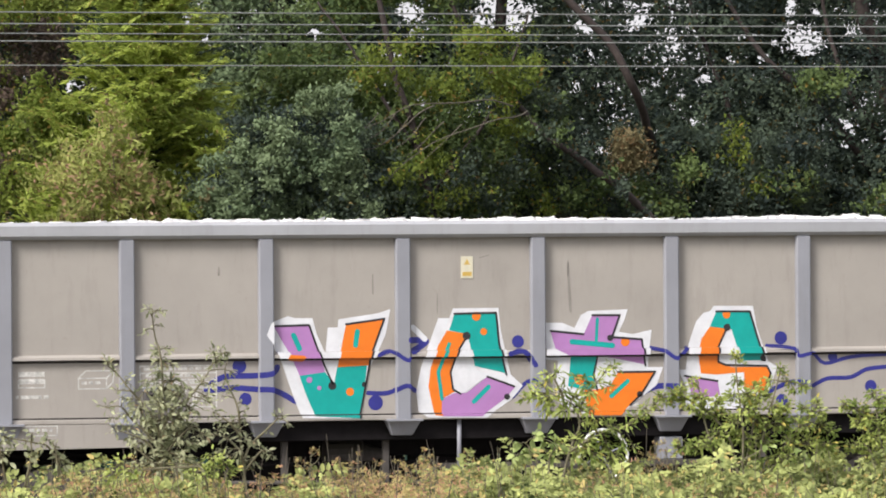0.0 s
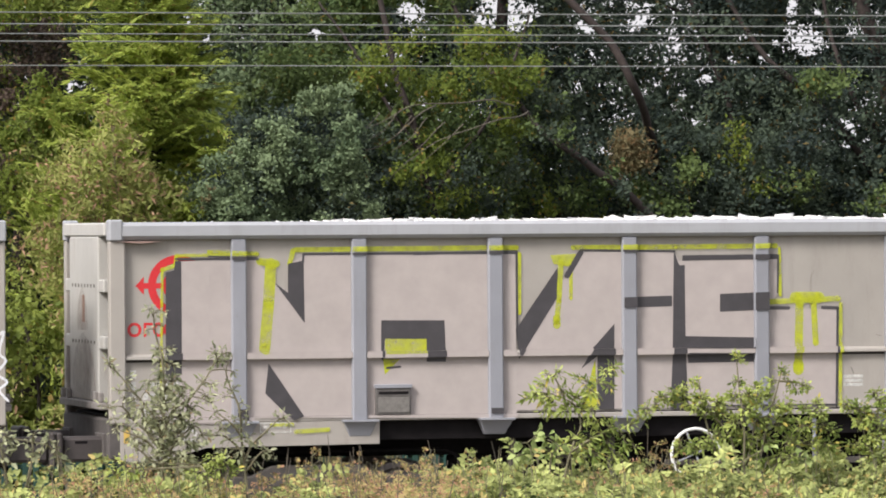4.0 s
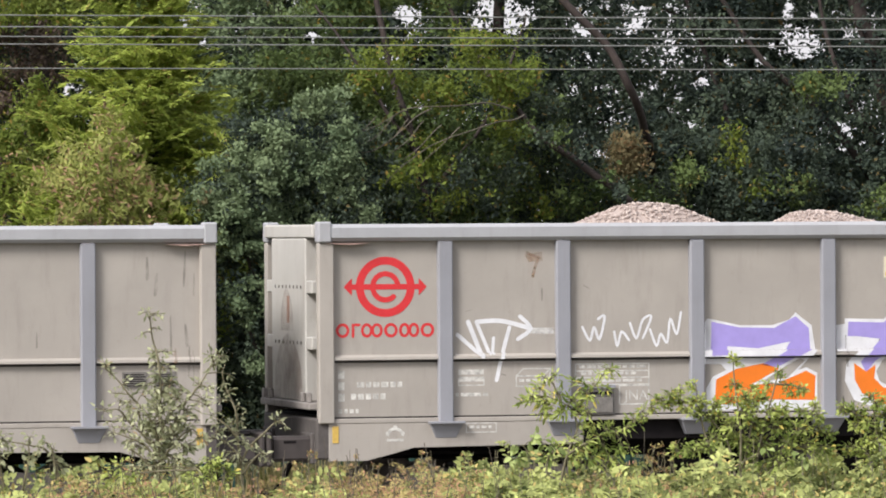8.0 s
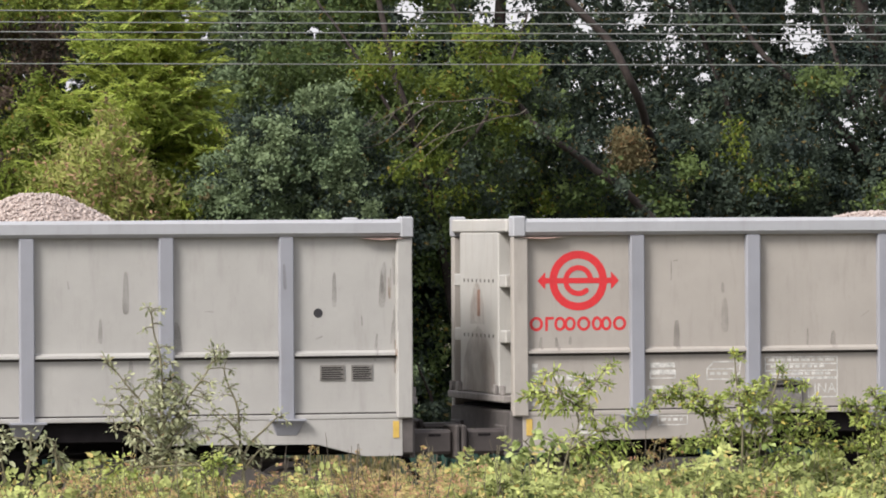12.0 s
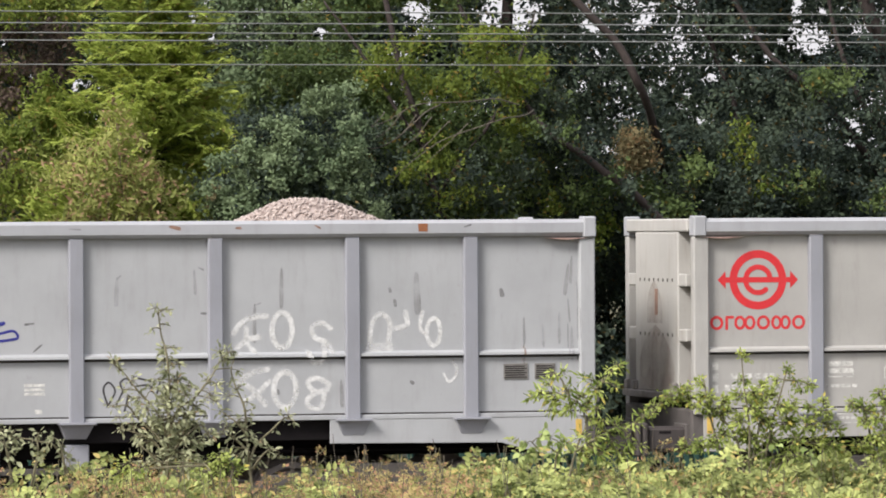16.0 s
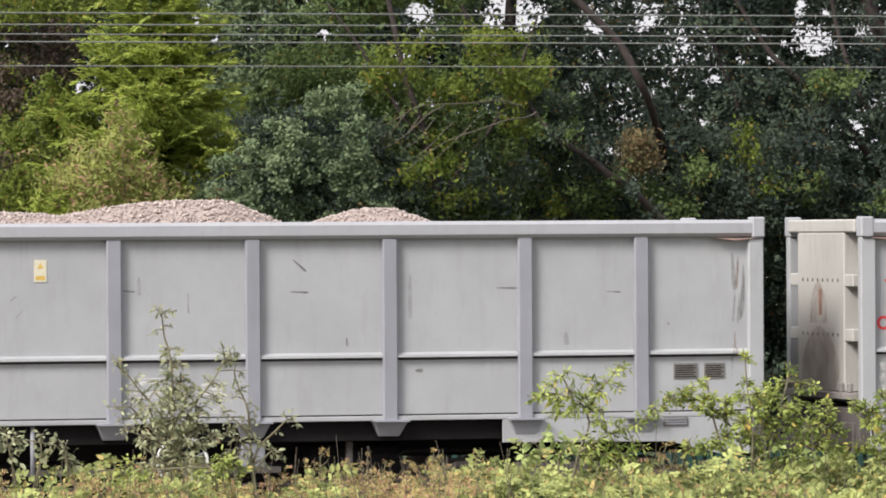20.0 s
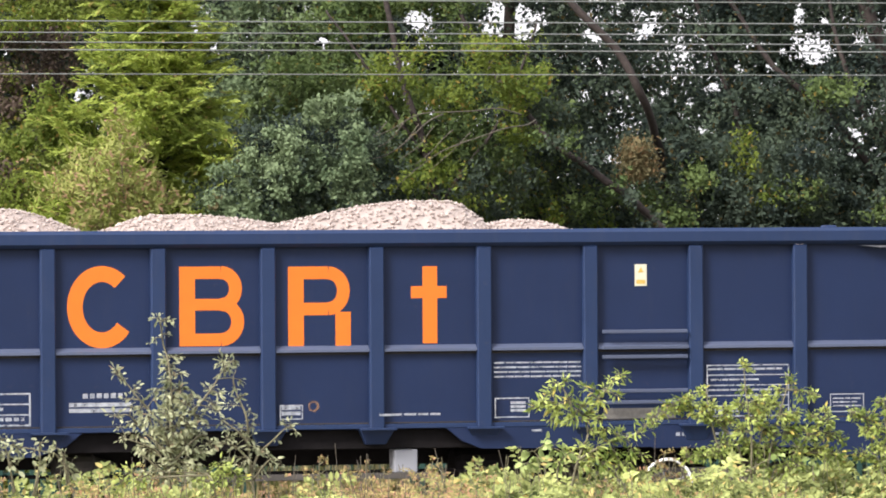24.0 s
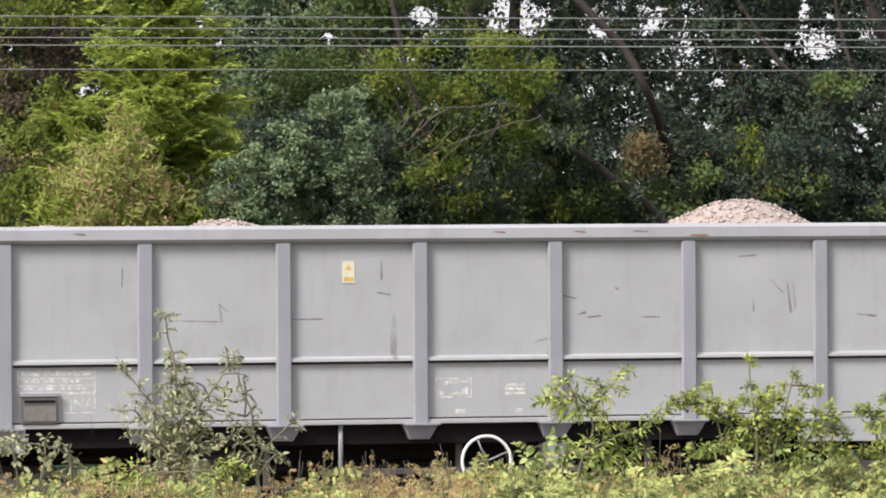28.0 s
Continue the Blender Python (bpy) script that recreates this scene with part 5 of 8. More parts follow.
spray(train[1], "lime_stroke", SPRAY_LIME, 10, polys=[[(2.694, 2.106), (3.105, 2.102), (3.105, 1.962), (2.693, 1.956)], [(2.671, 1.913), (2.841, 1.911), (2.692, 1.762)], [(4.342, 2.897), (4.615, 2.911), (4.571, 2.82), (4.516, 2.788), (4.374, 2.811)], [(4.789, 1.889), (4.808, 1.405), (4.638, 1.392)]], lines=[([(0.501, 1.621), (0.52, 2.791)], 0.028), ([(0.52, 2.78), (0.647, 2.823), (0.659, 2.911)], 0.039), ([(0.659, 2.917), (1.449, 2.923)], 0.033), ([(0.972, 2.95), (1.447, 2.931)], 0.039), ([(1.577, 2.834), (1.553, 2.46), (1.512, 2.022)], 0.11), ([(1.469, 2.856), (1.631, 2.833)], 0.072), ([(1.761, 2.832), (1.794, 2.955)], 0.05), ([(1.816, 2.966), (4.005, 2.973)], 0.05), ([(1.805, 1.228), (2.121, 1.244)], 0.044), ([(1.567, 1.295), (1.773, 1.298)], 0.033), ([(4.031, 2.91), (4.028, 2.342)], 0.044), ([(3.798, 2.965), (4.004, 2.963)], 0.028), ([(4.572, 2.97), (5.604, 2.969), (6.625, 2.973)], 0.05), ([(6.664, 2.946), (6.672, 2.49)], 0.033), ([(4.45, 2.832), (4.426, 2.456), (4.403, 2.242)], 0.055), ([(4.549, 2.831), (4.547, 2.477)], 0.039), ([(4.403, 2.285), (4.403, 2.221)], 0.077), ([(6.555, 2.426), (7.27, 2.453)], 0.055), ([(6.823, 2.467), (7.069, 2.465)], 0.11), ([(6.867, 2.407), (6.852, 1.784)], 0.083), ([(6.852, 1.811), (6.852, 1.762)], 0.11), ([(7.012, 2.406), (7.032, 2.02)], 0.061), ([(7.292, 2.403), (7.281, 1.409)], 0.039), ([(5.648, 1.928), (5.647, 1.874)], 0.05)])
spray(train[1], "black_stroke", SPRAY_BLACK, 11, polys=[[(0.554, 2.757), (0.635, 2.779), (0.647, 2.867), (0.705, 2.867), (0.705, 1.784), (0.548, 1.753)], [(1.231, 1.452), (1.347, 1.45), (1.346, 1.334), (1.23, 1.335)], [(1.745, 2.832), (1.897, 2.863), (1.904, 2.264), (1.78, 2.431), (1.608, 2.657), (1.743, 2.554)], [(1.549, 1.883), (1.893, 1.376), (1.784, 1.335), (1.515, 1.595)], [(2.657, 2.283), (3.283, 2.277), (3.297, 1.879), (3.104, 1.881), (3.105, 2.102), (2.694, 2.106), (2.676, 1.891), (2.655, 1.913)], [(3.994, 2.182), (4.417, 2.778), (4.405, 2.478), (4.025, 1.893)], [(5.067, 2.483), (5.568, 2.495), (5.568, 2.392), (5.067, 2.381)], [(5.588, 2.931), (5.642, 2.791), (5.697, 2.79), (5.703, 2.013), (5.727, 1.387), (5.545, 1.39), (5.57, 1.907)], [(5.676, 2.887), (6.647, 2.892), (6.646, 2.843), (5.675, 2.834)], [(6.055, 2.507), (6.555, 2.524), (6.554, 2.351), (6.054, 2.334)], [(5.693, 2.1), (6.402, 2.081), (6.402, 1.973), (5.692, 1.981)], [(5.72, 1.938), (6.396, 1.93), (6.395, 1.843), (5.73, 1.84)], [(4.983, 2.226), (4.978, 1.398), (4.808, 1.4), (4.811, 1.916), (4.652, 1.799), (4.773, 2.002)], [(3.729, 1.431), (3.854, 1.429), (3.853, 1.365), (3.728, 1.367)], [(6.448, 1.426), (6.554, 1.424), (6.554, 1.359), (6.448, 1.361)]], lines=[([(0.659, 2.884), (1.449, 2.878)], 0.022), ([(1.892, 2.853), (1.897, 2.922), (3.994, 2.924)], 0.022), ([(0.972, 2.907), (1.436, 2.893)], 0.017), ([(2.714, 1.826), (2.84, 1.836)], 0.022), ([(4.51, 2.697), (4.648, 2.921)], 0.055), ([(4.648, 2.943), (5.593, 2.926)], 0.022), ([(2.987, 2.917), (4.004, 2.936)], 0.022), ([(4.01, 2.936), (4.01, 2.192)], 0.017), ([(6.652, 2.881), (6.644, 2.518)], 0.017), ([(6.543, 2.367), (6.755, 2.365)], 0.033), ([(7.102, 2.367), (7.258, 2.36)], 0.033), ([(7.258, 2.36), (7.241, 1.399)], 0.022), ([(5.722, 1.42), (7.253, 1.415)], 0.017)])
spray(train[1], "faded_fill", SMEAR, 1, polys=[[(7.955, 1.362), (7.966, 2.141), (8.057, 2.227), (8.328, 2.252), (8.385, 2.191), (8.509, 2.212), (8.737, 2.243), (8.935, 2.142), (9.054, 1.976), (9.061, 1.346)], [(9.25, 1.344), (9.26, 2.128), (9.341, 2.248), (9.593, 2.267), (9.667, 2.189), (9.682, 1.915), (9.761, 1.672), (9.865, 1.747), (9.878, 2.066), (9.948, 2.231), (10.225, 2.278), (10.374, 2.238), (10.401, 1.851), (10.369, 1.328)], [(10.6, 1.325), (10.593, 2.114), (10.79, 2.222), (10.942, 2.343), (11.151, 2.363), (11.383, 2.228), (11.533, 2.005), (11.546, 1.312)]], lines=[])
spray(train[1], "faded_outline", SPRAY_FADED, 2, polys=[], lines=[([(7.961, 1.361), (7.971, 2.119), (8.057, 2.222), (8.317, 2.247), (8.362, 2.213), (8.355, 2.061)], 0.022), ([(8.367, 2.148), (8.509, 2.217), (8.737, 2.248), (8.941, 2.147), (9.059, 1.965), (9.067, 1.346)], 0.022), ([(8.598, 1.872), (8.607, 1.544)], 0.055), ([(9.26, 2.084), (9.341, 2.248), (9.604, 2.267), (9.667, 2.189), (9.66, 1.981)], 0.028), ([(9.833, 2.122), (9.89, 2.11), (9.9, 1.857), (9.853, 1.704), (9.772, 1.661), (9.715, 1.705)], 0.033), ([(9.856, 2.122), (9.82, 1.979)], 0.05), ([(9.913, 2.077), (9.983, 2.23), (10.363, 2.276), (10.397, 2.226)], 0.022), ([(9.936, 2.088), (10.085, 1.965)], 0.022), ([(10.605, 2.125), (10.79, 2.211), (10.953, 2.342), (11.163, 2.363), (11.394, 2.228), (11.544, 1.982), (11.552, 1.339)], 0.028), ([(10.605, 2.114), (10.79, 2.178)], 0.066), ([(10.857, 1.763), (10.867, 1.514)], 0.05), ([(10.857, 1.763), (11.147, 1.787)], 0.044), ([(11.032, 1.844), (11.159, 1.787), (11.117, 1.622)], 0.028)])
spray(train[1], "turquoise_mist", TURQ_MIST, 3, polys=[], lines=[([(7.961, 2.217), (8.113, 2.254), (8.328, 2.263), (8.51, 2.299), (8.737, 2.33), (8.964, 2.251), (9.077, 2.075)], 0.094), ([(9.238, 2.183), (9.352, 2.28), (9.593, 2.306), (9.684, 2.189), (9.717, 1.914), (9.761, 1.727)], 0.077), ([(9.856, 2.122), (9.983, 2.285), (10.398, 2.331)], 0.077), ([(10.803, 2.311), (11.035, 2.397), (11.279, 2.35), (11.499, 2.116), (11.567, 1.904)], 0.072), ([(8.45, 1.852), (8.505, 1.436)], 0.133), ([(9.152, 2.107), (9.147, 1.372)], 0.144), ([(10.508, 2.313), (10.504, 1.718)], 0.133), ([(7.819, 2.099), (7.803, 1.325)], 0.11), ([(10.603, 1.766), (11.205, 1.687)], 0.066)])
spray(train[1], "turquoise_outline", TURQ_PALE, 4, polys=[], lines=[([(7.978, 2.206), (8.113, 2.249), (8.328, 2.257)], 0.033), ([(9.021, 2.169), (9.094, 2.053)], 0.039), ([(9.593, 2.289), (9.69, 2.167), (9.716, 1.859), (9.767, 1.727)], 0.033), ([(9.948, 2.264), (10.398, 2.331)], 0.033), ([(11.487, 2.116), (11.562, 1.921)], 0.033), ([(9.157, 2.052), (9.141, 1.372)], 0.083), ([(10.519, 2.28), (10.51, 1.74)], 0.083), ([(7.83, 2.099), (7.797, 1.326)], 0.066), ([(11.673, 2.025), (11.698, 1.282)], 0.061)])
spray(train[1], "faded_fill", SMEAR, 1, polys=[[(11.924, 2.267), (12.146, 2.397), (12.699, 2.406), (12.752, 1.966), (12.721, 1.434), (11.809, 1.446)]])
spray(train[1], "faded_outline", SPRAY_FADED, 2, lines=[([(11.841, 2.082), (11.978, 2.001)], 0.071)])
spray(train[1], "turquoise_mist", TURQ_MIST, 3, lines=[([(11.815, 2.347), (12.036, 2.438), (12.312, 2.462), (12.727, 2.432)], 0.09)])
spray(train[1], "turquoise_outline", TURQ_PALE, 4, lines=[([(11.815, 2.347), (12.036, 2.438), (12.312, 2.462), (12.727, 2.432)], 0.04), ([(12.852, 2.364), (12.846, 1.405)], 0.08), ([(12.739, 2.099), (12.725, 1.966)], 0.049), ([(12.25, 1.347), (12.347, 1.346)], 0.071)])
spray(train[2], "letter_border", SPRAY_WHITE, 1, polys=[[(3.862, 2.233), (3.912, 2.299), (4.237, 2.229), (4.565, 2.226), (4.743, 2.277), (4.811, 2.348), (4.975, 2.222), (5.015, 1.969), (4.835, 1.785), (4.918, 1.81), (5.032, 1.756), (5.031, 1.476), (4.956, 1.398), (3.906, 1.399), (3.894, 1.611), (3.962, 1.729), (4.099, 1.794), (4.045, 1.852), (3.86, 1.855)]])
spray(train[2], "painted_letter", VIOLET, 2, polys=[[(3.952, 2.266), (4.237, 2.208), (4.592, 2.199), (4.811, 2.311), (4.947, 2.195), (4.96, 1.983), (4.726, 1.866), (4.617, 1.814), (4.467, 1.842), (4.7, 1.972), (4.755, 2.065), (4.427, 2.002), (4.114, 2.026), (4.105, 1.939), (3.942, 1.933)]])
spray(train[2], "painted_letter", SPRAY_ORANGE, 2, polys=[[(3.982, 1.451), (3.995, 1.702), (4.208, 1.805), (4.48, 1.855), (4.644, 1.8), (4.425, 1.684), (4.343, 1.645), (4.616, 1.655), (4.917, 1.778), (5.013, 1.729), (5.003, 1.49), (4.56, 1.501)]])
spray(train[2], "letter_gap", WARM_PANEL, 3, polys=[[(4.466, 1.675), (4.726, 1.839), (4.863, 1.904), (4.904, 1.877), (4.725, 1.712)]])
spray(train[2], "letter_border", SPRAY_WHITE, 1, polys=[[(5.222, 2.219), (5.318, 2.232), (5.319, 2.285), (5.718, 2.276), (5.801, 2.347), (5.898, 2.319), (5.925, 2.252), (6.238, 2.182), (6.159, 1.983), (6.227, 1.768), (6.156, 1.528), (5.934, 1.392), (5.602, 1.415), (5.41, 1.485), (5.315, 1.672), (5.33, 1.832), (5.44, 1.964), (5.22, 1.966)]])
spray(train[2], "painted_letter", VIOLET, 2, polys=[[(5.354, 2.253), (5.718, 2.241), (5.815, 2.32), (5.897, 2.239), (6.21, 2.175), (6.117, 2.023), (5.855, 2.066), (6.075, 1.957), (6.116, 1.836), (5.991, 1.731), (5.964, 1.878), (5.799, 1.96), (5.633, 1.868), (5.535, 1.75), (5.481, 1.857), (5.689, 2.081), (5.441, 2.11), (5.345, 2.111)]])
spray(train[2], "painted_letter", SPRAY_ORANGE, 3, polys=[[(5.412, 1.844), (5.536, 1.763), (5.632, 1.828), (5.618, 1.695), (5.714, 1.601), (5.907, 1.598), (5.991, 1.717), (6.116, 1.836), (6.199, 1.741), (6.142, 1.555), (5.934, 1.424), (5.685, 1.441), (5.493, 1.55), (5.417, 1.684)]])
spray(train[2], "letter_gap", WARM_PANEL, 4, polys=[[(5.799, 1.92), (5.909, 1.865), (5.936, 1.745), (5.88, 1.639), (5.769, 1.619), (5.673, 1.668), (5.638, 1.762), (5.702, 1.868)]])
spray(train[2], "letter_border", SPRAY_WHITE, 1, polys=[[(6.743, 2.15), (6.799, 2.222), (7.162, 2.2), (7.331, 2.252), (7.458, 2.385), (7.709, 2.186), (7.61, 2.047), (7.385, 1.902), (7.105, 1.945), (7.132, 1.824), (7.412, 1.794), (7.411, 1.579), (7.187, 1.582), (7.311, 1.338), (6.878, 1.344), (6.851, 1.573), (6.684, 1.575), (6.615, 1.736), (6.685, 1.789), (6.867, 1.814), (6.742, 1.949)]])
spray(train[2], "painted_letter", VIOLET, 3, polys=[[(6.827, 2.195), (7.162, 2.173), (7.359, 2.225), (7.471, 2.35), (7.681, 2.181), (7.469, 2.022), (7.442, 2.116), (7.189, 2.011), (7.077, 1.972), (7.104, 1.771), (7.033, 1.651), (6.894, 1.666), (6.909, 1.894)]])
spray(train[2], "painted_letter", SPRAY_ORANGE, 2, polys=[[(6.727, 1.748), (6.894, 1.773), (6.894, 1.666), (7.047, 1.651), (7.104, 1.771), (7.384, 1.767), (7.383, 1.619), (7.159, 1.609), (7.241, 1.353), (7.045, 1.35), (6.963, 1.611), (6.712, 1.628)]])
spray(train[2], "white_squiggle", SPRAY_WHITE, 1, lines=[([(7.467, 1.551), (7.523, 1.631), (7.663, 1.616), (7.663, 1.549)], 0.016)])
spray(train[2], "white_tag", SPRAY_WHITE, 1, lines=[([(1.397, 2.164), (1.627, 1.964)], 0.039), ([(1.503, 2.287), (1.638, 1.953)], 0.044), ([(1.587, 2.276), (1.712, 1.984)], 0.035), ([(1.755, 2.129), (1.744, 1.983)], 0.031), ([(1.587, 2.286), (1.83, 2.294), (2.126, 2.218)], 0.044), ([(1.914, 2.231), (1.838, 1.961), (1.784, 1.723)], 0.039), ([(2.021, 2.334), (2.126, 2.218), (1.998, 2.116)], 0.039)])
spray(train[2], "thin_spray", SPRAY_DUST, 1, lines=[([(2.147, 2.197), (2.338, 2.195)], 0.057)])
spray(train[2], "white_scrawl", SPRAY_WHITE, 1, lines=[([(2.646, 2.224), (2.72, 2.097), (2.763, 2.222), (2.816, 2.107), (2.87, 2.326), (2.806, 2.305)], 0.026), ([(2.966, 2.178), (2.997, 2.042), (3.04, 2.178), (3.115, 2.093)], 0.024), ([(3.126, 2.261), (3.19, 2.113), (3.255, 2.291), (3.341, 2.321), (3.254, 2.113)], 0.024), ([(3.329, 2.196), (3.393, 2.038), (3.436, 2.153), (3.5, 2.068), (3.534, 2.298), (3.597, 2.151), (3.642, 2.36)], 0.024)])
spray(train[2], "bubble_fill", SPRAY_HATCH, 1, polys=[[(9.412, 1.965), (9.498, 2.157), (9.613, 2.293), (9.708, 2.292), (9.783, 2.19), (9.811, 2.071), (9.878, 2.226), (9.954, 2.317), (10.03, 2.307), (10.096, 2.187), (10.162, 1.966), (10.208, 1.837), (10.16, 1.691), (10.121, 1.618), (10.081, 1.324), (9.399, 1.334), (9.352, 1.481), (9.382, 1.755)], [(9.211, 1.593), (9.26, 1.757), (9.373, 1.764), (9.371, 1.38), (9.248, 1.391)], [(10.228, 1.965), (10.315, 2.056), (10.429, 2.092), (10.563, 2.072), (10.639, 1.979), (10.638, 1.85), (10.58, 1.695), (10.274, 1.708), (10.208, 1.837)]])
spray(train[2], "bubble_line", DARK, 2, lines=[([(9.408, 1.334), (9.362, 1.518), (9.383, 1.773), (9.422, 1.974), (9.518, 2.193), (9.632, 2.298), (9.726, 2.283), (9.783, 2.19), (9.82, 2.062), (9.897, 2.244), (9.983, 2.331), (10.059, 2.298), (10.115, 2.169), (10.171, 1.948), (10.208, 1.745)], 0.032), ([(9.772, 1.989), (9.77, 1.714)], 0.028), ([(9.542, 1.607), (9.59, 1.679), (9.704, 1.696), (9.798, 1.622), (9.826, 1.511), (9.768, 1.338)], 0.032), ([(9.953, 2.088), (9.979, 1.638)], 0.032), ([(9.408, 1.334), (9.513, 1.406), (9.608, 1.432), (9.702, 1.403), (9.778, 1.347)], 0.028), ([(10.064, 1.6), (9.893, 1.584), (9.836, 1.511), (9.892, 1.419), (10.044, 1.343)], 0.028), ([(10.227, 1.727), (10.209, 1.874), (10.257, 2.002), (10.41, 2.088), (10.563, 2.063), (10.639, 1.979), (10.628, 1.758)], 0.028), ([(9.373, 1.774), (9.269, 1.766), (9.212, 1.611), (9.248, 1.391)], 0.025)])
spray(train[2], "white_tag", SPRAY_WHITE, 1, lines=[([(9.111, 2.078), (9.215, 2.105), (9.129, 2.032), (9.214, 2.004), (9.129, 1.923), (9.223, 1.867), (9.137, 1.795), (9.231, 1.748), (9.127, 1.667), (9.212, 1.666)], 0.017)])
spray(train[2], "white_tag", SPRAY_WHITE, 1, lines=[([(12.812, 2.134), (12.894, 2.212), (12.852, 2.015), (12.913, 1.936), (12.831, 1.819), (12.924, 1.739), (12.85, 1.661), (12.931, 1.562)], 0.024)])
spray(train[4], "grey_tag", SPRAY_FADED, 1, lines=[([(6.732, 1.51), (6.754, 1.688), (6.838, 1.687), (6.878, 1.508)], 0.036), ([(6.983, 1.507), (6.913, 1.647), (6.984, 1.705), (7.046, 1.605), (6.983, 1.507)], 0.036), ([(7.068, 1.685), (7.129, 1.505), (7.214, 1.703), (7.255, 1.503), (7.298, 1.682), (7.382, 1.76)], 0.036), ([(7.089, 1.804), (7.257, 1.842)], 0.028)])
spray(train[4], "grey_tag", SPRAY_FADED, 1, lines=[([(7.377, 1.613), (7.43, 1.532), (7.648, 1.689)], 0.034)])
spray(train[4], "dark_stain", DARK, 1, dots=[(11.976, 2.342, 0.045)])
spray(train[5], "blue_tag", SPRAY_BLUE, 1, lines=[([(6.667, 2.176), (6.816, 2.187), (6.691, 2.103)], 0.028), ([(6.717, 2.224), (6.778, 2.114)], 0.028), ([(6.816, 2.187), (6.816, 2.114)], 0.023), ([(6.842, 2.247), (6.853, 2.114), (6.941, 2.149), (6.954, 2.258), (6.892, 2.247)], 0.025), ([(6.967, 2.234), (7.104, 2.281)], 0.035), ([(6.979, 2.27), (7.041, 2.185), (7.192, 2.207), (7.241, 2.146), (7.166, 2.123), (6.966, 2.1)], 0.025)])
spray(train[5], "black_tag", SPRAY_BLACK, 1, lines=[([(8.105, 1.478), (8.056, 1.637), (8.107, 1.71), (8.169, 1.624), (8.093, 1.478)], 0.018), ([(8.245, 1.623), (8.22, 1.708), (8.284, 1.744), (8.334, 1.683)], 0.018), ([(8.245, 1.623), (8.181, 1.501)], 0.018), ([(8.296, 1.585), (8.257, 1.427)], 0.018), ([(8.347, 1.756), (8.524, 1.717)], 0.018), ([(8.372, 1.67), (8.499, 1.68), (8.524, 1.619)], 0.018), ([(8.613, 1.728), (8.574, 1.606)], 0.018), ([(8.74, 1.763), (8.765, 1.64)], 0.023)])
spray(train[5], "grey_streak", GRIME, 1, lines=[([(9.791, 2.767), (9.788, 2.413)], 0.041), ([(11.117, 2.706), (11.128, 2.35)], 0.067)])
spray(train[8], "black_tag", SPRAY_BLACK, 1, lines=[([(4.284, 1.744), (4.349, 1.711), (4.393, 1.624), (4.409, 1.56)], 0.017), ([(4.474, 1.489), (4.622, 1.455), (4.754, 1.42)], 0.017), ([(4.591, 1.751), (4.557, 1.622), (4.562, 1.504)], 0.017), ([(4.525, 1.687), (4.624, 1.675), (4.59, 1.59), (4.667, 1.556), (4.755, 1.587)], 0.017), ([(4.75, 1.749), (4.766, 1.587), (4.754, 1.42), (4.82, 1.479), (4.859, 1.532), (4.799, 1.619)], 0.017)])
spray(train[8], "black_tag", SPRAY_BLACK, 1, lines=[([(11.979, 1.448), (12.047, 1.588), (12.092, 1.631), (12.047, 1.544), (12.035, 1.48), (12.125, 1.511)], 0.017), ([(12.148, 1.63), (12.181, 1.488), (12.26, 1.629)], 0.017), ([(12.182, 1.63), (12.237, 1.477)], 0.017), ([(12.293, 1.617), (12.281, 1.498), (12.349, 1.508), (12.372, 1.627), (12.371, 1.486), (12.45, 1.528), (12.473, 1.626), (12.483, 1.463)], 0.017), ([(12.08, 1.425), (12.236, 1.401), (12.369, 1.236), (12.28, 1.216), (12.18, 1.304), (12.091, 1.403)], 0.014)])
spray(train[8], "scratch", SCRAPE_DARK, 1, lines=[([(9.676, 2.911), (9.855, 2.921)], 0.017), ([(10.894, 2.338), (11.08, 2.32)], 0.022), ([(8.704, 2.331), (8.87, 2.33)], 0.017), ([(7.91, 2.546), (8.034, 2.512)], 0.017), ([(7.613, 2.096), (7.749, 2.133)], 0.017), ([(8.146, 2.331), (8.283, 2.346)], 0.017), ([(5.201, 2.337), (5.522, 2.339)], 0.017), ([(4.052, 2.337), (4.507, 2.322)], 0.011), ([(3.575, 2.834), (3.569, 2.663)], 0.017), ([(10.003, 2.688), (10.13, 2.555)], 0.011), ([(9.829, 2.491), (9.829, 2.37)], 0.011), ([(8.584, 3.165), (8.732, 3.159)], 0.017), ([(8.067, 2.364), (8.124, 2.38)], 0.022), ([(8.432, 2.613), (8.455, 2.602)], 0.022), ([(6.056, 2.589), (6.179, 2.566)], 0.017)])
spray(train[8], "rust_spot", END_STRIPE, 1, lines=[([(9.172, 3.123), (9.338, 3.117)], 0.022)])
spray(train[8], "grime_smudge", GRIME, 1, lines=[([(6.217, 2.349), (6.214, 1.97)], 0.061), ([(10.177, 2.654), (10.21, 2.367)], 0.028), ([(10.234, 2.654), (10.256, 2.405)], 0.028)])
PAINT_SHIFT.clear()
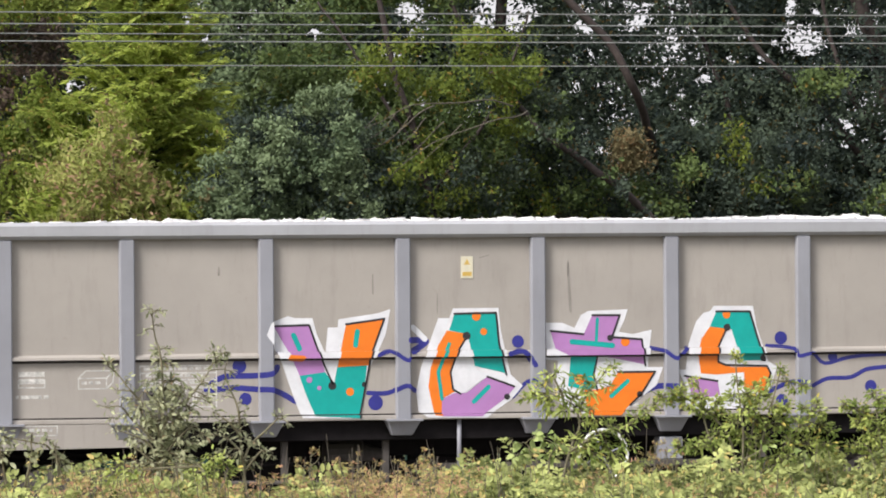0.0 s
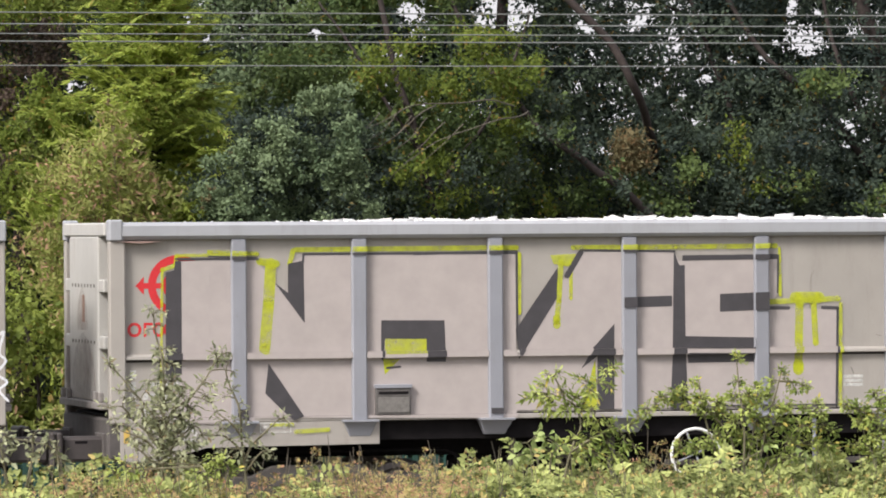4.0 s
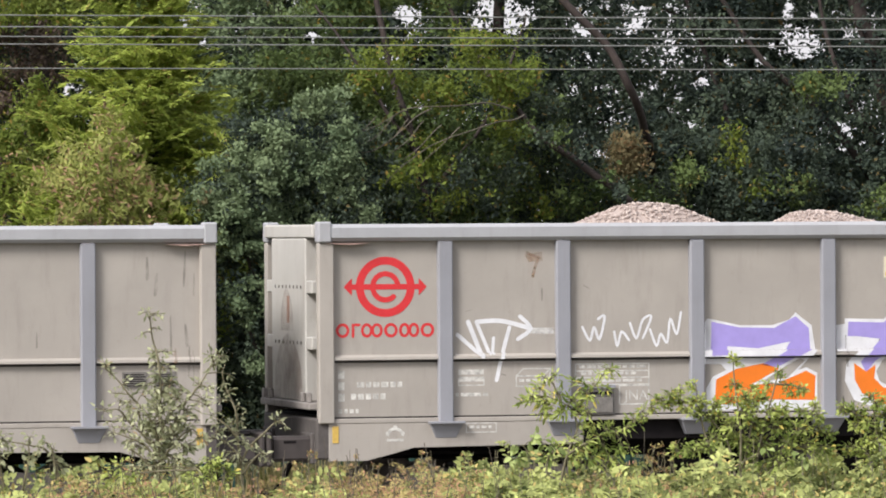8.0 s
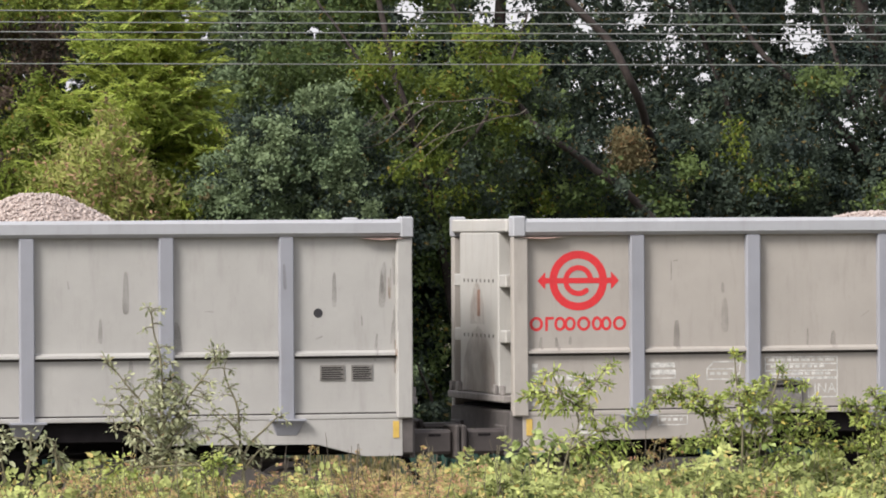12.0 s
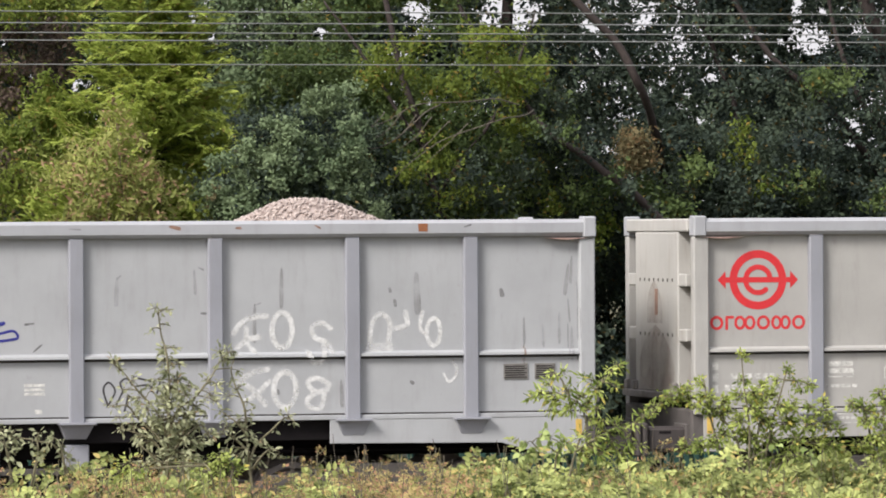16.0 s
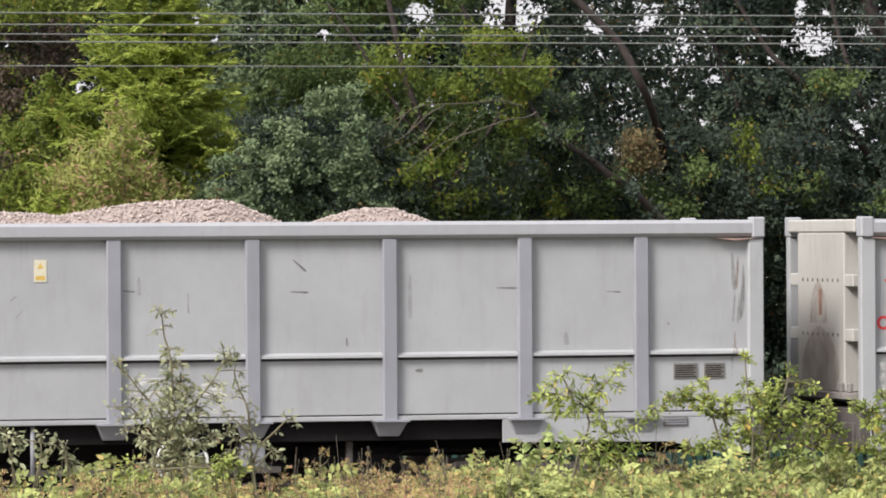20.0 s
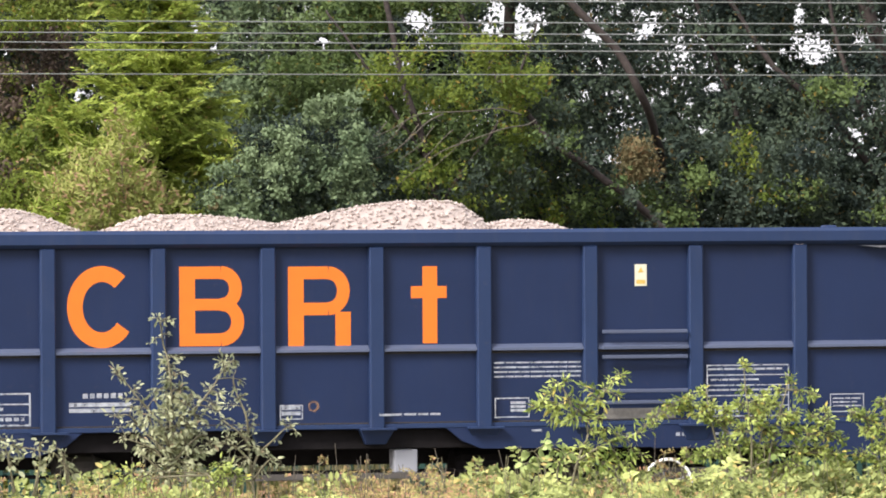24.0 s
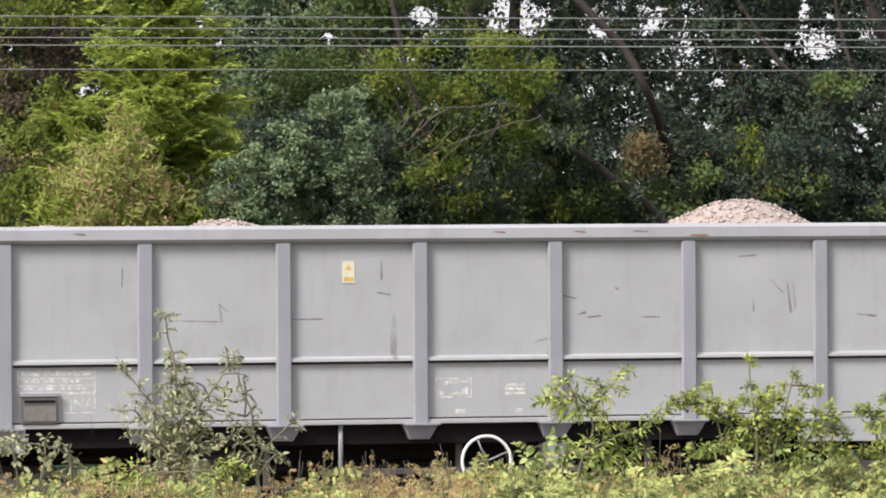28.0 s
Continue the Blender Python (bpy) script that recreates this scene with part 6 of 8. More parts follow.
spray(train[5], "white_spray", SPRAY_DUST, 1, lines=[([(9.333, 2.154), (9.421, 2.261), (9.532, 2.313), (9.664, 2.323)], 0.055), ([(9.376, 2.024), (9.475, 2.099), (9.586, 2.124)], 0.055), ([(9.465, 2.206), (9.475, 2.066), (9.541, 1.99)], 0.05), ([(9.917, 2.186), (9.903, 2.102), (9.867, 2.041), (9.817, 2.019), (9.767, 2.042), (9.731, 2.104), (9.718, 2.188), (9.732, 2.271), (9.769, 2.332), (9.819, 2.354), (9.868, 2.331), (9.905, 2.269), (9.917, 2.186)], 0.055), ([(10.294, 2.198), (10.206, 2.253), (10.111, 2.211), (10.138, 2.113), (10.249, 2.069), (10.293, 1.982)], 0.05), ([(10.227, 2.037), (10.203, 1.885), (10.115, 1.886), (10.065, 1.973)], 0.05), ([(9.396, 1.701), (9.506, 1.775), (9.672, 1.816)], 0.055), ([(9.418, 1.701), (9.538, 1.613), (9.648, 1.482)], 0.055), ([(9.682, 1.697), (9.549, 1.57), (9.428, 1.507)], 0.05), ([(9.953, 1.618), (9.937, 1.535), (9.896, 1.474), (9.841, 1.453), (9.786, 1.476), (9.746, 1.538), (9.732, 1.621), (9.747, 1.705), (9.788, 1.765), (9.843, 1.787), (9.898, 1.764), (9.938, 1.702), (9.953, 1.618)], 0.055), ([(10.28, 1.658), (10.169, 1.724), (10.064, 1.693), (10.135, 1.594), (10.257, 1.615)], 0.05), ([(10.224, 1.572), (10.201, 1.453), (10.09, 1.444), (10.057, 1.52), (10.124, 1.573)], 0.05), ([(10.677, 2.064), (10.695, 2.237), (10.784, 2.334), (10.873, 2.257), (10.861, 2.073)], 0.05), ([(10.671, 2.015), (10.872, 2.019)], 0.083), ([(10.917, 2.192), (11.018, 2.212)], 0.055), ([(11.03, 2.353), (11.052, 2.234)], 0.05), ([(11.198, 2.352), (11.174, 2.2), (11.23, 2.134)], 0.039), ([(11.376, 2.154), (11.366, 2.089), (11.341, 2.042), (11.308, 2.025), (11.274, 2.043), (11.25, 2.091), (11.241, 2.156), (11.251, 2.221), (11.276, 2.268), (11.309, 2.285), (11.343, 2.268), (11.367, 2.22), (11.376, 2.154)], 0.044), ([(11.497, 1.87), (11.542, 1.772), (11.462, 1.675), (11.407, 1.752)], 0.028)])
spray(train[5], "scratch", SCRAPE_DARK, 1, lines=[([(7.413, 2.008), (7.489, 2.072)], 0.017), ([(11.595, 3.164), (11.657, 3.185)], 0.017), ([(9.007, 2.791), (9.051, 2.77)], 0.017), ([(9.032, 2.356), (9.07, 2.355)], 0.022), ([(10.875, 2.572), (10.88, 2.55)], 0.028), ([(10.925, 2.463), (10.93, 2.419)], 0.033), ([(11.082, 1.68), (11.098, 1.669)], 0.033), ([(9.77, 1.61), (9.775, 1.588)], 0.033), ([(11.98, 2.551), (11.991, 2.508)], 0.044), ([(7.415, 2.275), (7.334, 2.265)], 0.022)])
spray(train[5], "grime_smudge", GRIME, 1, lines=[([(12.654, 2.786), (12.618, 2.513)], 0.039), ([(12.688, 2.868), (12.675, 2.622)], 0.028), ([(10.391, 1.689), (10.401, 1.461)], 0.039), ([(8.963, 2.759), (8.973, 2.544)], 0.028)])
spray(train[5], "rust_spot", RUST, 1, polys=[[(11.136, 3.199), (11.231, 3.198), (11.23, 3.122), (11.141, 3.123)]])
spray(train[5], "rust_spot", END_STRIPE, 1, lines=[([(8.719, 3.18), (8.801, 3.163)], 0.033), ([(9.355, 3.166), (9.394, 3.165)], 0.022), ([(10.128, 3.183), (10.172, 3.161)], 0.017)])


# scrapes, stains and knocks on the sides
spray(train[4], "grime_smudge", GRIME, 1, lines=[([(10.119, 2.726), (10.117, 2.372)], 0.061), ([(9.872, 2.289), (9.87, 2.086)], 0.039), ([(10.602, 2.228), (10.623, 1.959)], 0.083), ([(12.149, 2.71), (12.147, 2.418)], 0.044), ([(10.163, 1.9), (10.162, 1.632)], 0.05), ([(11.64, 2.8), (11.65, 2.584)], 0.033), ([(12.64, 2.793), (12.615, 2.414)], 0.066)])
spray(train[4], "scratch", SCRAPE, 1, lines=[([(9.559, 2.655), (9.57, 2.591)], 0.017), ([(11.968, 2.095), (12.023, 2.116)], 0.017), ([(12.414, 2.307), (12.419, 2.226)], 0.017)])
spray(train[3], "grime_smudge", GRIME, 1, lines=[([(2.155, 2.416), (2.154, 2.151)], 0.072), ([(1.666, 2.211), (1.664, 1.991)], 0.061), ([(3.264, 2.096), (3.264, 1.974)], 0.055), ([(2.133, 2.592), (2.138, 2.515)], 0.033), ([(0.45, 2.07), (0.461, 1.972)], 0.033), ([(0.298, 2.072), (0.291, 1.984)], 0.033), ([(0.592, 2.08), (0.586, 2.025)], 0.028)])
spray(train[6], "scratch", SCRAPE_DARK, 1, lines=[([(8.225, 2.87), (8.341, 2.766)], 0.022), ([(10.232, 2.589), (10.429, 2.587)], 0.017), ([(11.33, 2.547), (11.467, 2.54)], 0.017), ([(8.741, 2.114), (8.746, 2.055)], 0.022), ([(9.43, 1.803), (9.475, 1.803)], 0.033), ([(6.556, 2.592), (6.675, 2.58)], 0.017), ([(11.944, 2.234), (11.956, 2.223)], 0.017), ([(8.196, 2.568), (8.361, 2.561)], 0.017)])
spray(train[6], "grime_smudge", GRIME, 1, lines=[([(9.369, 2.715), (9.367, 2.314)], 0.039), ([(10.919, 2.135), (10.924, 2.058)], 0.05), ([(6.72, 2.703), (6.724, 2.564)], 0.039), ([(12.602, 2.9), (12.623, 2.569)], 0.039), ([(12.717, 2.789), (12.702, 2.293)], 0.033)])


def wear(k, seed, count, tone):
    gen = random.Random(seed)
    ribs = GREY_RIBS
    for _ in range(int(1.25 * count)):
        bay = gen.randrange(1, 9)
        x = gen.uniform(ribs[bay - 1] + 0.15, ribs[bay] - 0.15)
        z = gen.uniform(2.05, 2.95) if gen.random() < 0.75 else gen.uniform(1.45, 1.8)
        if gen.random() < 0.35:
            h = gen.uniform(0.15, 0.5)
            spray(train[k], "grime_smudge", GRIME, 1, lines=[([(x, z), (x + gen.uniform(-0.02, 0.03), z - h)], gen.uniform(0.018, 0.045))])
        if gen.random() < 0.5:
            h = gen.uniform(0.06, 0.22)
            spray(train[k], "dirt_streak", SCRAPE, 1, lines=[([(x, z), (x + 0.006, z - h * 0.5), (x, z - h)], gen.uniform(0.008, 0.022))])
        else:
            a = gen.uniform(-1.2, 1.2)
            n = gen.uniform(0.03, 0.11)
            spray(train[k], "scratch", tone, 1, lines=[([(x, z), (x + n * math.cos(a), z + n * math.sin(a))], gen.uniform(0.005, 0.014))])


for k, seed, count, tone in ((0, 3, 9, SCRAPE), (1, 5, 8, SCRAPE), (2, 7, 12, SCRAPE), (3, 9, 9, SCRAPE), (4, 12, 4, SCRAPE), (5, 15, 3, SCRAPE), (6, 18, 4, SCRAPE), (8, 21, 4, SCRAPE)):
    wear(k, seed, count, tone)
spray(train[2], "rust_stain", RUST_RUN, 1, lines=[([(2.08, 2.95), (2.2, 2.90), (2.16, 2.80), (2.14, 2.72)], 0.03)], polys=[[(2.06, 2.93), (2.23, 2.96), (2.24, 2.87), (2.1, 2.86)]])
spray(train[3], "dirt_streak", SCRAPE, 1, lines=[([(9.68, 2.6), (9.66, 2.35)], 0.05), ([(9.6, 2.4), (9.59, 2.1)], 0.07), ([(4.2, 2.75), (4.4, 2.74)], 0.02), ([(5.9, 2.72), (5.9, 2.5)], 0.05)])
for k, xs in ((5, (6.1, 6.3, 7.75)), (8, (7.2, 8.0, 3.1))):
    for x in xs:
        spray(train[k], "rust_spot", END_STRIPE if (x * 10) % 2 < 1.2 else SCRAPE, 1, lines=[([(x, 3.165), (x + 0.06, 3.15), (x + 0.10, 3.158)], 0.016 if x < 10 else 0.03)])

# a small slatted plate on the skirt of two wagons
for w in (train[2], train[6], train[8]):
    v = part("vent", box(11.884, 12.129, SIDE + 0.022, SIDE + 0.034, 1.235, 1.325, 0.002), PLACARD, w)
    for k in range(3):
        part("vent_slat", box(11.895, 12.118, SIDE + 0.012, SIDE + 0.0215, 1.25 + 0.025 * k, 1.262 + 0.025 * k, 0), GREY_FRAME, v)

# rust and grime that gather in the last bay, beside the corner post
gen = random.Random(77)
for k in (1, 3, 4, 5, 6, 8):
    for _ in range(9):
        x, z, h = gen.uniform(12.2, 12.74) if gen.random() < 0.4 else gen.uniform(12.6, 12.75), gen.uniform(1.98, 3.0), gen.uniform(0.03, 0.2)
        spray(train[k], "grime_smudge", RUST_RUN if gen.random() < 0.15 else GRIME, 1, lines=[([(x, z), (x + gen.uniform(-0.02, 0.02), z - h - 0.15)], gen.uniform(0.012, 0.032))])


# ---- ground, track, wires, fence ----
def ground_height(y):
    rows = ((-4000, 1.45), (-60, 1.45), (-40, 1.42), (-24, 1.22), (-19, 0.9), (-8, 0.05), (-4, -0.3), (4, -0.3), (6, 0.0), (4000, 0.0))
    for (a, za), (b, zb) in zip(rows, rows[1:]):
        if y <= b:
            k = (y - a) / (b - a)
            return za + (zb - za) * k * k * (3 - 2 * k)
    return 0.0


def build_ground():
    xs = [-4000, -1000, -200, -60, -30] + [-20 + 1.0 * i for i in range(61)] + [60, 100, 250, 1000, 4000]
    ys = [-4000, -1000, -200, -80] + [-60 + 1.0 * i for i in range(96)] + [50, 100, 300, 1000, 4000]
    bm = bmesh.new()
    grid = [[bm.verts.new((x, y, ground_height(y) + (0.07 * noise.noise((x * 0.4, y * 0.4, 0)) if abs(x) < 100 and abs(y) < 100 else 0))) for y in ys] for x in xs]
    for i in range(len(xs) - 1):
        for j in range(len(ys) - 1):
            bm.faces.new((grid[i][j], grid[i + 1][j], grid[i + 1][j + 1], grid[i][j + 1])).smooth = True
    me = bpy.data.meshes.new("ground")
    bm.to_mesh(me)
    bm.free()
    me.materials.append(EARTH)
    tagged(new("ground", me), "weedy brown earth bank beside the railway", "ground", kind="structure")


build_ground()


def rail_line():
    bm = bmesh.new()
    a = [bm.verts.new((-160, y, z)) for y, z in ((-2.8, -0.5), (-1.8, -0.15), (1.8, -0.15), (2.8, -0.5))]
    b = [bm.verts.new((160, v.co.y, v.co.z)) for v in a]
    for i in range(3):
        bm.faces.new((a[i], b[i], b[i + 1], a[i + 1]))
    me = bpy.data.meshes.new("track_bed")
    bm.to_mesh(me)
    bm.free()
    me.materials.append(BALLAST)
    tagged(new("track_bed", me), "grey ballast bed under the track", "track bed", kind="structure")
    track = thing("railway_track", "rusty steel rails on concrete sleepers in ballast", "track", kind="structure")
    prof = [(-0.07, -0.15), (0.07, -0.15), (0.07, -0.135), (0.012, -0.115), (0.012, -0.045), (0.036, -0.035), (0.036, 0), (-0.036, 0), (-0.036, -0.035), (-0.012, -0.045), (-0.012, -0.115), (-0.07, -0.135)]
    for y in (-0.752, 0.752):
        bm = bmesh.new()
        a = [bm.verts.new((-160, y + p, q)) for p, q in prof]
        b = [bm.verts.new((160, y + p, q)) for p, q in prof]
        n = len(prof)
        for i in range(n):
            bm.faces.new((a[i], b[i], b[(i + 1) % n], a[(i + 1) % n]))
        bmesh.ops.recalc_face_normals(bm, faces=bm.faces[:])
        part("rail", bm, RAIL_STEEL, track)
    first = part("sleeper", box(0, 0.26, -1.25, 1.25, -0.34, -0.152, 0.02), CONCRETE, track)
    first.location = (-20, 0, 0)
    for k in range(1, 90):
        again(first, "sleeper", 0.65 * k)


rail_line()


def wires():
    """Contact and catenary wires of the electrified line, almost level."""
    for y, z, r, label in ((0.0, 4.757, 0.0058, "thin grey contact wire over the track"), (0.0, 4.99, 0.0068, "thin grey catenary wire over the contact wire"),
                           (3.4, 5.188, 0.0068, "thin grey contact wire over the farther track"), (3.4, 5.288, 0.0072, "thin grey catenary wire over the farther track"),
                           (-1.9, 5.192, 0.0068, "thin grey feeder wire beside the track"), (-1.9, 5.396, 0.0068, "thin grey upper wire beside the track")):
        path = [(x, y, z + 0.00002 * (x - 14) ** 2) for x in range(-160, 201, 10)]
        bm = tube(path, r, 6)
        me = bpy.data.meshes.new("overhead_wire")
        bm.to_mesh(me)
        bm.free()
        me.materials.append(WIRE)
        tagged(new("overhead_wire", me), label, "wire", "overhead wires", "structure")


wires()


def fence():
    f = thing("palisade_fence", "dull green steel palisade fence behind the railway", "fence", kind="structure")
    y = 6.6
    for z in (0.2, 0.6):
        part("fence_rail", box(5, 27, y + 0.03, y + 0.07, z - 0.03, z + 0.03, 0.004), FENCE_GREEN, f)
    bm = slab([(-0.029, 0.05), (-0.029, 0.72), (-0.015, 0.79), (0, 0.75), (0.015, 0.79), (0.029, 0.72), (0.029, 0.05)], y - 0.006, y + 0.022, 0.003)
    pale = part("pale", bm, FENCE_GREEN, f)
    pale.location = (5, 0, 0)
    for k in range(1, 187):
        again(pale, "pale", 0.118 * k)
    for x in (6.3, 9.05, 11.8, 14.62, 17.3, 20.05, 22.8, 25.5):
        part("post", box(x - 0.05, x + 0.05, y + 0.07, y + 0.17, -0.1, 0.76, 0.01), CONCRETE if abs(x - 14.62) < 0.1 else FENCE_GREEN, f)


fence()


# ---- plants ----
rng = np.random.default_rng(7)


def unit(v):
    return v / np.maximum(np.linalg.norm(v, axis=1, keepdims=True), 1e-6)


def leaf_mesh(name, centres, axes, normals, sizes, slim, material, parent, label="", ovate=False, kind=""):
    """Many leaves as one mesh: each is a folded blade with a base, a tip and two flanks."""
    n = len(centres)
    a = unit(axes)
    side = unit(np.cross(a, normals))
    up = np.cross(side, a)
    s = sizes[:, None]
    w = s * (slim if np.ndim(slim) == 0 else slim[:, None])
    base, tip = centres - a * s * 0.5, centres + a * s * 0.5 - up * s * 0.06
    if ovate:
        l1, l2 = centres - a * s * 0.22 + side * w * 0.5 + up * w * 0.18, centres + a * s * 0.15 + side * w * 0.42 + up * w * 0.15
        r1, r2 = centres - a * s * 0.22 - side * w * 0.5 + up * w * 0.18, centres + a * s * 0.15 - side * w * 0.42 + up * w * 0.15
        verts = np.stack((base, l1, l2, tip, r2, r1), 1).reshape(-1, 3)
        faces = np.array(((0, 1, 2, 3), (0, 3, 4, 5)))
        per = 6
    else:
        left, right = centres + side * w * 0.5 + up * w * 0.15, centres - side * w * 0.5 + up * w * 0.15
        verts = np.stack((base, left, tip, right), 1).reshape(-1, 3)
        faces = np.array(((0, 1, 2), (0, 2, 3)))
        per = 4
    index = (faces[None] + (np.arange(n) * per)[:, None, None]).reshape(-1).astype(np.int32)
    corners = faces.shape[1]
    me = bpy.data.meshes.new(name)
    me.vertices.add(len(verts))
    me.vertices.foreach_set("co", verts.astype(np.float32).ravel())
    me.loops.add(len(index))
    me.loops.foreach_set("vertex_index", index)
    me.polygons.add(len(index) // corners)
    me.polygons.foreach_set("loop_start", np.arange(0, len(index), corners, dtype=np.int32))
    me.update(calc_edges=True)
    me.validate()
    me.materials.append(material)
    ob = new(name, me)
    ob.parent = parent
    if label:
        ob["label"] = label
    if kind:
        ob["kind"] = kind
    return ob


def clumps(blobs, per_twig=14, twig=0.22, hollow=0.45, gaps=()):
    """Points for leaves: blobs are (x, y, z, rx, ry, rz, leaves); tufts fill each blob, thicker towards its skin, twigs fill the tufts and carry the leaves.
    gaps (x, z, rx, rz) are holes that run slanting through the crown. Gives the points, the way out from the blob and the way of each twig."""
    pts, outs, ways = [], [], []
    for x, y, z, rx, ry, rz, count in blobs:
        m = max(1, int(count / per_twig))
        size = np.array((rx, ry, rz))
        n = max(3, int(m / 9))
        d = unit(rng.normal(size=(n, 3)))
        r = hollow + (1 - hollow) * rng.random((n, 1)) ** 0.6
        tuft = d * r * size
        pick = rng.integers(0, n, m)
        spread = min(0.26, 0.30 * float(size.mean()))
        tw = tuft[pick] + rng.normal(size=(m, 3)) * spread * np.array((1.0, 1.0, 0.6)) + np.array((x, y, z))
        out = unit(d[pick] + 0.4 * rng.normal(size=(m, 3)))
        way = unit(out + 0.8 * rng.normal(size=(m, 3)) + np.array((0, 0, 0.15)))
        k = rng.random((m, per_twig, 1)) - 0.5
        p = tw[:, None] + way[:, None] * k * twig + rng.normal(size=(m, per_twig, 3)) * twig * 0.22
        pts.append(p.reshape(-1, 3))
        outs.append(np.repeat(out, per_twig, 0))
        ways.append(np.repeat(way, per_twig, 0))
    pts, outs, ways = np.concatenate(pts), np.concatenate(outs), np.concatenate(ways)
    keep = np.ones(len(pts), bool)
    slant = 1 - 0.0154 * (pts[:, 1] - 12)
    for gx, gz, gr, gh in gaps:
        q = ((pts[:, 0] * slant - gx) / gr) ** 2 + ((3.13 + (pts[:, 2] - 3.13) * slant - gz) / gh) ** 2
        q *= 1 + 0.5 * np.sin(9 * pts[:, 0] + 4 * pts[:, 2]) * np.sin(11 * pts[:, 2])
        keep &= (q > 1.4) | (rng.random(len(pts)) < 0.04 + 0.15 * np.clip(q, 0, 1.4))
    return pts[keep], outs[keep], ways[keep]


def crown(name, blobs, size, slim, material, parent, label="", droop=0.3, twig=0.22, ovate=False, hollow=0.45, spread=1.0, per_twig=14, gaps=(), form=0.7):
    p, out, way = clumps(blobs, per_twig, twig, hollow, gaps)
    n = len(p)
    axes = way * 0.6 + rng.normal(size=(n, 3)) * 0.7 * spread + np.array((0, 0, -droop))
    normals = out * form + rng.normal(size=(n, 3)) * 0.55 * spread + np.array((0, -0.2, 0.75))
    sizes = size * (0.6 + 0.8 * rng.random(n))
    return leaf_mesh(name, p, axes, normals, sizes, slim, material, parent, label, ovate)


def limb(name, path, r0, r1, material, parent, sides=8, wobble=0.03):
    """A tapered limb along a bent path."""
    pts = [Vector(p) for p in path]
    fine = []
    for i in range(len(pts) - 1):
        p0, p1, p2, p3 = pts[max(i - 1, 0)], pts[i], pts[i + 1], pts[min(i + 2, len(pts) - 1)]
        for k in range(6):
            t = k / 6
            q = 0.5 * (2 * p1 + (p2 - p0) * t + (2 * p0 - 5 * p1 + 4 * p2 - p3) * t * t + (3 * p1 - p0 - 3 * p2 + p3) * t ** 3)
            fine.append(q + Vector(noise.noise_vector(q * 2.1)) * wobble)
    fine.append(pts[-1])
    m = len(fine) - 1
    bm = bmesh.new()
    add_tube(bm, fine, [r0 + (r1 - r0) * i / m for i in range(m + 1)], sides)
    return part(name, bm, material, parent)


def twigs_to(parent, root, blobs, radius, material, name="limb"):
    for b in blobs:
        mid = Vector(root).lerp(Vector(b[:3]), 0.5) + Vector((0.1, 0, 0.15))
        limb(name, [root, mid, b[:3]], radius, radius * 0.25, material, parent, 6)


# the tall dark tree that leans over the line, with bare brown limbs
GAPS = [(17.22, 5.77, 0.36, 0.20), (18.26, 5.58, 0.10, 0.06), (18.92, 5.71, 0.11, 0.13), (20.05, 5.25, 0.08, 0.09), (20.46, 5.19, 0.11, 0.07), (19.75, 4.97, 0.08, 0.06), (19.62, 4.45, 0.14, 0.06), (21.00, 5.45, 0.26, 0.19), (20.84, 5.83, 0.08, 0.11), (21.96, 5.56, 0.04, 0.10), (21.69, 4.63, 0.07, 0.06), (21.61, 4.41, 0.08, 0.06), (21.73, 4.11, 0.06, 0.05), (13.33, 5.66, 0.06, 0.08), (13.58, 5.42, 0.06, 0.05), (16.03, 5.79, 0.15, 0.10), (11.91, 4.83, 0.04, 0.08), (11.68, 5.08, 0.04, 0.07)]
for x0, x1, z0, z1, count in ((18.70, 19.40, 5.32, 5.93, 11), (19.26, 19.69, 4.43, 5.04, 5), (19.90, 20.95, 5.04, 5.52, 6), (21.09, 21.99, 5.52, 5.93, 4), (21.45, 21.94, 3.88, 4.91, 4), (18.00, 19.19, 4.43, 4.98, 7), (10.96, 12.22, 4.77, 5.38, 4), (14.48, 16.31, 5.11, 5.93, 8)):
    GAPS += [(x0 + (x1 - x0) * rng.random(), z0 + (z1 - z0) * rng.random(), 0.022 + 0.034 * rng.random(), 0.022 + 0.034 * rng.random()) for _ in range(int(count * 2.2))]


def back_row():
    """Tall trees farther back, whose crowns close the view but for a few holes."""
    for x, r in ((9.6, 1.7), (12.6, 1.7), (15.6, 1.6), (18.6, 1.7), (21.6, 1.7), (24.6, 1.7)):
        t = thing("tree", "tall shaded green tree in the row behind", "tree", "trees behind the railway")
        limb("trunk", [(x, 16.8, -0.1), (x + 0.15, 16.8, 2.5), (x - 0.1, 16.8, 5.0), (x + 0.1, 16.8, 8.5)], 0.16, 0.05, BARK, t)
        for k in range(5):
            side = -1 if k % 2 else 1
            limb("limb", [(x, 16.8, 2.6 + 0.9 * k), (x + side * 0.6, 16.7, 3.2 + 0.9 * k), (x + side * 1.2, 16.7, 3.5 + 0.9 * k)], 0.04, 0.012, BARK, t, 6)
        blobs = [(x + r * 0.75 * rng.normal() * 0.7, 16.8 + 0.3 * rng.normal(), 2.0 + 0.55 * k, 0.95, 0.5, 0.55, 3400 if k < 8 else 1800) for k in range(13)]
        blobs += [(x - r * 0.5, 16.8, 5.4, 0.9, 0.5, 0.7, 3000), (x + r * 0.5, 16.8, 5.2, 0.9, 0.5, 0.7, 3000), (x, 16.8, 4.3, 1.4, 0.5, 0.8, 4000), (x, 16.9, 6.2, 1.4, 0.5, 0.5, 3400)]
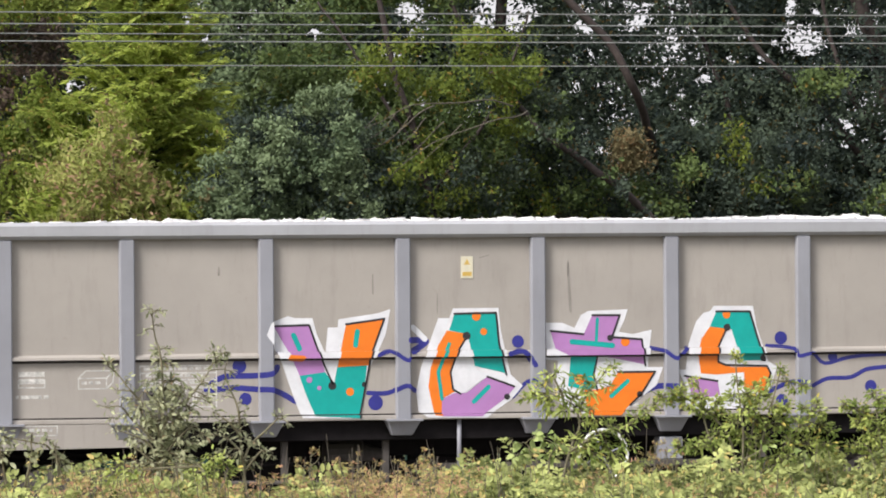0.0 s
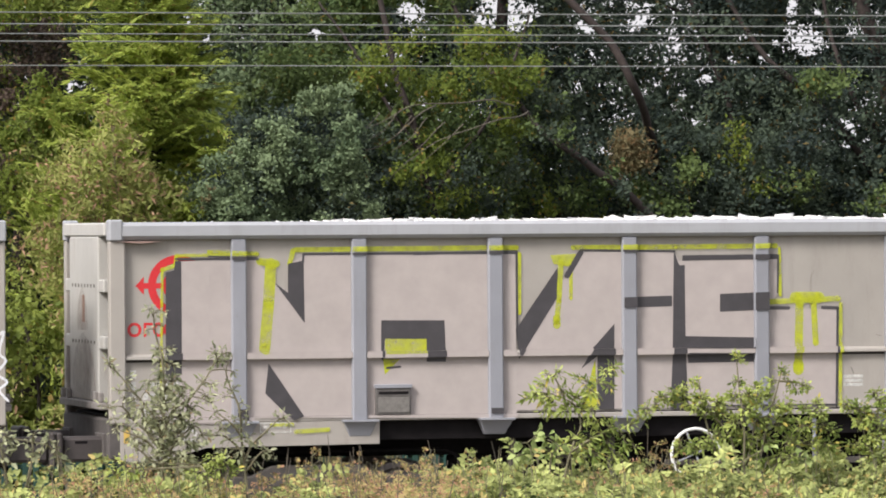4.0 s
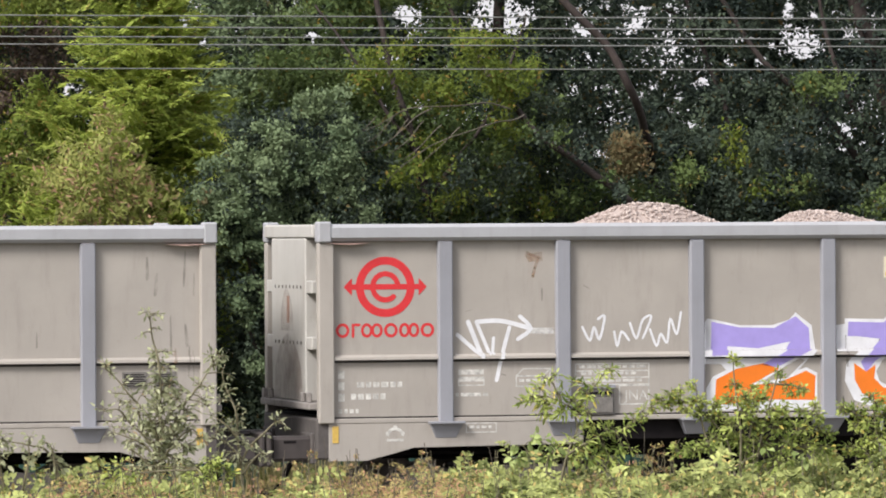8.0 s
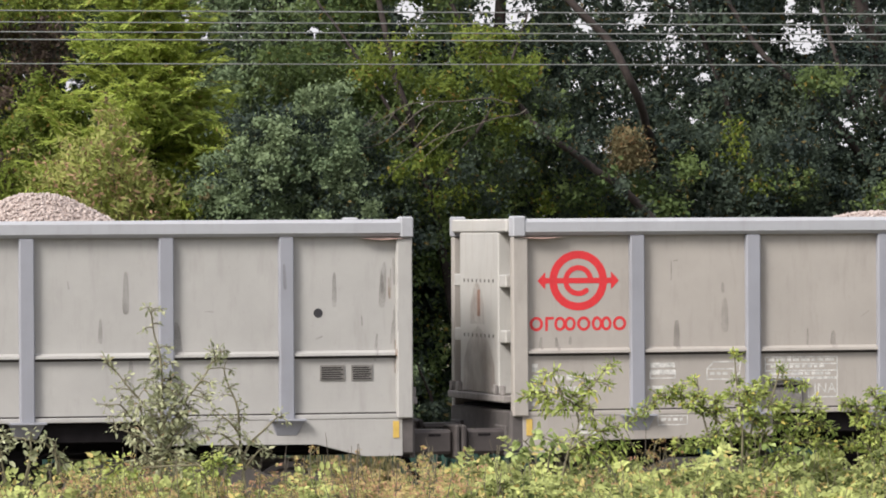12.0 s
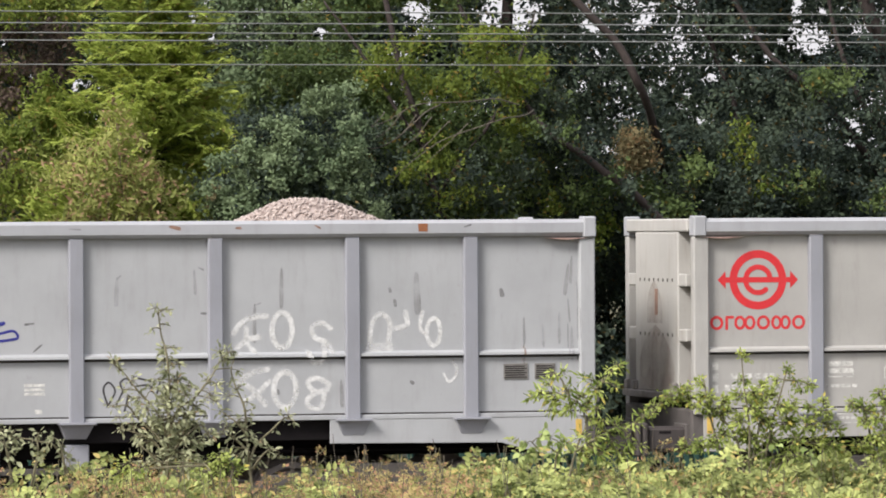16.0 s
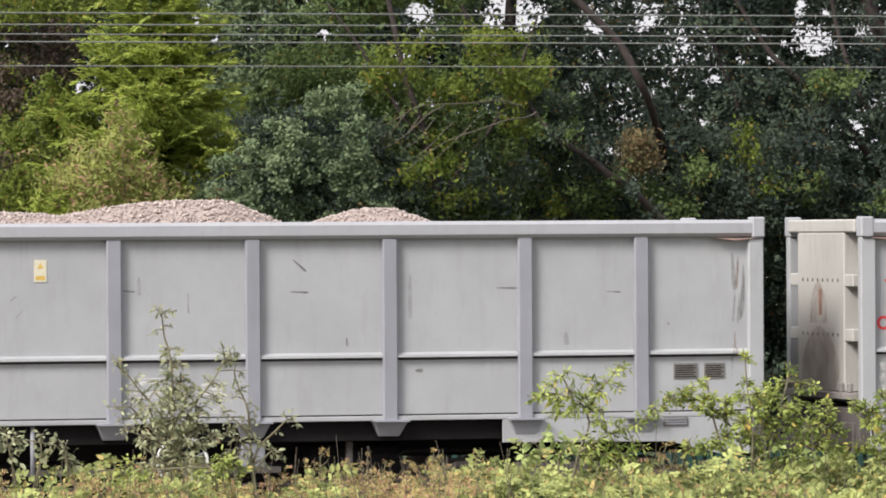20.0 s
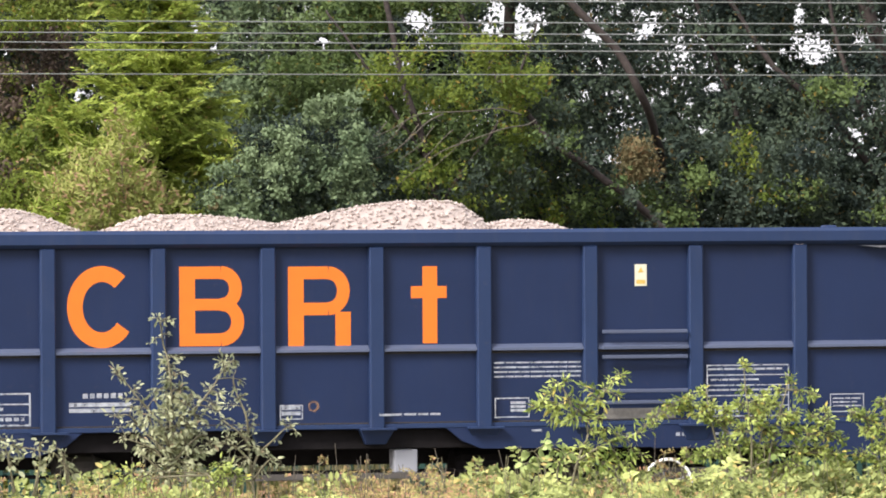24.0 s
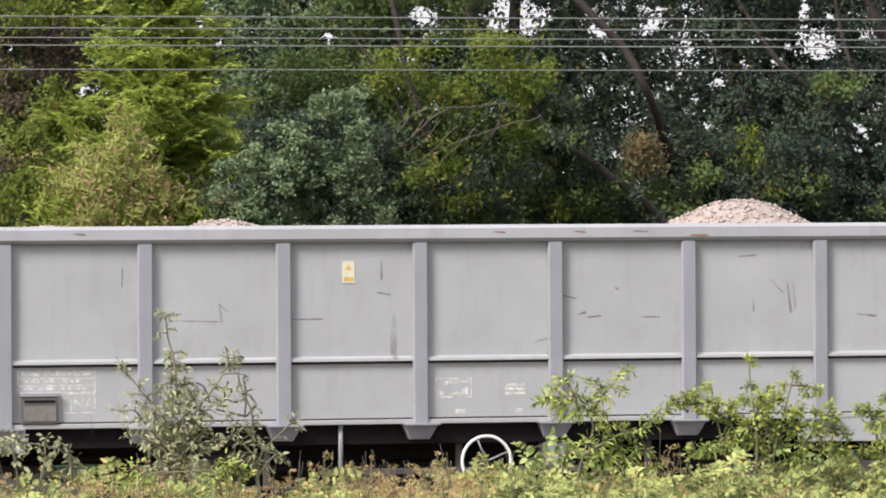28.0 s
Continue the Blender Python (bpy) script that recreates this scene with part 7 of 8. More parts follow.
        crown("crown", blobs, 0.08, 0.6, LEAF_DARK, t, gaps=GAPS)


def dark_tree():
    t = thing("tree", "tall dark green tree with leaning brown trunks and sky showing through", "tree", "trees behind the railway")
    limb("trunk", [(20.4, 12.6, -0.1), (19.6, 11.4, 2.45), (18.80, 11.15, 3.36), (18.10, 11.15, 3.91), (17.46, 11.3, 4.40), (16.9, 12.4, 5.6), (16.5, 12.6, 6.8)], 0.068, 0.022, BARK, t, 8, 0.06)
    limb("trunk", [(20.9, 13.2, -0.1), (20.3, 12.9, 2.6), (19.6, 13.1, 3.7), (19.12, 12.1, 4.42), (18.76, 11.5, 4.86), (18.47, 11.5, 5.40), (17.97, 11.5, 5.89), (17.3, 11.7, 6.8)], 0.06, 0.045, BARK, t)
    limb("trunk", [(23.2, 13.4, -0.1), (22.95, 13.2, 3.0), (22.5, 13.2, 5.2), (22.2, 13.2, 6.0), (21.9, 13.2, 7.4)], 0.14, 0.09, BARK, t)
    limb("limb", [(20.6, 13.2, 3.4), (20.5, 13.3, 4.7), (20.2, 13.4, 5.6), (19.8, 13.5, 6.9)], 0.045, 0.02, BARK, t)
    limb("limb", [(22.4, 13.2, 3.8), (21.6, 13.0, 4.7), (20.9, 13.0, 5.3), (20.2, 13.4, 6.5)], 0.055, 0.025, BARK, t)
    limb("limb", [(22.5, 13.2, 4.2), (21.9, 13.0, 5.1), (21.7, 13.4, 6.4)], 0.045, 0.02, BARK, t)
    low = [(18.6, 13.0, 3.7, 1.1, 0.8, 0.9, 9000), (20.2, 12.8, 3.5, 1.2, 0.8, 1.0, 12000), (21.9, 12.8, 3.6, 1.2, 0.8, 1.2, 13000), (23.4, 13, 3.6, 1.0, 0.9, 1.4, 7000),
           (19.4, 13.6, 2.2, 1.6, 0.8, 1.4, 9000), (21.7, 13.6, 2.2, 1.8, 0.8, 1.4, 9000),
           (19.62, 12.0, 4.15, 0.3, 0.2, 0.28, 1500), (19.85, 12.0, 3.7, 0.38, 0.2, 0.4, 2400), (20.3, 11.9, 3.5, 0.4, 0.2, 0.5, 2400), (20.9, 12.0, 3.9, 0.5, 0.25, 0.4, 2800),
           (17.7, 12.0, 4.4, 0.35, 0.2, 0.3, 1500), (18.05, 11.8, 4.15, 0.28, 0.2, 0.22, 1100), (17.4, 12.0, 4.75, 0.3, 0.2, 0.25, 1000)]
    mid = [(18.0, 13.4, 4.9, 0.9, 0.7, 0.55, 5880), (19.7, 13.4, 4.5, 0.8, 0.7, 0.5, 4480), (21.0, 13.4, 4.75, 0.9, 0.8, 0.45, 5880), (22.3, 13.2, 4.9, 0.9, 0.8, 0.6, 7279), (18.3, 13.6, 5.9, 1.0, 0.8, 0.5, 5880),
           (19.6, 13.6, 5.75, 0.55, 0.6, 0.6, 3639), (20.5, 13.6, 5.6, 0.45, 0.7, 0.55, 3080), (22.6, 13.6, 5.9, 0.8, 0.8, 0.7, 5320), (20.7, 13.9, 6.35, 1.3, 0.7, 0.35, 5040)]
    high = [(18.5, 13.6, 7.4, 1.6, 1.2, 0.9, 6000), (20.8, 13.6, 7.9, 1.7, 1.3, 1.1, 6000), (22.8, 13.4, 7.5, 1.4, 1.2, 1.0, 5000), (20.0, 13.6, 9.3, 1.8, 1.4, 1.1, 5000), (24.2, 13.4, 5.6, 1.0, 1.0, 1.4, 4000)]
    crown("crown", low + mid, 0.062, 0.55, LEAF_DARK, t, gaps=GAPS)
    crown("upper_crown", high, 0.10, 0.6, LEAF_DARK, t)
    # sunlight on the crown, put into yellower leaves
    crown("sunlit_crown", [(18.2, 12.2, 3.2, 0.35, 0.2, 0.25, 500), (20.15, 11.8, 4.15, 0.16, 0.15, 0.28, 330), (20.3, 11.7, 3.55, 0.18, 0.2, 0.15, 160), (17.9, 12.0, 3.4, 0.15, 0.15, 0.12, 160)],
          0.06, 0.6, LEAF_SUNLIT, t, "leaves coloured yellow-green to look sunlit")
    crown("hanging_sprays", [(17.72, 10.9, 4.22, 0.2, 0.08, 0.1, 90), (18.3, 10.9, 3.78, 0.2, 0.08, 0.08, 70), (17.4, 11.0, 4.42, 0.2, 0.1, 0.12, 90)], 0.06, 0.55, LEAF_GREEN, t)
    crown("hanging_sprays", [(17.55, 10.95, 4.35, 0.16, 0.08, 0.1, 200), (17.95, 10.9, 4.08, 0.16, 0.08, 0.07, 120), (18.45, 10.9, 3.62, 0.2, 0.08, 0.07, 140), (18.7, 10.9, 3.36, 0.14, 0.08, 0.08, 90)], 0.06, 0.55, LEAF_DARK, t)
    # lit clumps: a lighter green than the crown stands for light
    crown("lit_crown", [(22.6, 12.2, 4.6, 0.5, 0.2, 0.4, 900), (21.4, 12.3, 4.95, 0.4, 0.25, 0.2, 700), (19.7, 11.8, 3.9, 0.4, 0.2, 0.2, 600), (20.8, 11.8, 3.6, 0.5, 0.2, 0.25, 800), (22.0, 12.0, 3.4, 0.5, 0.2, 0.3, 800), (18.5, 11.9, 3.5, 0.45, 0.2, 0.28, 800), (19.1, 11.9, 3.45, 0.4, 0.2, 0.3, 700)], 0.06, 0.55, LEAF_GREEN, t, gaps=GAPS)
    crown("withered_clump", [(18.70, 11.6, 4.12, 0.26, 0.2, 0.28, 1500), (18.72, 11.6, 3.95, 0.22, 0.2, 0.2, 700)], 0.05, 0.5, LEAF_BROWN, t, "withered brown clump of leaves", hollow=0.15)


def middle_tree():
    t = thing("tree", "yellow-green tree with thin crossing branches", "tree", "trees behind the railway")
    limb("trunk", [(16.9, 12.4, -0.1), (16.7, 12.2, 2.0), (16.3, 12.0, 3.8), (15.9, 12.0, 5.2), (15.6, 12, 6.6)], 0.07, 0.03, BARK, t)
    limb("limb", [(16.4, 12.0, 3.6), (17.2, 12.0, 4.7), (17.6, 12, 5.8)], 0.03, 0.012, BARK, t)
    limb("limb", [(16.2, 12.0, 4.1), (15.4, 12.0, 5.3), (15.0, 12.1, 5.9)], 0.026, 0.012, BARK, t)
    limb("bare_branch", [(17.0, 10.4, 4.62), (16.3, 10.0, 4.66), (15.65, 9.8, 4.60), (15.2, 9.7, 4.42), (14.8, 9.7, 4.25)], 0.010, 0.004, BARK_PALE, t, 6, 0.05)
    limb("bare_branch", [(17.2, 10.6, 4.55), (16.7, 10.0, 4.42), (16.1, 9.8, 4.27), (15.6, 9.8, 4.0), (15.3, 9.8, 3.72)], 0.009, 0.004, BARK_PALE, t, 6, 0.05)
    limb("bare_branch", [(15.9, 10.0, 4.6), (15.5, 9.8, 4.35), (15.15, 9.8, 4.12), (14.9, 9.8, 4.1)], 0.009, 0.004, BARK_PALE, t, 6, 0.05)
    # shaded and sunlit leaves of this tree are set apart by colour
    crown("shaded_crown", [(15.5, 11.6, 3.9, 0.45, 0.3, 0.45, 2600), (15.9, 11.6, 3.3, 0.5, 0.3, 0.35, 2400), (16.9, 11.7, 3.75, 0.45, 0.3, 0.3, 1500), (15.2, 11.4, 3.2, 0.4, 0.3, 0.5, 2000)], 0.06, 0.55, LEAF_DARK, t, "leaves coloured dark green to look shaded")
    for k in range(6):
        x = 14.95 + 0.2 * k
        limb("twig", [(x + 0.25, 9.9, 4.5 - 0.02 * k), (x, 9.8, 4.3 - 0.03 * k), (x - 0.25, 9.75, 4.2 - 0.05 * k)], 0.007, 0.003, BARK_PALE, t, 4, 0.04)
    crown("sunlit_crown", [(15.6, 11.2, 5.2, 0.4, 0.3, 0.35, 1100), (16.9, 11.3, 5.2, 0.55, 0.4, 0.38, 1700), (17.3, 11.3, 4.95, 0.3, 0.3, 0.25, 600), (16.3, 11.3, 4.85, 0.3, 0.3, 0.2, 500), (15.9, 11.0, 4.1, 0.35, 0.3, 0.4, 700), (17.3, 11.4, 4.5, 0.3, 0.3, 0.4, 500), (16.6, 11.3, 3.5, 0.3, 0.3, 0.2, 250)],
          0.06, 0.55, LEAF_SUNLIT, t, "leaves coloured yellow-green to look sunlit", gaps=GAPS)
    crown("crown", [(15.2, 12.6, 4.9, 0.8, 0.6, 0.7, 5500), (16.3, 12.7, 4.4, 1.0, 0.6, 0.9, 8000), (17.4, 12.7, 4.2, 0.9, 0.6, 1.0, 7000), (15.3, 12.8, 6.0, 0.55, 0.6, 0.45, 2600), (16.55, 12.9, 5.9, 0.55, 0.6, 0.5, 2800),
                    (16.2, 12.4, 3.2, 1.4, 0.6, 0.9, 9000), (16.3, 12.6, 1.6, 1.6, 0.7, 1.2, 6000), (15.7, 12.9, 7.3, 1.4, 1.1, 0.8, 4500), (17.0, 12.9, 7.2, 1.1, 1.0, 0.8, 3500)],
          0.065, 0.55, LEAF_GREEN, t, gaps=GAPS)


def left_tree():
    t = thing("tree", "broad tree with dark trunk and drooping green leaves", "tree", "trees behind the railway")
    limb("trunk", [(11.7, 14.3, -0.1), (11.8, 14.2, 3.0), (12.0, 14.1, 5.2), (12.1, 14.1, 7.5)], 0.2, 0.13, BARK, t)
    limb("limb", [(11.9, 14.1, 4.0), (12.7, 14.0, 5.2), (13.1, 14, 6.4)], 0.07, 0.03, BARK, t)
    limb("limb", [(11.8, 14.1, 3.6), (11.0, 14.0, 4.9), (10.6, 14, 6.2)], 0.08, 0.03, BARK, t)
    crown("crown", [(11.3, 13.6, 6.0, 0.9, 0.6, 0.42, 4200), (12.6, 13.6, 6.25, 0.9, 0.6, 0.35, 3500), (10.9, 13.2, 5.1, 0.45, 0.5, 0.6, 2000), (11.5, 12.8, 4.1, 0.8, 0.5, 0.6, 4200), (10.4, 13.4, 4.0, 0.8, 0.6, 1.5, 4500),
                    (11.6, 14.0, 7.6, 1.8, 1.4, 1.1, 6000), (13.3, 14.0, 7.2, 1.3, 1.2, 1.0, 4500), (11.9, 13.4, 2.4, 1.6, 0.7, 1.5, 8000)], 0.07, 0.5, LEAF_MID, t, gaps=GAPS)
    # leaves in the light, coloured yellower than the main crown
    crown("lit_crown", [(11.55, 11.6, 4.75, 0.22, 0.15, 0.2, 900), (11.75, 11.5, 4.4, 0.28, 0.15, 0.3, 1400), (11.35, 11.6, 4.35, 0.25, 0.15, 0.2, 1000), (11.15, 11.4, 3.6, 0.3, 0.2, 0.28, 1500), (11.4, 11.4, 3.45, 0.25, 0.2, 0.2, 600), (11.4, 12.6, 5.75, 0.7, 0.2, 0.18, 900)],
          0.06, 0.5, LEAF_SUNLIT, t, "leaves coloured yellow-green to look sunlit")
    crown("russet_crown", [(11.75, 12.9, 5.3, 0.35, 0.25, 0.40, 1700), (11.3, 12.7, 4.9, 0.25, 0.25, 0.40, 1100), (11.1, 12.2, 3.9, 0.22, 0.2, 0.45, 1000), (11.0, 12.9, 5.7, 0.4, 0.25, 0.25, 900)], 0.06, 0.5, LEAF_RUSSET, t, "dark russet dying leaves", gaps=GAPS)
    # leaves in the shade, coloured darker than the main crown
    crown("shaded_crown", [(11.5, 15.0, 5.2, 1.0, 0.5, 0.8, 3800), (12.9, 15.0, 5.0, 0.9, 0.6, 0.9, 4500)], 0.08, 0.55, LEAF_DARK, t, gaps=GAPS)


def soft_tree():
    t = thing("tree", "soft blue-green tree behind the conifer", "tree", "trees behind the railway")
    limb("trunk", [(14.9, 13.6, -0.1), (14.85, 13.6, 3.0), (14.95, 13.5, 5.2), (14.8, 13.5, 7.2)], 0.11, 0.04, BARK, t)
    blobs = [(14.1, 13.3, 5.85, 0.55, 0.35, 0.35, 2300), (14.95, 13.2, 5.6, 0.6, 0.35, 0.4, 3000), (14.6, 13.2, 5.0, 0.6, 0.35, 0.4, 3000), (14.0, 13.2, 4.7, 0.5, 0.35, 0.45, 2600), (15.4, 13.2, 5.0, 0.5, 0.35, 0.45, 2600),
             (15.6, 13.3, 5.9, 0.5, 0.35, 0.3, 1700), (14.8, 13.3, 6.4, 0.9, 0.5, 0.4, 2500), (14.6, 13.3, 4.2, 0.9, 0.4, 0.5, 4000), (14.8, 13.4, 7.2, 1.0, 0.7, 0.6, 2600)]
    twigs_to(t, (14.9, 13.6, 3.4), blobs[:6], 0.022, BARK)
    crown("crown", blobs, 0.062, 0.5, LEAF_SOFT, t, "", 0.2, 0.2, False, 0.35, 1.0, 14, GAPS, 1.0)


def conifer():
    t = thing("conifer", "bright green conifer with feathery level sprays", "tree", "trees behind the railway")
    limb("trunk", [(12.75, 10.9, -0.1), (12.75, 10.9, 3.5), (12.72, 10.9, 6.9)], 0.14, 0.03, BARK, t)
    pts, axes, norms = [], [], []
    for _ in range(290):
        z = 0.5 + 6.4 * rng.random() ** 0.8
        a = rng.random() * math.tau
        lean = -0.10 * (z - 3.5)
        bough = np.array((math.cos(a), math.sin(a), 0.30 + 0.16 * rng.normal()))
        reach = (0.22 + 1.15 * min(1.0, (7.3 - z) / 3.2)) * rng.uniform(0.65, 1.15) * (1.2 if bough[0] < 0 else 0.88)
        for _ in range(15):
            out = reach * rng.uniform(0.3, 1.0)
            d = unit((bough + rng.normal(size=3) * 0.35)[None])[0]
            tip = np.array((12.7 - lean * 0.2, 10.9, z)) + bough * out + rng.normal(size=3) * np.array((0.09, 0.09, 0.07)) + np.array((0, 0, -0.10 * out * out))
            m = 32
            k = rng.random((m, 1)) * 0.36
            fan = np.cross(d, (0, 0, 1.0))
            side = (rng.random((m, 1)) - 0.5) * 0.9
            pts.append(tip - d * k + fan * side * (0.10 + 0.3 * k) + rng.normal(size=(m, 3)) * 0.012)
            axes.append(d + fan * side * 2.0 + rng.normal(size=(m, 3)) * 0.15 + np.array((0, 0, -0.1)))
            norms.append(np.tile((0, -0.3, 1.0), (m, 1)) + rng.normal(size=(m, 3)) * 0.35)
    p = np.concatenate(pts)
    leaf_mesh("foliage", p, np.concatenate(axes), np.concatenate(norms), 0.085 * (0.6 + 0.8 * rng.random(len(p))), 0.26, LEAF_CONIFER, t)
    # shade inside the conifer, put into a darker leaf colour
    crown("inner_foliage", [(12.7 - 0.02 * k, 11.0, 0.8 + 0.55 * k, 0.95 - 0.06 * k, 0.45, 0.42, 1500) for k in range(11)], 0.07, 0.35, LEAF_GREEN, t, "inner sprays coloured darker to look shaded", 0.1)


def willow():
    t = thing("shrub", "dense grey-green willow shrub with shaded hollows behind the railway", "shrub", "shrubs behind the railway")
    root = (14.3, 9.9, -0.1)
    big = [(13.9, 9.7, 3.4, 0.8, 0.4, 0.75), (14.35, 9.8, 3.75, 0.55, 0.4, 0.6), (14.6, 9.9, 3.1, 0.4, 0.4, 0.7), (13.4, 9.6, 3.5, 0.5, 0.35, 0.6), (13.8, 9.7, 4.1, 0.5, 0.3, 0.4), (13.4, 9.8, 2.6, 0.6, 0.5, 1.0), (14.4, 9.7, 2.0, 1.0, 0.5, 1.1), (14.4, 9.8, 0.8, 1.3, 0.6, 0.8), (14.55, 10.0, 4.35, 0.4, 0.35, 0.4)]
    twigs_to(t, root, big, 0.045, BARK)
    # hollows: their shade is put into a dark inner leaf colour
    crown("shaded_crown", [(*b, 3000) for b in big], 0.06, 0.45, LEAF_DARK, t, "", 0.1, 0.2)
    bunches = []
    for x, y, z, rx, ry, rz in big:
        for _ in range(13):
            a, h = rng.uniform(-1, 1), rng.uniform(-1, 1)
            k = math.sqrt(max(0.05, 1 - 0.6 * a * a - 0.4 * h * h))
            r = rng.uniform(0.13, 0.25)
            bunches.append((x + a * rx, y - k * ry - 0.1, z + h * rz, r, r * 0.8, r * 0.72, int(5200 * r * r) + 60))
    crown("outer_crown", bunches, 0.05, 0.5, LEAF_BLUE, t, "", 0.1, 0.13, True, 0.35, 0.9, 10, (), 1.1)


def buddleia():
    t = thing("shrub", "olive green buddleia with faded brown flower spikes", "shrub", "shrubs behind the railway")
    root = (11.9, 9.0, -0.1)
    blobs = [(11.7, 8.9, 3.75, 0.6, 0.4, 0.5, 2300), (12.05, 8.9, 3.5, 0.42, 0.4, 0.6, 1700), (11.3, 8.9, 3.2, 0.5, 0.4, 0.6, 1900), (11.8, 8.8, 2.6, 0.9, 0.5, 0.9, 3500), (11.9, 8.9, 1.4, 1.0, 0.5, 1.0, 2600), (12.4, 9.1, 2.6, 0.4, 0.4, 0.6, 1100),
             (11.85, 8.9, 4.25, 0.25, 0.25, 0.25, 420)]
    twigs_to(t, root, blobs, 0.03, STEM)
    crown("crown", blobs, 0.085, 0.28, LEAF_OLIVE, t, "", 0.2, 0.25)
    spikes = []
    for _ in range(45):
        b = blobs[rng.integers(0, 4)]
        spike = (b[0] + rng.normal() * 0.4, 8.55 + rng.random() * 0.3, b[2] + 0.1 + rng.normal() * 0.35, 0.035, 0.035, 0.11, 60)
        spikes.append(spike)
    crown("flower_spike", spikes, 0.03, 0.6, LEAF_BROWN, t, "faded brown flower spikes", 0.1, 0.04, hollow=0.1)["kind"] = "stuff"


def low_hedge():
    """The dark undergrowth that closes the view between the stems."""
    # the fence brambles' light and tree shade are put into two leaf colours
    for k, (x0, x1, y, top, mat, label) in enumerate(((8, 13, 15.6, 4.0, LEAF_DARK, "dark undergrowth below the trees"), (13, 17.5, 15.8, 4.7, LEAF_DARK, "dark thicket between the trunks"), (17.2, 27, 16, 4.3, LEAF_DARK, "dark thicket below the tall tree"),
                                                      (8.5, 12.4, 10.6, 2.6, LEAF_MID, "brambles along the fence, coloured lighter to look lit"), (12.4, 27, 10.8, 1.8, LEAF_DARK, "low brambles along the fence, coloured dark to look shaded"), (12.6, 18.5, 17.2, 5.3, LEAF_DARK, "dark hedge behind the trees"))):
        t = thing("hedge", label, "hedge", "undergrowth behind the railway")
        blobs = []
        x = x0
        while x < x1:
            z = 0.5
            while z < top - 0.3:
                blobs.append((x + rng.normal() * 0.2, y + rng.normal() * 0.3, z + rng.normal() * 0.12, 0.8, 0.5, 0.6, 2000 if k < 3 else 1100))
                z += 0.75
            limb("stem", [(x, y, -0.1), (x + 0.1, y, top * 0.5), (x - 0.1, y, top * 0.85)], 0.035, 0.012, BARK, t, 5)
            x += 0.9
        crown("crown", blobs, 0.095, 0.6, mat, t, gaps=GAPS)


back_row()
dark_tree()
middle_tree()
left_tree()
soft_tree()
conifer()
willow()
buddleia()
low_hedge()


# ---- the bank in front: brambles, weeds and young shrubs ----
def fronds(masses, per, length, size, arch=0.5):
    """Leaves in pairs along short arching twigs that spread out of each mass (x, y, z, rx, ry, rz, leaves). Gives points, leaf axes, normals, sizes and the twigs' lines."""
    pts, axes, norms, sizes, lines = [], [], [], [], []
    for x, y, z, rx, ry, rz, count in masses:
        m = max(2, int(count / per))
        r = np.array((rx, ry, rz))
        off = rng.normal(size=(m, 3)) * 0.5
        start = np.array((x, y, z)) + off * r * 0.8
        way = unit(off * 0.9 + rng.normal(size=(m, 3)) * 0.7 + np.array((0, -0.1, 0.35)))
        long = length * (0.5 + rng.random((m, 1)))
        n = unit(rng.normal(size=(m, 3)) * 0.35 + np.array((-0.2, -0.55, 0.75)))
        side = unit(np.cross(way, n))
        k = np.linspace(0.12, 1.0, per)[None, :, None]
        fall = np.array((0, 0, -1.0))[None, None] * arch * k ** 2 * long[:, None]
        p = start[:, None] + way[:, None] * long[:, None] * k + fall
        sign = np.where(np.arange(per) % 2, 1.0, -1.0)[None, :, None]
        ax = way[:, None] * 0.55 + side[:, None] * sign * 0.85 + np.array((0, 0, -0.25)) + rng.normal(size=(m, per, 3)) * 0.22
        ax = unit(ax.reshape(-1, 3))
        s = size * (0.55 + 0.6 * rng.random((m, 1))) * (1.1 - 0.35 * np.linspace(0, 1, per)[None]) * (0.85 + 0.3 * rng.random((m, per)))
        s = s.reshape(-1)
        pts.append(p.reshape(-1, 3) + ax * s[:, None] * 0.5)
        axes.append(ax)
        norms.append(np.repeat(n, per, 0) + rng.normal(size=(m * per, 3)) * 0.3)
        sizes.append(s)
        lines += [(a, a + w * q * 0.5 + np.array((0, 0, -0.25 * arch * q[0])), a + w * q + np.array((0, 0, -arch * q[0]))) for a, w, q in zip(start, way, long)]
    return np.concatenate(pts), np.concatenate(axes), np.concatenate(norms), np.concatenate(sizes), lines


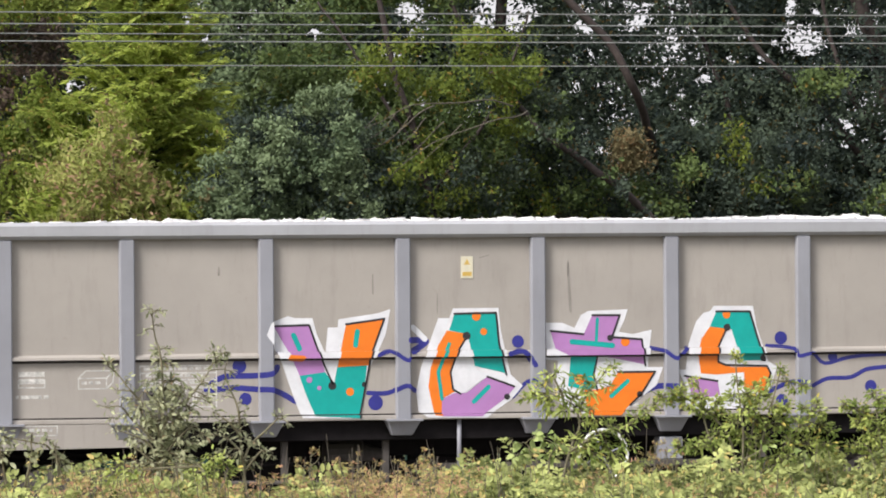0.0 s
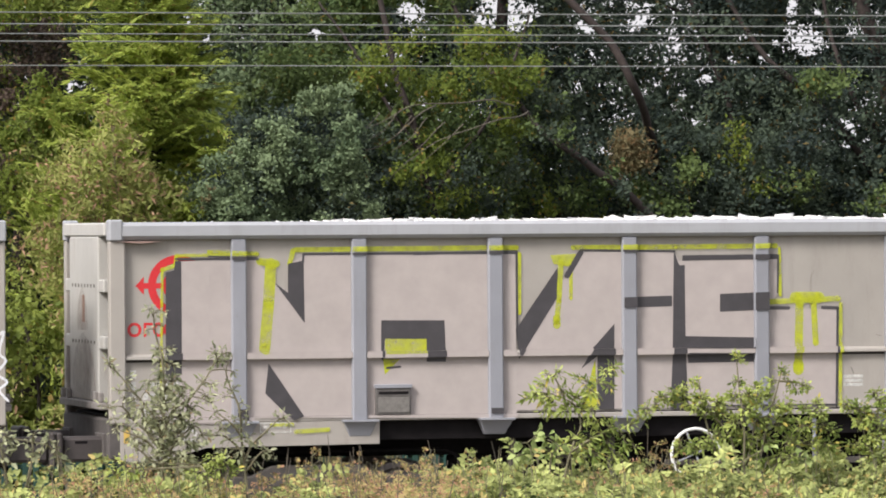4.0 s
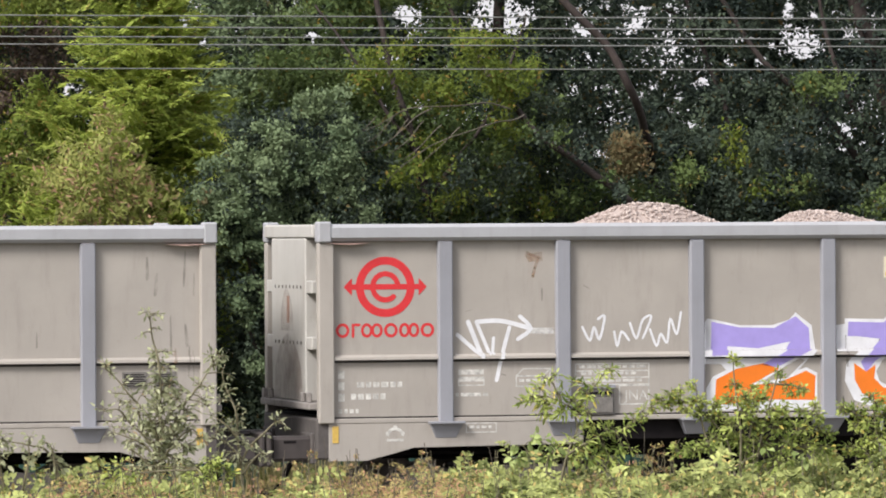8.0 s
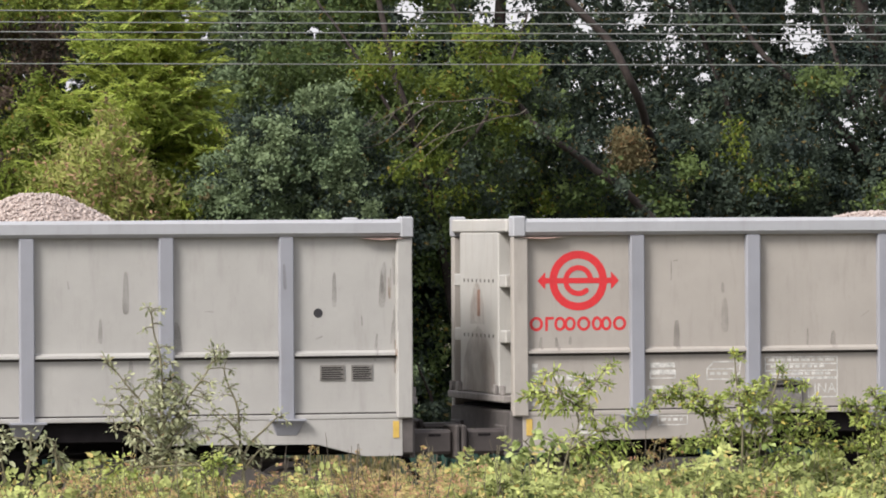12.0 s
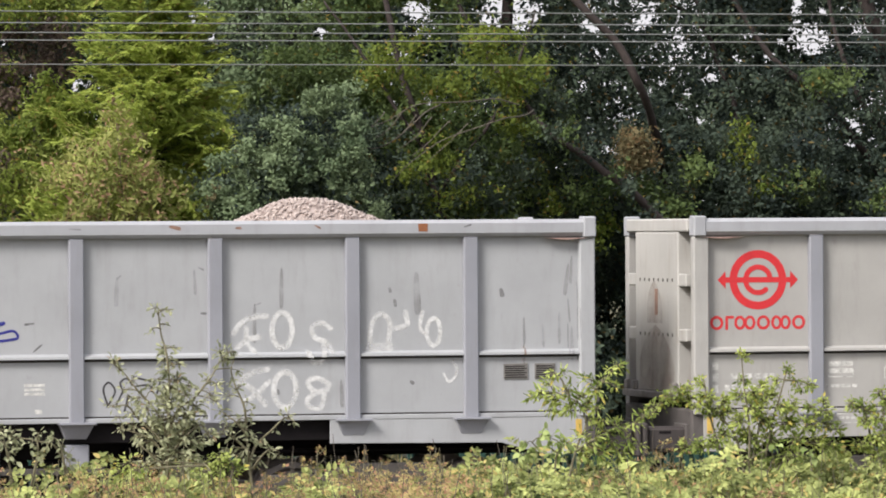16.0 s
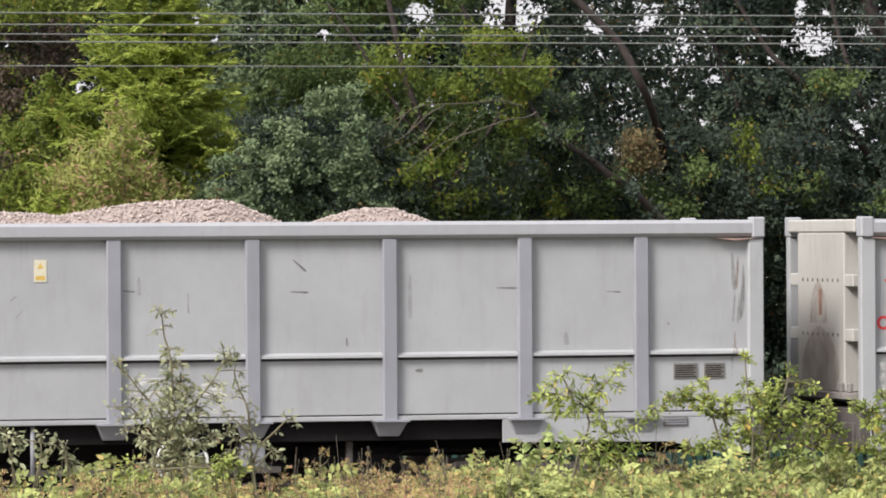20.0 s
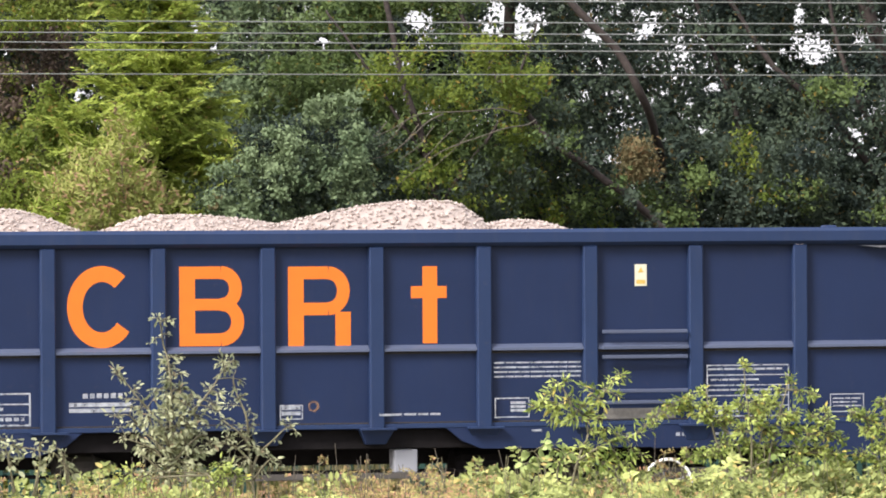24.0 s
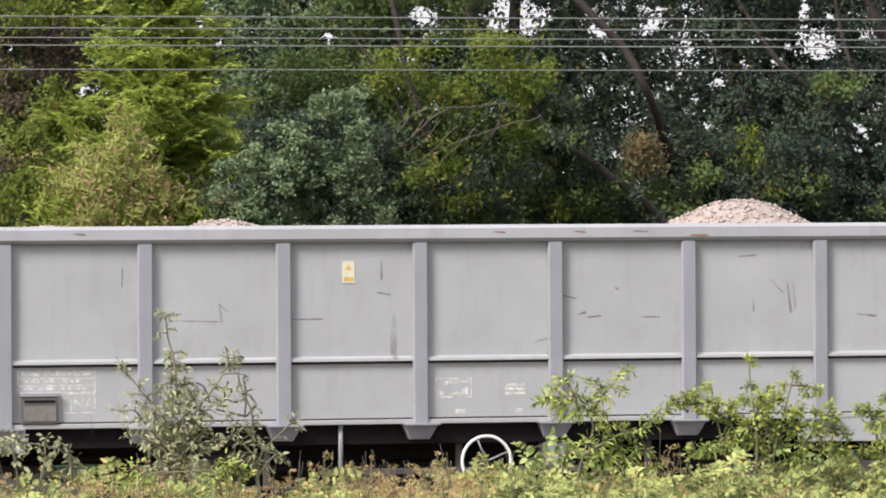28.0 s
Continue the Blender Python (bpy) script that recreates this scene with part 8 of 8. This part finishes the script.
def shrub(label, stems, tufts, leaf, size, slim, y, droop, fill=1.5):
    """A young shrub on the bank, in a plane at the depth y: bent stems (x, z), and tufts (x, z, radius, leaves), each on a twig from the nearest stem."""
    t = thing("shrub", label, "shrub", "shrubs on the bank")
    joints = []
    for path in stems:
        pts = [Vector((x, y + 0.02 * rng.normal(), z)) for x, z in path]
        limb("stem", pts, 0.0075, 0.0028, STEM, t, 6, 0.008)
        for p, q in zip(pts, pts[1:]):
            joints += [p.lerp(q, k / 6) for k in range(7)]
    bm = bmesh.new()
    centres, axes, normals, sizes = [], [], [], []
    for x, z, r, n in tufts:
        c = Vector((x, y + 0.03 * rng.normal(), z))
        root = min(joints, key=lambda q: (q - c).length + 0.5 * max(0.0, q.z - c.z))
        add_tube(bm, [root, root.lerp(c, 0.55) + Vector((0, 0, 0.006)), c], [0.0034, 0.0027, 0.0018], 4, False)
        lead = (c - root).normalized() if (c - root).length > 0.004 else Vector((0, 0, 1))
        for _ in range(round(n * fill)):
            off = np.array((rng.normal(), 1.1 * rng.normal(), 0.85 * rng.normal())) * 0.55 * r
            way = off / max(r, 1e-4) * 0.9 + np.array(lead) * 0.5 + rng.normal(size=3) * 0.35 + np.array((0, -0.15, -droop))
            way /= np.linalg.norm(way)
            s = size * rng.uniform(0.55, 1.15) * (0.45 + 0.55 * min(1.0, r / 0.045))
            at = np.array(c) + off
            add_tube(bm, [c, Vector(at)], [0.0013, 0.0009], 3, False)
            centres.append(at + way * s * 0.5)
            axes.append(way)
            normals.append(rng.normal(size=3) * 0.5 + np.array((-0.15, -0.5, 0.75)))
            sizes.append(s)
    part("twig", bm, STEM, t)["kind"] = "stuff"
    leaf_mesh("leaf", np.array(centres), np.array(axes), np.array(normals), np.array(sizes), slim, leaf, t, "", True, "stuff")
    return t


shrub("tall grey-green shrub with one thin bare leader on the bank",
      [[(5.383, 1.818), (5.391, 2.207), (5.395, 2.402), (5.379, 2.541), (5.359, 2.625), (5.34, 2.722), (5.346, 2.758)], [(5.384, 2.096), (5.357, 2.208), (5.287, 2.306), (5.23, 2.362), (5.174, 2.432), (5.118, 2.48)], [(5.384, 2.04), (5.342, 2.124), (5.258, 2.209), (5.187, 2.279), (5.117, 2.272)], [(5.39, 2.124), (5.436, 2.248), (5.513, 2.311), (5.562, 2.358), (5.619, 2.427), (5.66, 2.505), (5.694, 2.532)], [(5.389, 1.985), (5.328, 2.097), (5.243, 2.14), (5.164, 2.166)], [(5.389, 2.012), (5.47, 2.123), (5.555, 2.177), (5.597, 2.121)], [(5.386, 1.957), (5.285, 2.056), (5.215, 2.099)]],
      [(5.315, 2.756, 0.022, 5), (5.354, 2.742, 0.022, 5), (5.388, 2.747, 0.017, 3), (5.308, 2.653, 0.019, 3), (5.379, 2.675, 0.017, 3), (5.376, 2.561, 0.028, 9), (5.421, 2.563, 0.025, 6), (5.387, 2.508, 0.033, 12), (5.438, 2.479, 0.025, 6), (5.375, 2.441, 0.028, 9), (5.443, 2.401, 0.039, 16), (5.338, 2.403, 0.028, 8), (5.4, 2.36, 0.044, 20), (5.499, 2.373, 0.028, 8), (5.471, 2.331, 0.044, 18), (5.386, 2.291, 0.055, 30), (5.121, 2.494, 0.03, 9), (5.146, 2.455, 0.019, 4), (5.216, 2.404, 0.025, 6), (5.182, 2.355, 0.025, 5), (5.244, 2.315, 0.03, 8), (5.315, 2.358, 0.025, 7), (5.193, 2.327, 0.022, 5), (5.117, 2.278, 0.03, 7), (5.145, 2.222, 0.022, 4), (5.215, 2.237, 0.033, 9), (5.278, 2.259, 0.039, 14), (5.159, 2.169, 0.025, 5), (5.221, 2.176, 0.033, 8), (5.237, 2.12, 0.028, 7), (5.637, 2.538, 0.03, 8), (5.694, 2.532, 0.033, 9), (5.665, 2.493, 0.028, 8), (5.722, 2.537, 0.017, 3), (5.739, 2.448, 0.019, 3), (5.591, 2.399, 0.03, 8), (5.63, 2.382, 0.025, 6), (5.602, 2.327, 0.033, 9), (5.624, 2.293, 0.019, 4), (5.527, 2.275, 0.039, 14), (5.47, 2.228, 0.05, 24), (5.385, 2.207, 0.055, 30), (5.314, 2.18, 0.044, 18), (5.532, 2.177, 0.039, 13), (5.583, 2.135, 0.033, 9), (5.441, 2.137, 0.055, 28), (5.356, 2.11, 0.05, 22), (5.285, 2.097, 0.036, 10), (5.512, 2.094, 0.044, 16), (5.412, 2.054, 0.055, 26), (5.483, 2.025, 0.05, 20), (5.327, 2.027, 0.039, 12), (5.384, 1.979, 0.055, 22), (5.511, 1.977, 0.044, 14), (5.256, 1.981, 0.039, 10)],
      LEAF_SHRUB, 0.042, 0.4, -26.0, 0.35, 2.6)
shrub("thin arching shrub with sparse leaves on the bank",
      [[(5.89, 1.791), (5.875, 2.074), (5.853, 2.245), (5.816, 2.358), (5.787, 2.438), (5.802, 2.486)], [(5.886, 1.989), (5.927, 2.059), (5.991, 2.129), (6.058, 2.191), (6.096, 2.193)], [(5.875, 2.103), (5.812, 2.174), (5.748, 2.223)], [(5.88, 2.018), (5.797, 2.104), (5.71, 2.119)], [(5.885, 1.932), (5.97, 2.03), (6.037, 2.021)]],
      [(5.787, 2.387, 0.022, 6), (5.801, 2.344, 0.022, 5), (5.784, 2.308, 0.019, 4), (5.876, 2.278, 0.025, 5), (5.89, 2.238, 0.019, 4), (5.842, 2.358, 0.017, 3), (5.743, 2.229, 0.03, 7), (5.777, 2.189, 0.025, 6), (5.835, 2.188, 0.028, 7), (5.899, 2.196, 0.025, 6), (5.754, 2.147, 0.028, 7), (5.713, 2.116, 0.028, 6), (5.811, 2.098, 0.033, 9), (5.858, 2.145, 0.025, 6), (5.898, 2.097, 0.03, 8), (5.956, 2.073, 0.028, 7), (5.99, 2.03, 0.03, 8), (6.034, 2.009, 0.022, 5), (6.053, 2.202, 0.022, 6), (6.085, 2.207, 0.022, 6), (6.108, 2.173, 0.019, 4), (6.009, 2.135, 0.017, 2), (5.84, 2.018, 0.039, 10), (5.926, 1.983, 0.039, 10), (5.767, 2.042, 0.03, 7)],
      LEAF_SHRUB, 0.042, 0.4, -25.6, 0.35, 2.0)
shrub("low grey-green shrub with bare arching twigs",
      [[(4.931, 1.826), (4.843, 2.063), (4.736, 2.109), (4.597, 2.136)], [(4.876, 1.938), (4.854, 2.063), (4.837, 2.115)], [(4.623, 1.887), (4.574, 2.081), (4.563, 2.164)], [(4.707, 1.885), (4.736, 2.064), (4.725, 2.134)]],
      [(4.563, 2.169, 0.025, 7), (4.608, 2.141, 0.03, 9), (4.641, 2.107, 0.025, 7), (4.563, 2.108, 0.03, 9), (4.725, 2.153, 0.025, 6), (4.703, 2.101, 0.022, 5), (4.815, 2.121, 0.028, 8), (4.854, 2.087, 0.025, 6), (4.787, 2.088, 0.019, 4), (4.596, 2.053, 0.039, 12), (4.736, 2.045, 0.033, 9), (4.876, 2.032, 0.033, 9), (4.485, 2.137, 0.039, 12), (4.43, 2.179, 0.03, 8), (4.401, 2.111, 0.039, 12)],
      LEAF_SHRUB, 0.05, 0.48, -26.0, 0.4)
shrub("low fresh green shrub at the foot of the tall one",
      [[(5.631, 1.818), (5.635, 1.957), (5.624, 2.026)], [(5.646, 1.846), (5.689, 1.956), (5.703, 1.997)], [(5.603, 1.846), (5.567, 1.958), (5.547, 1.992)]],
      [(5.624, 2.024, 0.036, 16), (5.675, 1.998, 0.039, 16), (5.567, 1.991, 0.036, 14), (5.632, 1.971, 0.044, 20), (5.717, 1.961, 0.033, 11), (5.533, 1.953, 0.033, 11), (5.66, 1.929, 0.044, 18), (5.166, 2.003, 0.039, 12), (5.217, 1.964, 0.039, 12), (5.124, 1.96, 0.033, 10)],
      LEAF_BUSH, 0.036, 0.45, -26.1, 0.3, 2.6)
shrub("small yellow-green sapling with long slender leaves",
      [[(7.528, 1.762), (7.574, 2.005), (7.629, 2.134), (7.623, 2.221), (7.561, 2.264), (7.472, 2.303)], [(7.626, 2.192), (7.681, 2.306), (7.738, 2.377), (7.798, 2.443)], [(7.623, 2.206), (7.695, 2.22), (7.713, 2.176)], [(7.574, 2.005), (7.664, 2.062), (7.784, 2.109), (7.88, 2.136), (7.989, 2.221)], [(7.546, 2.279), (7.511, 2.351), (7.493, 2.389)]],
      [(7.475, 2.395, 0.025, 8), (7.517, 2.412, 0.022, 7), (7.451, 2.344, 0.028, 9), (7.391, 2.304, 0.033, 11), (7.352, 2.276, 0.025, 7), (7.471, 2.274, 0.039, 15), (7.54, 2.302, 0.036, 13), (7.606, 2.284, 0.036, 13), (7.552, 2.227, 0.039, 14), (7.635, 2.235, 0.036, 12), (7.471, 2.217, 0.03, 9), (7.683, 2.214, 0.03, 9), (7.713, 2.156, 0.025, 7), (7.659, 2.157, 0.025, 7), (7.69, 2.317, 0.03, 10), (7.666, 2.364, 0.025, 7), (7.732, 2.363, 0.028, 8), (7.762, 2.409, 0.028, 8), (7.804, 2.44, 0.022, 7), (7.831, 2.431, 0.017, 3), (7.785, 2.334, 0.022, 5), (7.636, 2.364, 0.022, 5), (7.838, 2.125, 0.03, 9), (7.79, 2.138, 0.025, 7), (7.886, 2.142, 0.025, 8), (7.941, 2.182, 0.025, 7), (7.989, 2.221, 0.025, 7), (7.739, 2.098, 0.03, 9), (7.67, 2.062, 0.036, 11), (7.604, 2.077, 0.033, 10), (7.784, 2.045, 0.036, 11), (7.874, 2.044, 0.03, 9), (7.928, 2.026, 0.022, 5), (7.619, 2.005, 0.041, 14), (7.709, 1.989, 0.041, 14), (7.813, 1.97, 0.039, 12), (7.53, 2.049, 0.033, 10)],
      LEAF_BUSH, 0.056, 0.27, -25.6, 0.15, 2.8)
shrub("dense fresh green bush with arching sprays",
      [[(8.443, 1.755), (8.384, 2.043), (8.31, 2.16), (8.19, 2.253), (8.071, 2.301), (7.99, 2.264), (7.936, 2.199)], [(8.443, 1.812), (8.43, 2.1), (8.416, 2.331), (8.411, 2.469)], [(8.503, 1.811), (8.565, 2.098), (8.612, 2.299), (8.64, 2.42)], [(8.64, 2.357), (8.718, 2.35), (8.809, 2.326)], [(8.594, 1.867), (8.716, 2.067), (8.823, 2.225)], [(8.323, 1.872), (8.241, 2.161), (8.197, 2.362)], [(8.444, 1.87), (8.506, 2.157), (8.512, 2.286)]],
      [(7.93, 2.194, 0.019, 9), (7.972, 2.245, 0.025, 12), (8.014, 2.284, 0.025, 13), (8.071, 2.312, 0.028, 15), (8.122, 2.329, 0.022, 10), (8.194, 2.357, 0.022, 9), (8.206, 2.333, 0.017, 6), (8.056, 2.266, 0.028, 13), (8.122, 2.271, 0.028, 14), (8.182, 2.282, 0.028, 14), (8.169, 2.233, 0.028, 13), (8.242, 2.27, 0.03, 16), (8.241, 2.212, 0.033, 17), (8.31, 2.252, 0.033, 18), (8.325, 2.188, 0.039, 22), (8.38, 2.285, 0.03, 14), (8.411, 2.48, 0.025, 9), (8.393, 2.498, 0.017, 5), (8.422, 2.359, 0.025, 8), (8.446, 2.296, 0.033, 17), (8.513, 2.33, 0.028, 13), (8.524, 2.272, 0.036, 19), (8.461, 2.215, 0.041, 26), (8.391, 2.144, 0.041, 26), (8.597, 2.357, 0.025, 9), (8.579, 2.285, 0.03, 14), (8.64, 2.42, 0.019, 7), (8.67, 2.397, 0.017, 5), (8.706, 2.35, 0.022, 8), (8.754, 2.332, 0.022, 8), (8.797, 2.326, 0.019, 6), (8.718, 2.31, 0.022, 8), (8.612, 2.219, 0.036, 18), (8.687, 2.226, 0.033, 15), (8.772, 2.217, 0.03, 13), (8.827, 2.245, 0.025, 10), (8.844, 2.195, 0.03, 13), (8.536, 2.156, 0.044, 26), (8.656, 2.14, 0.044, 24), (8.762, 2.13, 0.041, 22), (8.868, 2.129, 0.033, 16), (8.923, 2.099, 0.028, 11), (8.309, 2.088, 0.039, 20), (8.445, 2.071, 0.044, 26), (8.565, 2.055, 0.044, 26), (8.692, 2.045, 0.044, 24), (8.822, 2.037, 0.041, 22), (8.24, 2.046, 0.039, 18), (8.174, 2.029, 0.039, 18), (8.12, 2.024, 0.033, 14), (8.324, 2.001, 0.041, 20), (8.898, 2.018, 0.039, 18), (8.489, 1.97, 0.05, 24), (8.655, 1.953, 0.05, 24)],
      LEAF_BUSH, 0.033, 0.45, -25.8, 0.25, 4.6)
shrub("green bush at the edge of the bank",
      [[(9.173, 1.737), (9.145, 2.028), (9.1, 2.189), (9.03, 2.233)], [(9.235, 1.794), (9.2, 2.144), (9.183, 2.304)], [(9.358, 1.792), (9.36, 2.142), (9.422, 2.315)]],
      [(9.03, 2.233, 0.025, 12), (9.072, 2.21, 0.03, 16), (9.13, 2.197, 0.033, 18), (9.177, 2.284, 0.025, 12), (9.207, 2.245, 0.033, 18), (9.164, 2.144, 0.039, 22), (9.1, 2.139, 0.03, 14), (9.222, 2.085, 0.041, 24), (9.13, 2.058, 0.039, 20), (9.068, 2.015, 0.039, 18), (9.268, 2.186, 0.041, 24), (9.33, 2.273, 0.041, 24), (9.36, 2.142, 0.055, 34), (9.453, 2.257, 0.055, 34), (9.298, 2.026, 0.05, 26), (9.175, 1.984, 0.044, 20)],
      LEAF_BUSH, 0.034, 0.45, -25.7, 0.25, 4.4)
shrub("seedling with broad pale green leaves",
      [[(7.285, 1.784), (7.301, 1.982), (7.243, 2.068)], [(7.358, 1.783), (7.374, 1.981), (7.404, 2.051)], [(8.32, 1.766), (8.327, 1.88), (8.327, 1.932)], [(8.71, 1.759), (8.717, 1.902), (8.717, 1.982)]],
      [(7.213, 2.068, 0.028, 4), (7.272, 2.096, 0.03, 5), (7.331, 2.089, 0.03, 5), (7.404, 2.06, 0.028, 4), (7.257, 2.034, 0.028, 4), (7.36, 2.024, 0.033, 5), (7.198, 2.006, 0.028, 4), (8.327, 1.943, 0.025, 3), (8.507, 2.034, 0.022, 3), (8.717, 1.988, 0.025, 3), (8.666, 2.023, 0.019, 2), (8.411, 1.907, 0.028, 3)],
      LEAF_BROAD, 0.075, 0.62, -26.0, 0.5)


def bramble_bank():
    """Low brambles and drying weeds that cover the top of the bank; green mounds, with dry patches between."""
    green = ((3.6, 5.2, 0.40, 0.06), (5.2, 5.95, 0.55, 0.02), (5.95, 7.0, 0.45, 0.05), (6.85, 7.35, 1.0, 0.12), (7.0, 7.95, 1.0, 0.05), (7.95, 8.12, 0.4, 0.0), (8.12, 10.4, 1.0, 0.10))
    dry = ((3.6, 5.2, 1.1, 0.07), (5.2, 5.95, 1.0, 0.02), (5.95, 7.0, 1.3, 0.11), (7.0, 7.95, 0.42, -0.03), (7.95, 8.2, 1.0, 0.02), (8.2, 10.4, 0.35, -0.03))
    for name, label, mat, size, slim, spans in (("bramble", "low tangled green brambles covering the bank", LEAF_BRAMBLE, 0.044, 0.52, green), ("weeds", "drying red-brown weeds among the brambles", LEAF_DRY, 0.022, 0.36, dry)):
        t = thing(name, label, "plants", "plants on the bank", "stuff")
        blobs = []
        for a, b, share, lift in spans:
            for i in range(int(55 * (b - a) * share)):
                x = a + (b - a) * rng.random()
                y = -27.2 + 2.4 * rng.random()
                blobs.append((x, y, 1.66 + lift + 0.04 * math.sin(5 * x) + 0.03 * math.sin(17 * x + 3 * y) + 0.075 * rng.normal(), 0.14, 0.18, 0.10, 268))
        p, ax, n, sz, lines = fronds(blobs, 9, 3.2 * size, size, 0.5)
        leaf_mesh("leaf", p, ax, n, sz, slim, mat, t, "", True, "stuff")
        bm = bmesh.new()
        for b in blobs:
            for _ in range(2):
                x, y = b[0] + rng.normal() * 0.12, b[1] + rng.normal() * 0.12
                add_tube(bm, [(x, y, 1.1), (x + 0.04, y, 1.5), (x + rng.normal() * 0.1, y, b[2] + 0.1 + 0.12 * rng.random())], [0.004, 0.003, 0.0015], 4, False)
        part("stem", bm, STEM if name == "bramble" else BARK_PALE, t)["kind"] = "stuff"


bramble_bank()


def seed_stalks():
    """Bare brown stalks with seed heads that stand out of the weeds."""
    for x, z in ((5.05, 1.98), (6.1, 2.0), (6.22, 2.04), (6.3, 1.98), (6.42, 2.02), (6.55, 1.97), (6.72, 2.03), (6.86, 1.99), (6.97, 2.02), (7.05, 1.98), (8.02, 2.04), (8.09, 2.0), (8.14, 2.06)):
        t = thing("weed_stalk", "dry brown weed stalk with seed heads", "weed", "dry stalks on the bank")
        y = -26.0 + 0.4 * rng.random()
        lean = 0.05 * rng.normal()
        limb("stalk", [(x - lean, y, 1.3), (x - lean * 0.4, y, 1.7), (x, y, z)], 0.0045, 0.002, STEM, t, 5, 0.01)
        for k in range(4):
            a = rng.random() * math.tau
            h = z - 0.04 - 0.05 * k
            limb("side_stalk", [(x - lean * 0.2, y, h), (x + 0.03 * math.cos(a), y + 0.03 * math.sin(a), h + 0.03), (x + 0.045 * math.cos(a), y + 0.045 * math.sin(a), h + 0.055)], 0.003, 0.0015, STEM, t, 4, 0.004)
        heads = [(x, y, z, 0.015, 0.015, 0.02, 20)] + [(x + 0.03 * rng.normal(), y, z - 0.15 * rng.random(), 0.015, 0.015, 0.02, 16) for _ in range(4)]
        ob = crown("seed_head", heads, 0.014, 0.6, LEAF_DRY, t, "", 0.0, 0.02, False, 0.1, 1.0, 5)
        ob["kind"] = "stuff"


seed_stalks()


def dry_grass():
    t = thing("dry_grass", "pale dry grass stalks along the track", "grass", "", "stuff")
    n = 2600
    x = 3 + 22 * rng.random(n)
    y = -7 + 3 * rng.random(n)
    p = np.stack((x, y, 0.25 + 0.2 * rng.random(n)), 1)
    leaf_mesh("stalk", p, np.tile((0, 0, 1.0), (n, 1)) + rng.normal(size=(n, 3)) * 0.18, rng.normal(size=(n, 3)) * 0.3 + np.array((0, -1.0, 0)), 0.5 + 0.5 * rng.random(n), 0.018, GRASS_DRY, t)
    n = 420
    x = 12.6 + 1.8 * rng.random(n)
    tall = thing("tall_grass", "tall pale dry grass in front of the fence", "grass", "", "stuff")
    p = np.stack((x, 5.3 + 0.9 * rng.random(n), 0.30 + 0.15 * rng.random(n)), 1)
    leaf_mesh("stalk", p, np.tile((0, 0, 1.0), (n, 1)) + rng.normal(size=(n, 3)) * 0.14, rng.normal(size=(n, 3)) * 0.3 + np.array((0, -1.0, 0)), 0.6 + 0.4 * rng.random(n), 0.022, GRASS_DRY, tall)


dry_grass()


# ---- how the train moves ----
TRAVEL = [0.0, 2.012, 4.027, 6.047, 8.071, 10.095, 12.118, 14.136, 16.149, 18.156, 20.159, 22.156, 24.15, 26.142, 28.133, 30.124, 32.113, 34.098, 36.081, 38.063, 40.044, 42.021, 43.993, 45.959, 47.919, 49.876, 51.833, 53.789, 55.746, 57.703, 59.659, 61.615, 63.569, 65.522, 67.474, 69.423, 71.371, 73.317, 75.262, 77.204, 79.145, 81.084, 83.024, 84.961, 86.898, 88.832, 90.763, 92.692, 94.618, 96.541, 98.463, 100.383, 102.303, 104.221, 106.139, 108.054, 109.969]          # metres, every half second


def gone(t):
    """The metres that the train has rolled by t seconds."""
    k = min(int(2 * t), 55)
    return TRAVEL[k] + (2 * t - k) * (TRAVEL[k + 1] - TRAVEL[k])


def motions():
    """The train rolls past, slowing a little; its wheels turn with the way."""
    for k, w in enumerate(train):
        walk(w, [(t / 2, pose(AHEAD[k] + gone(t / 2), 0, 0)) for t in range(57)])
        steps = int(28 / 0.14)
        for axle in [o for o in w.children if o.name.startswith("wheelset")]:
            x, y, z = axle.location
            walk(axle, [(28 * i / steps, pose(x, y, z, 0, math.degrees(gone(28 * i / steps) / 0.46) % 360, 0)) for i in range(steps + 1)])
    for k, load in loads:
        walk(load, [(t / 2, pose(AHEAD[k] + gone(t / 2), 0, 0)) for t in range(57)])


motions()
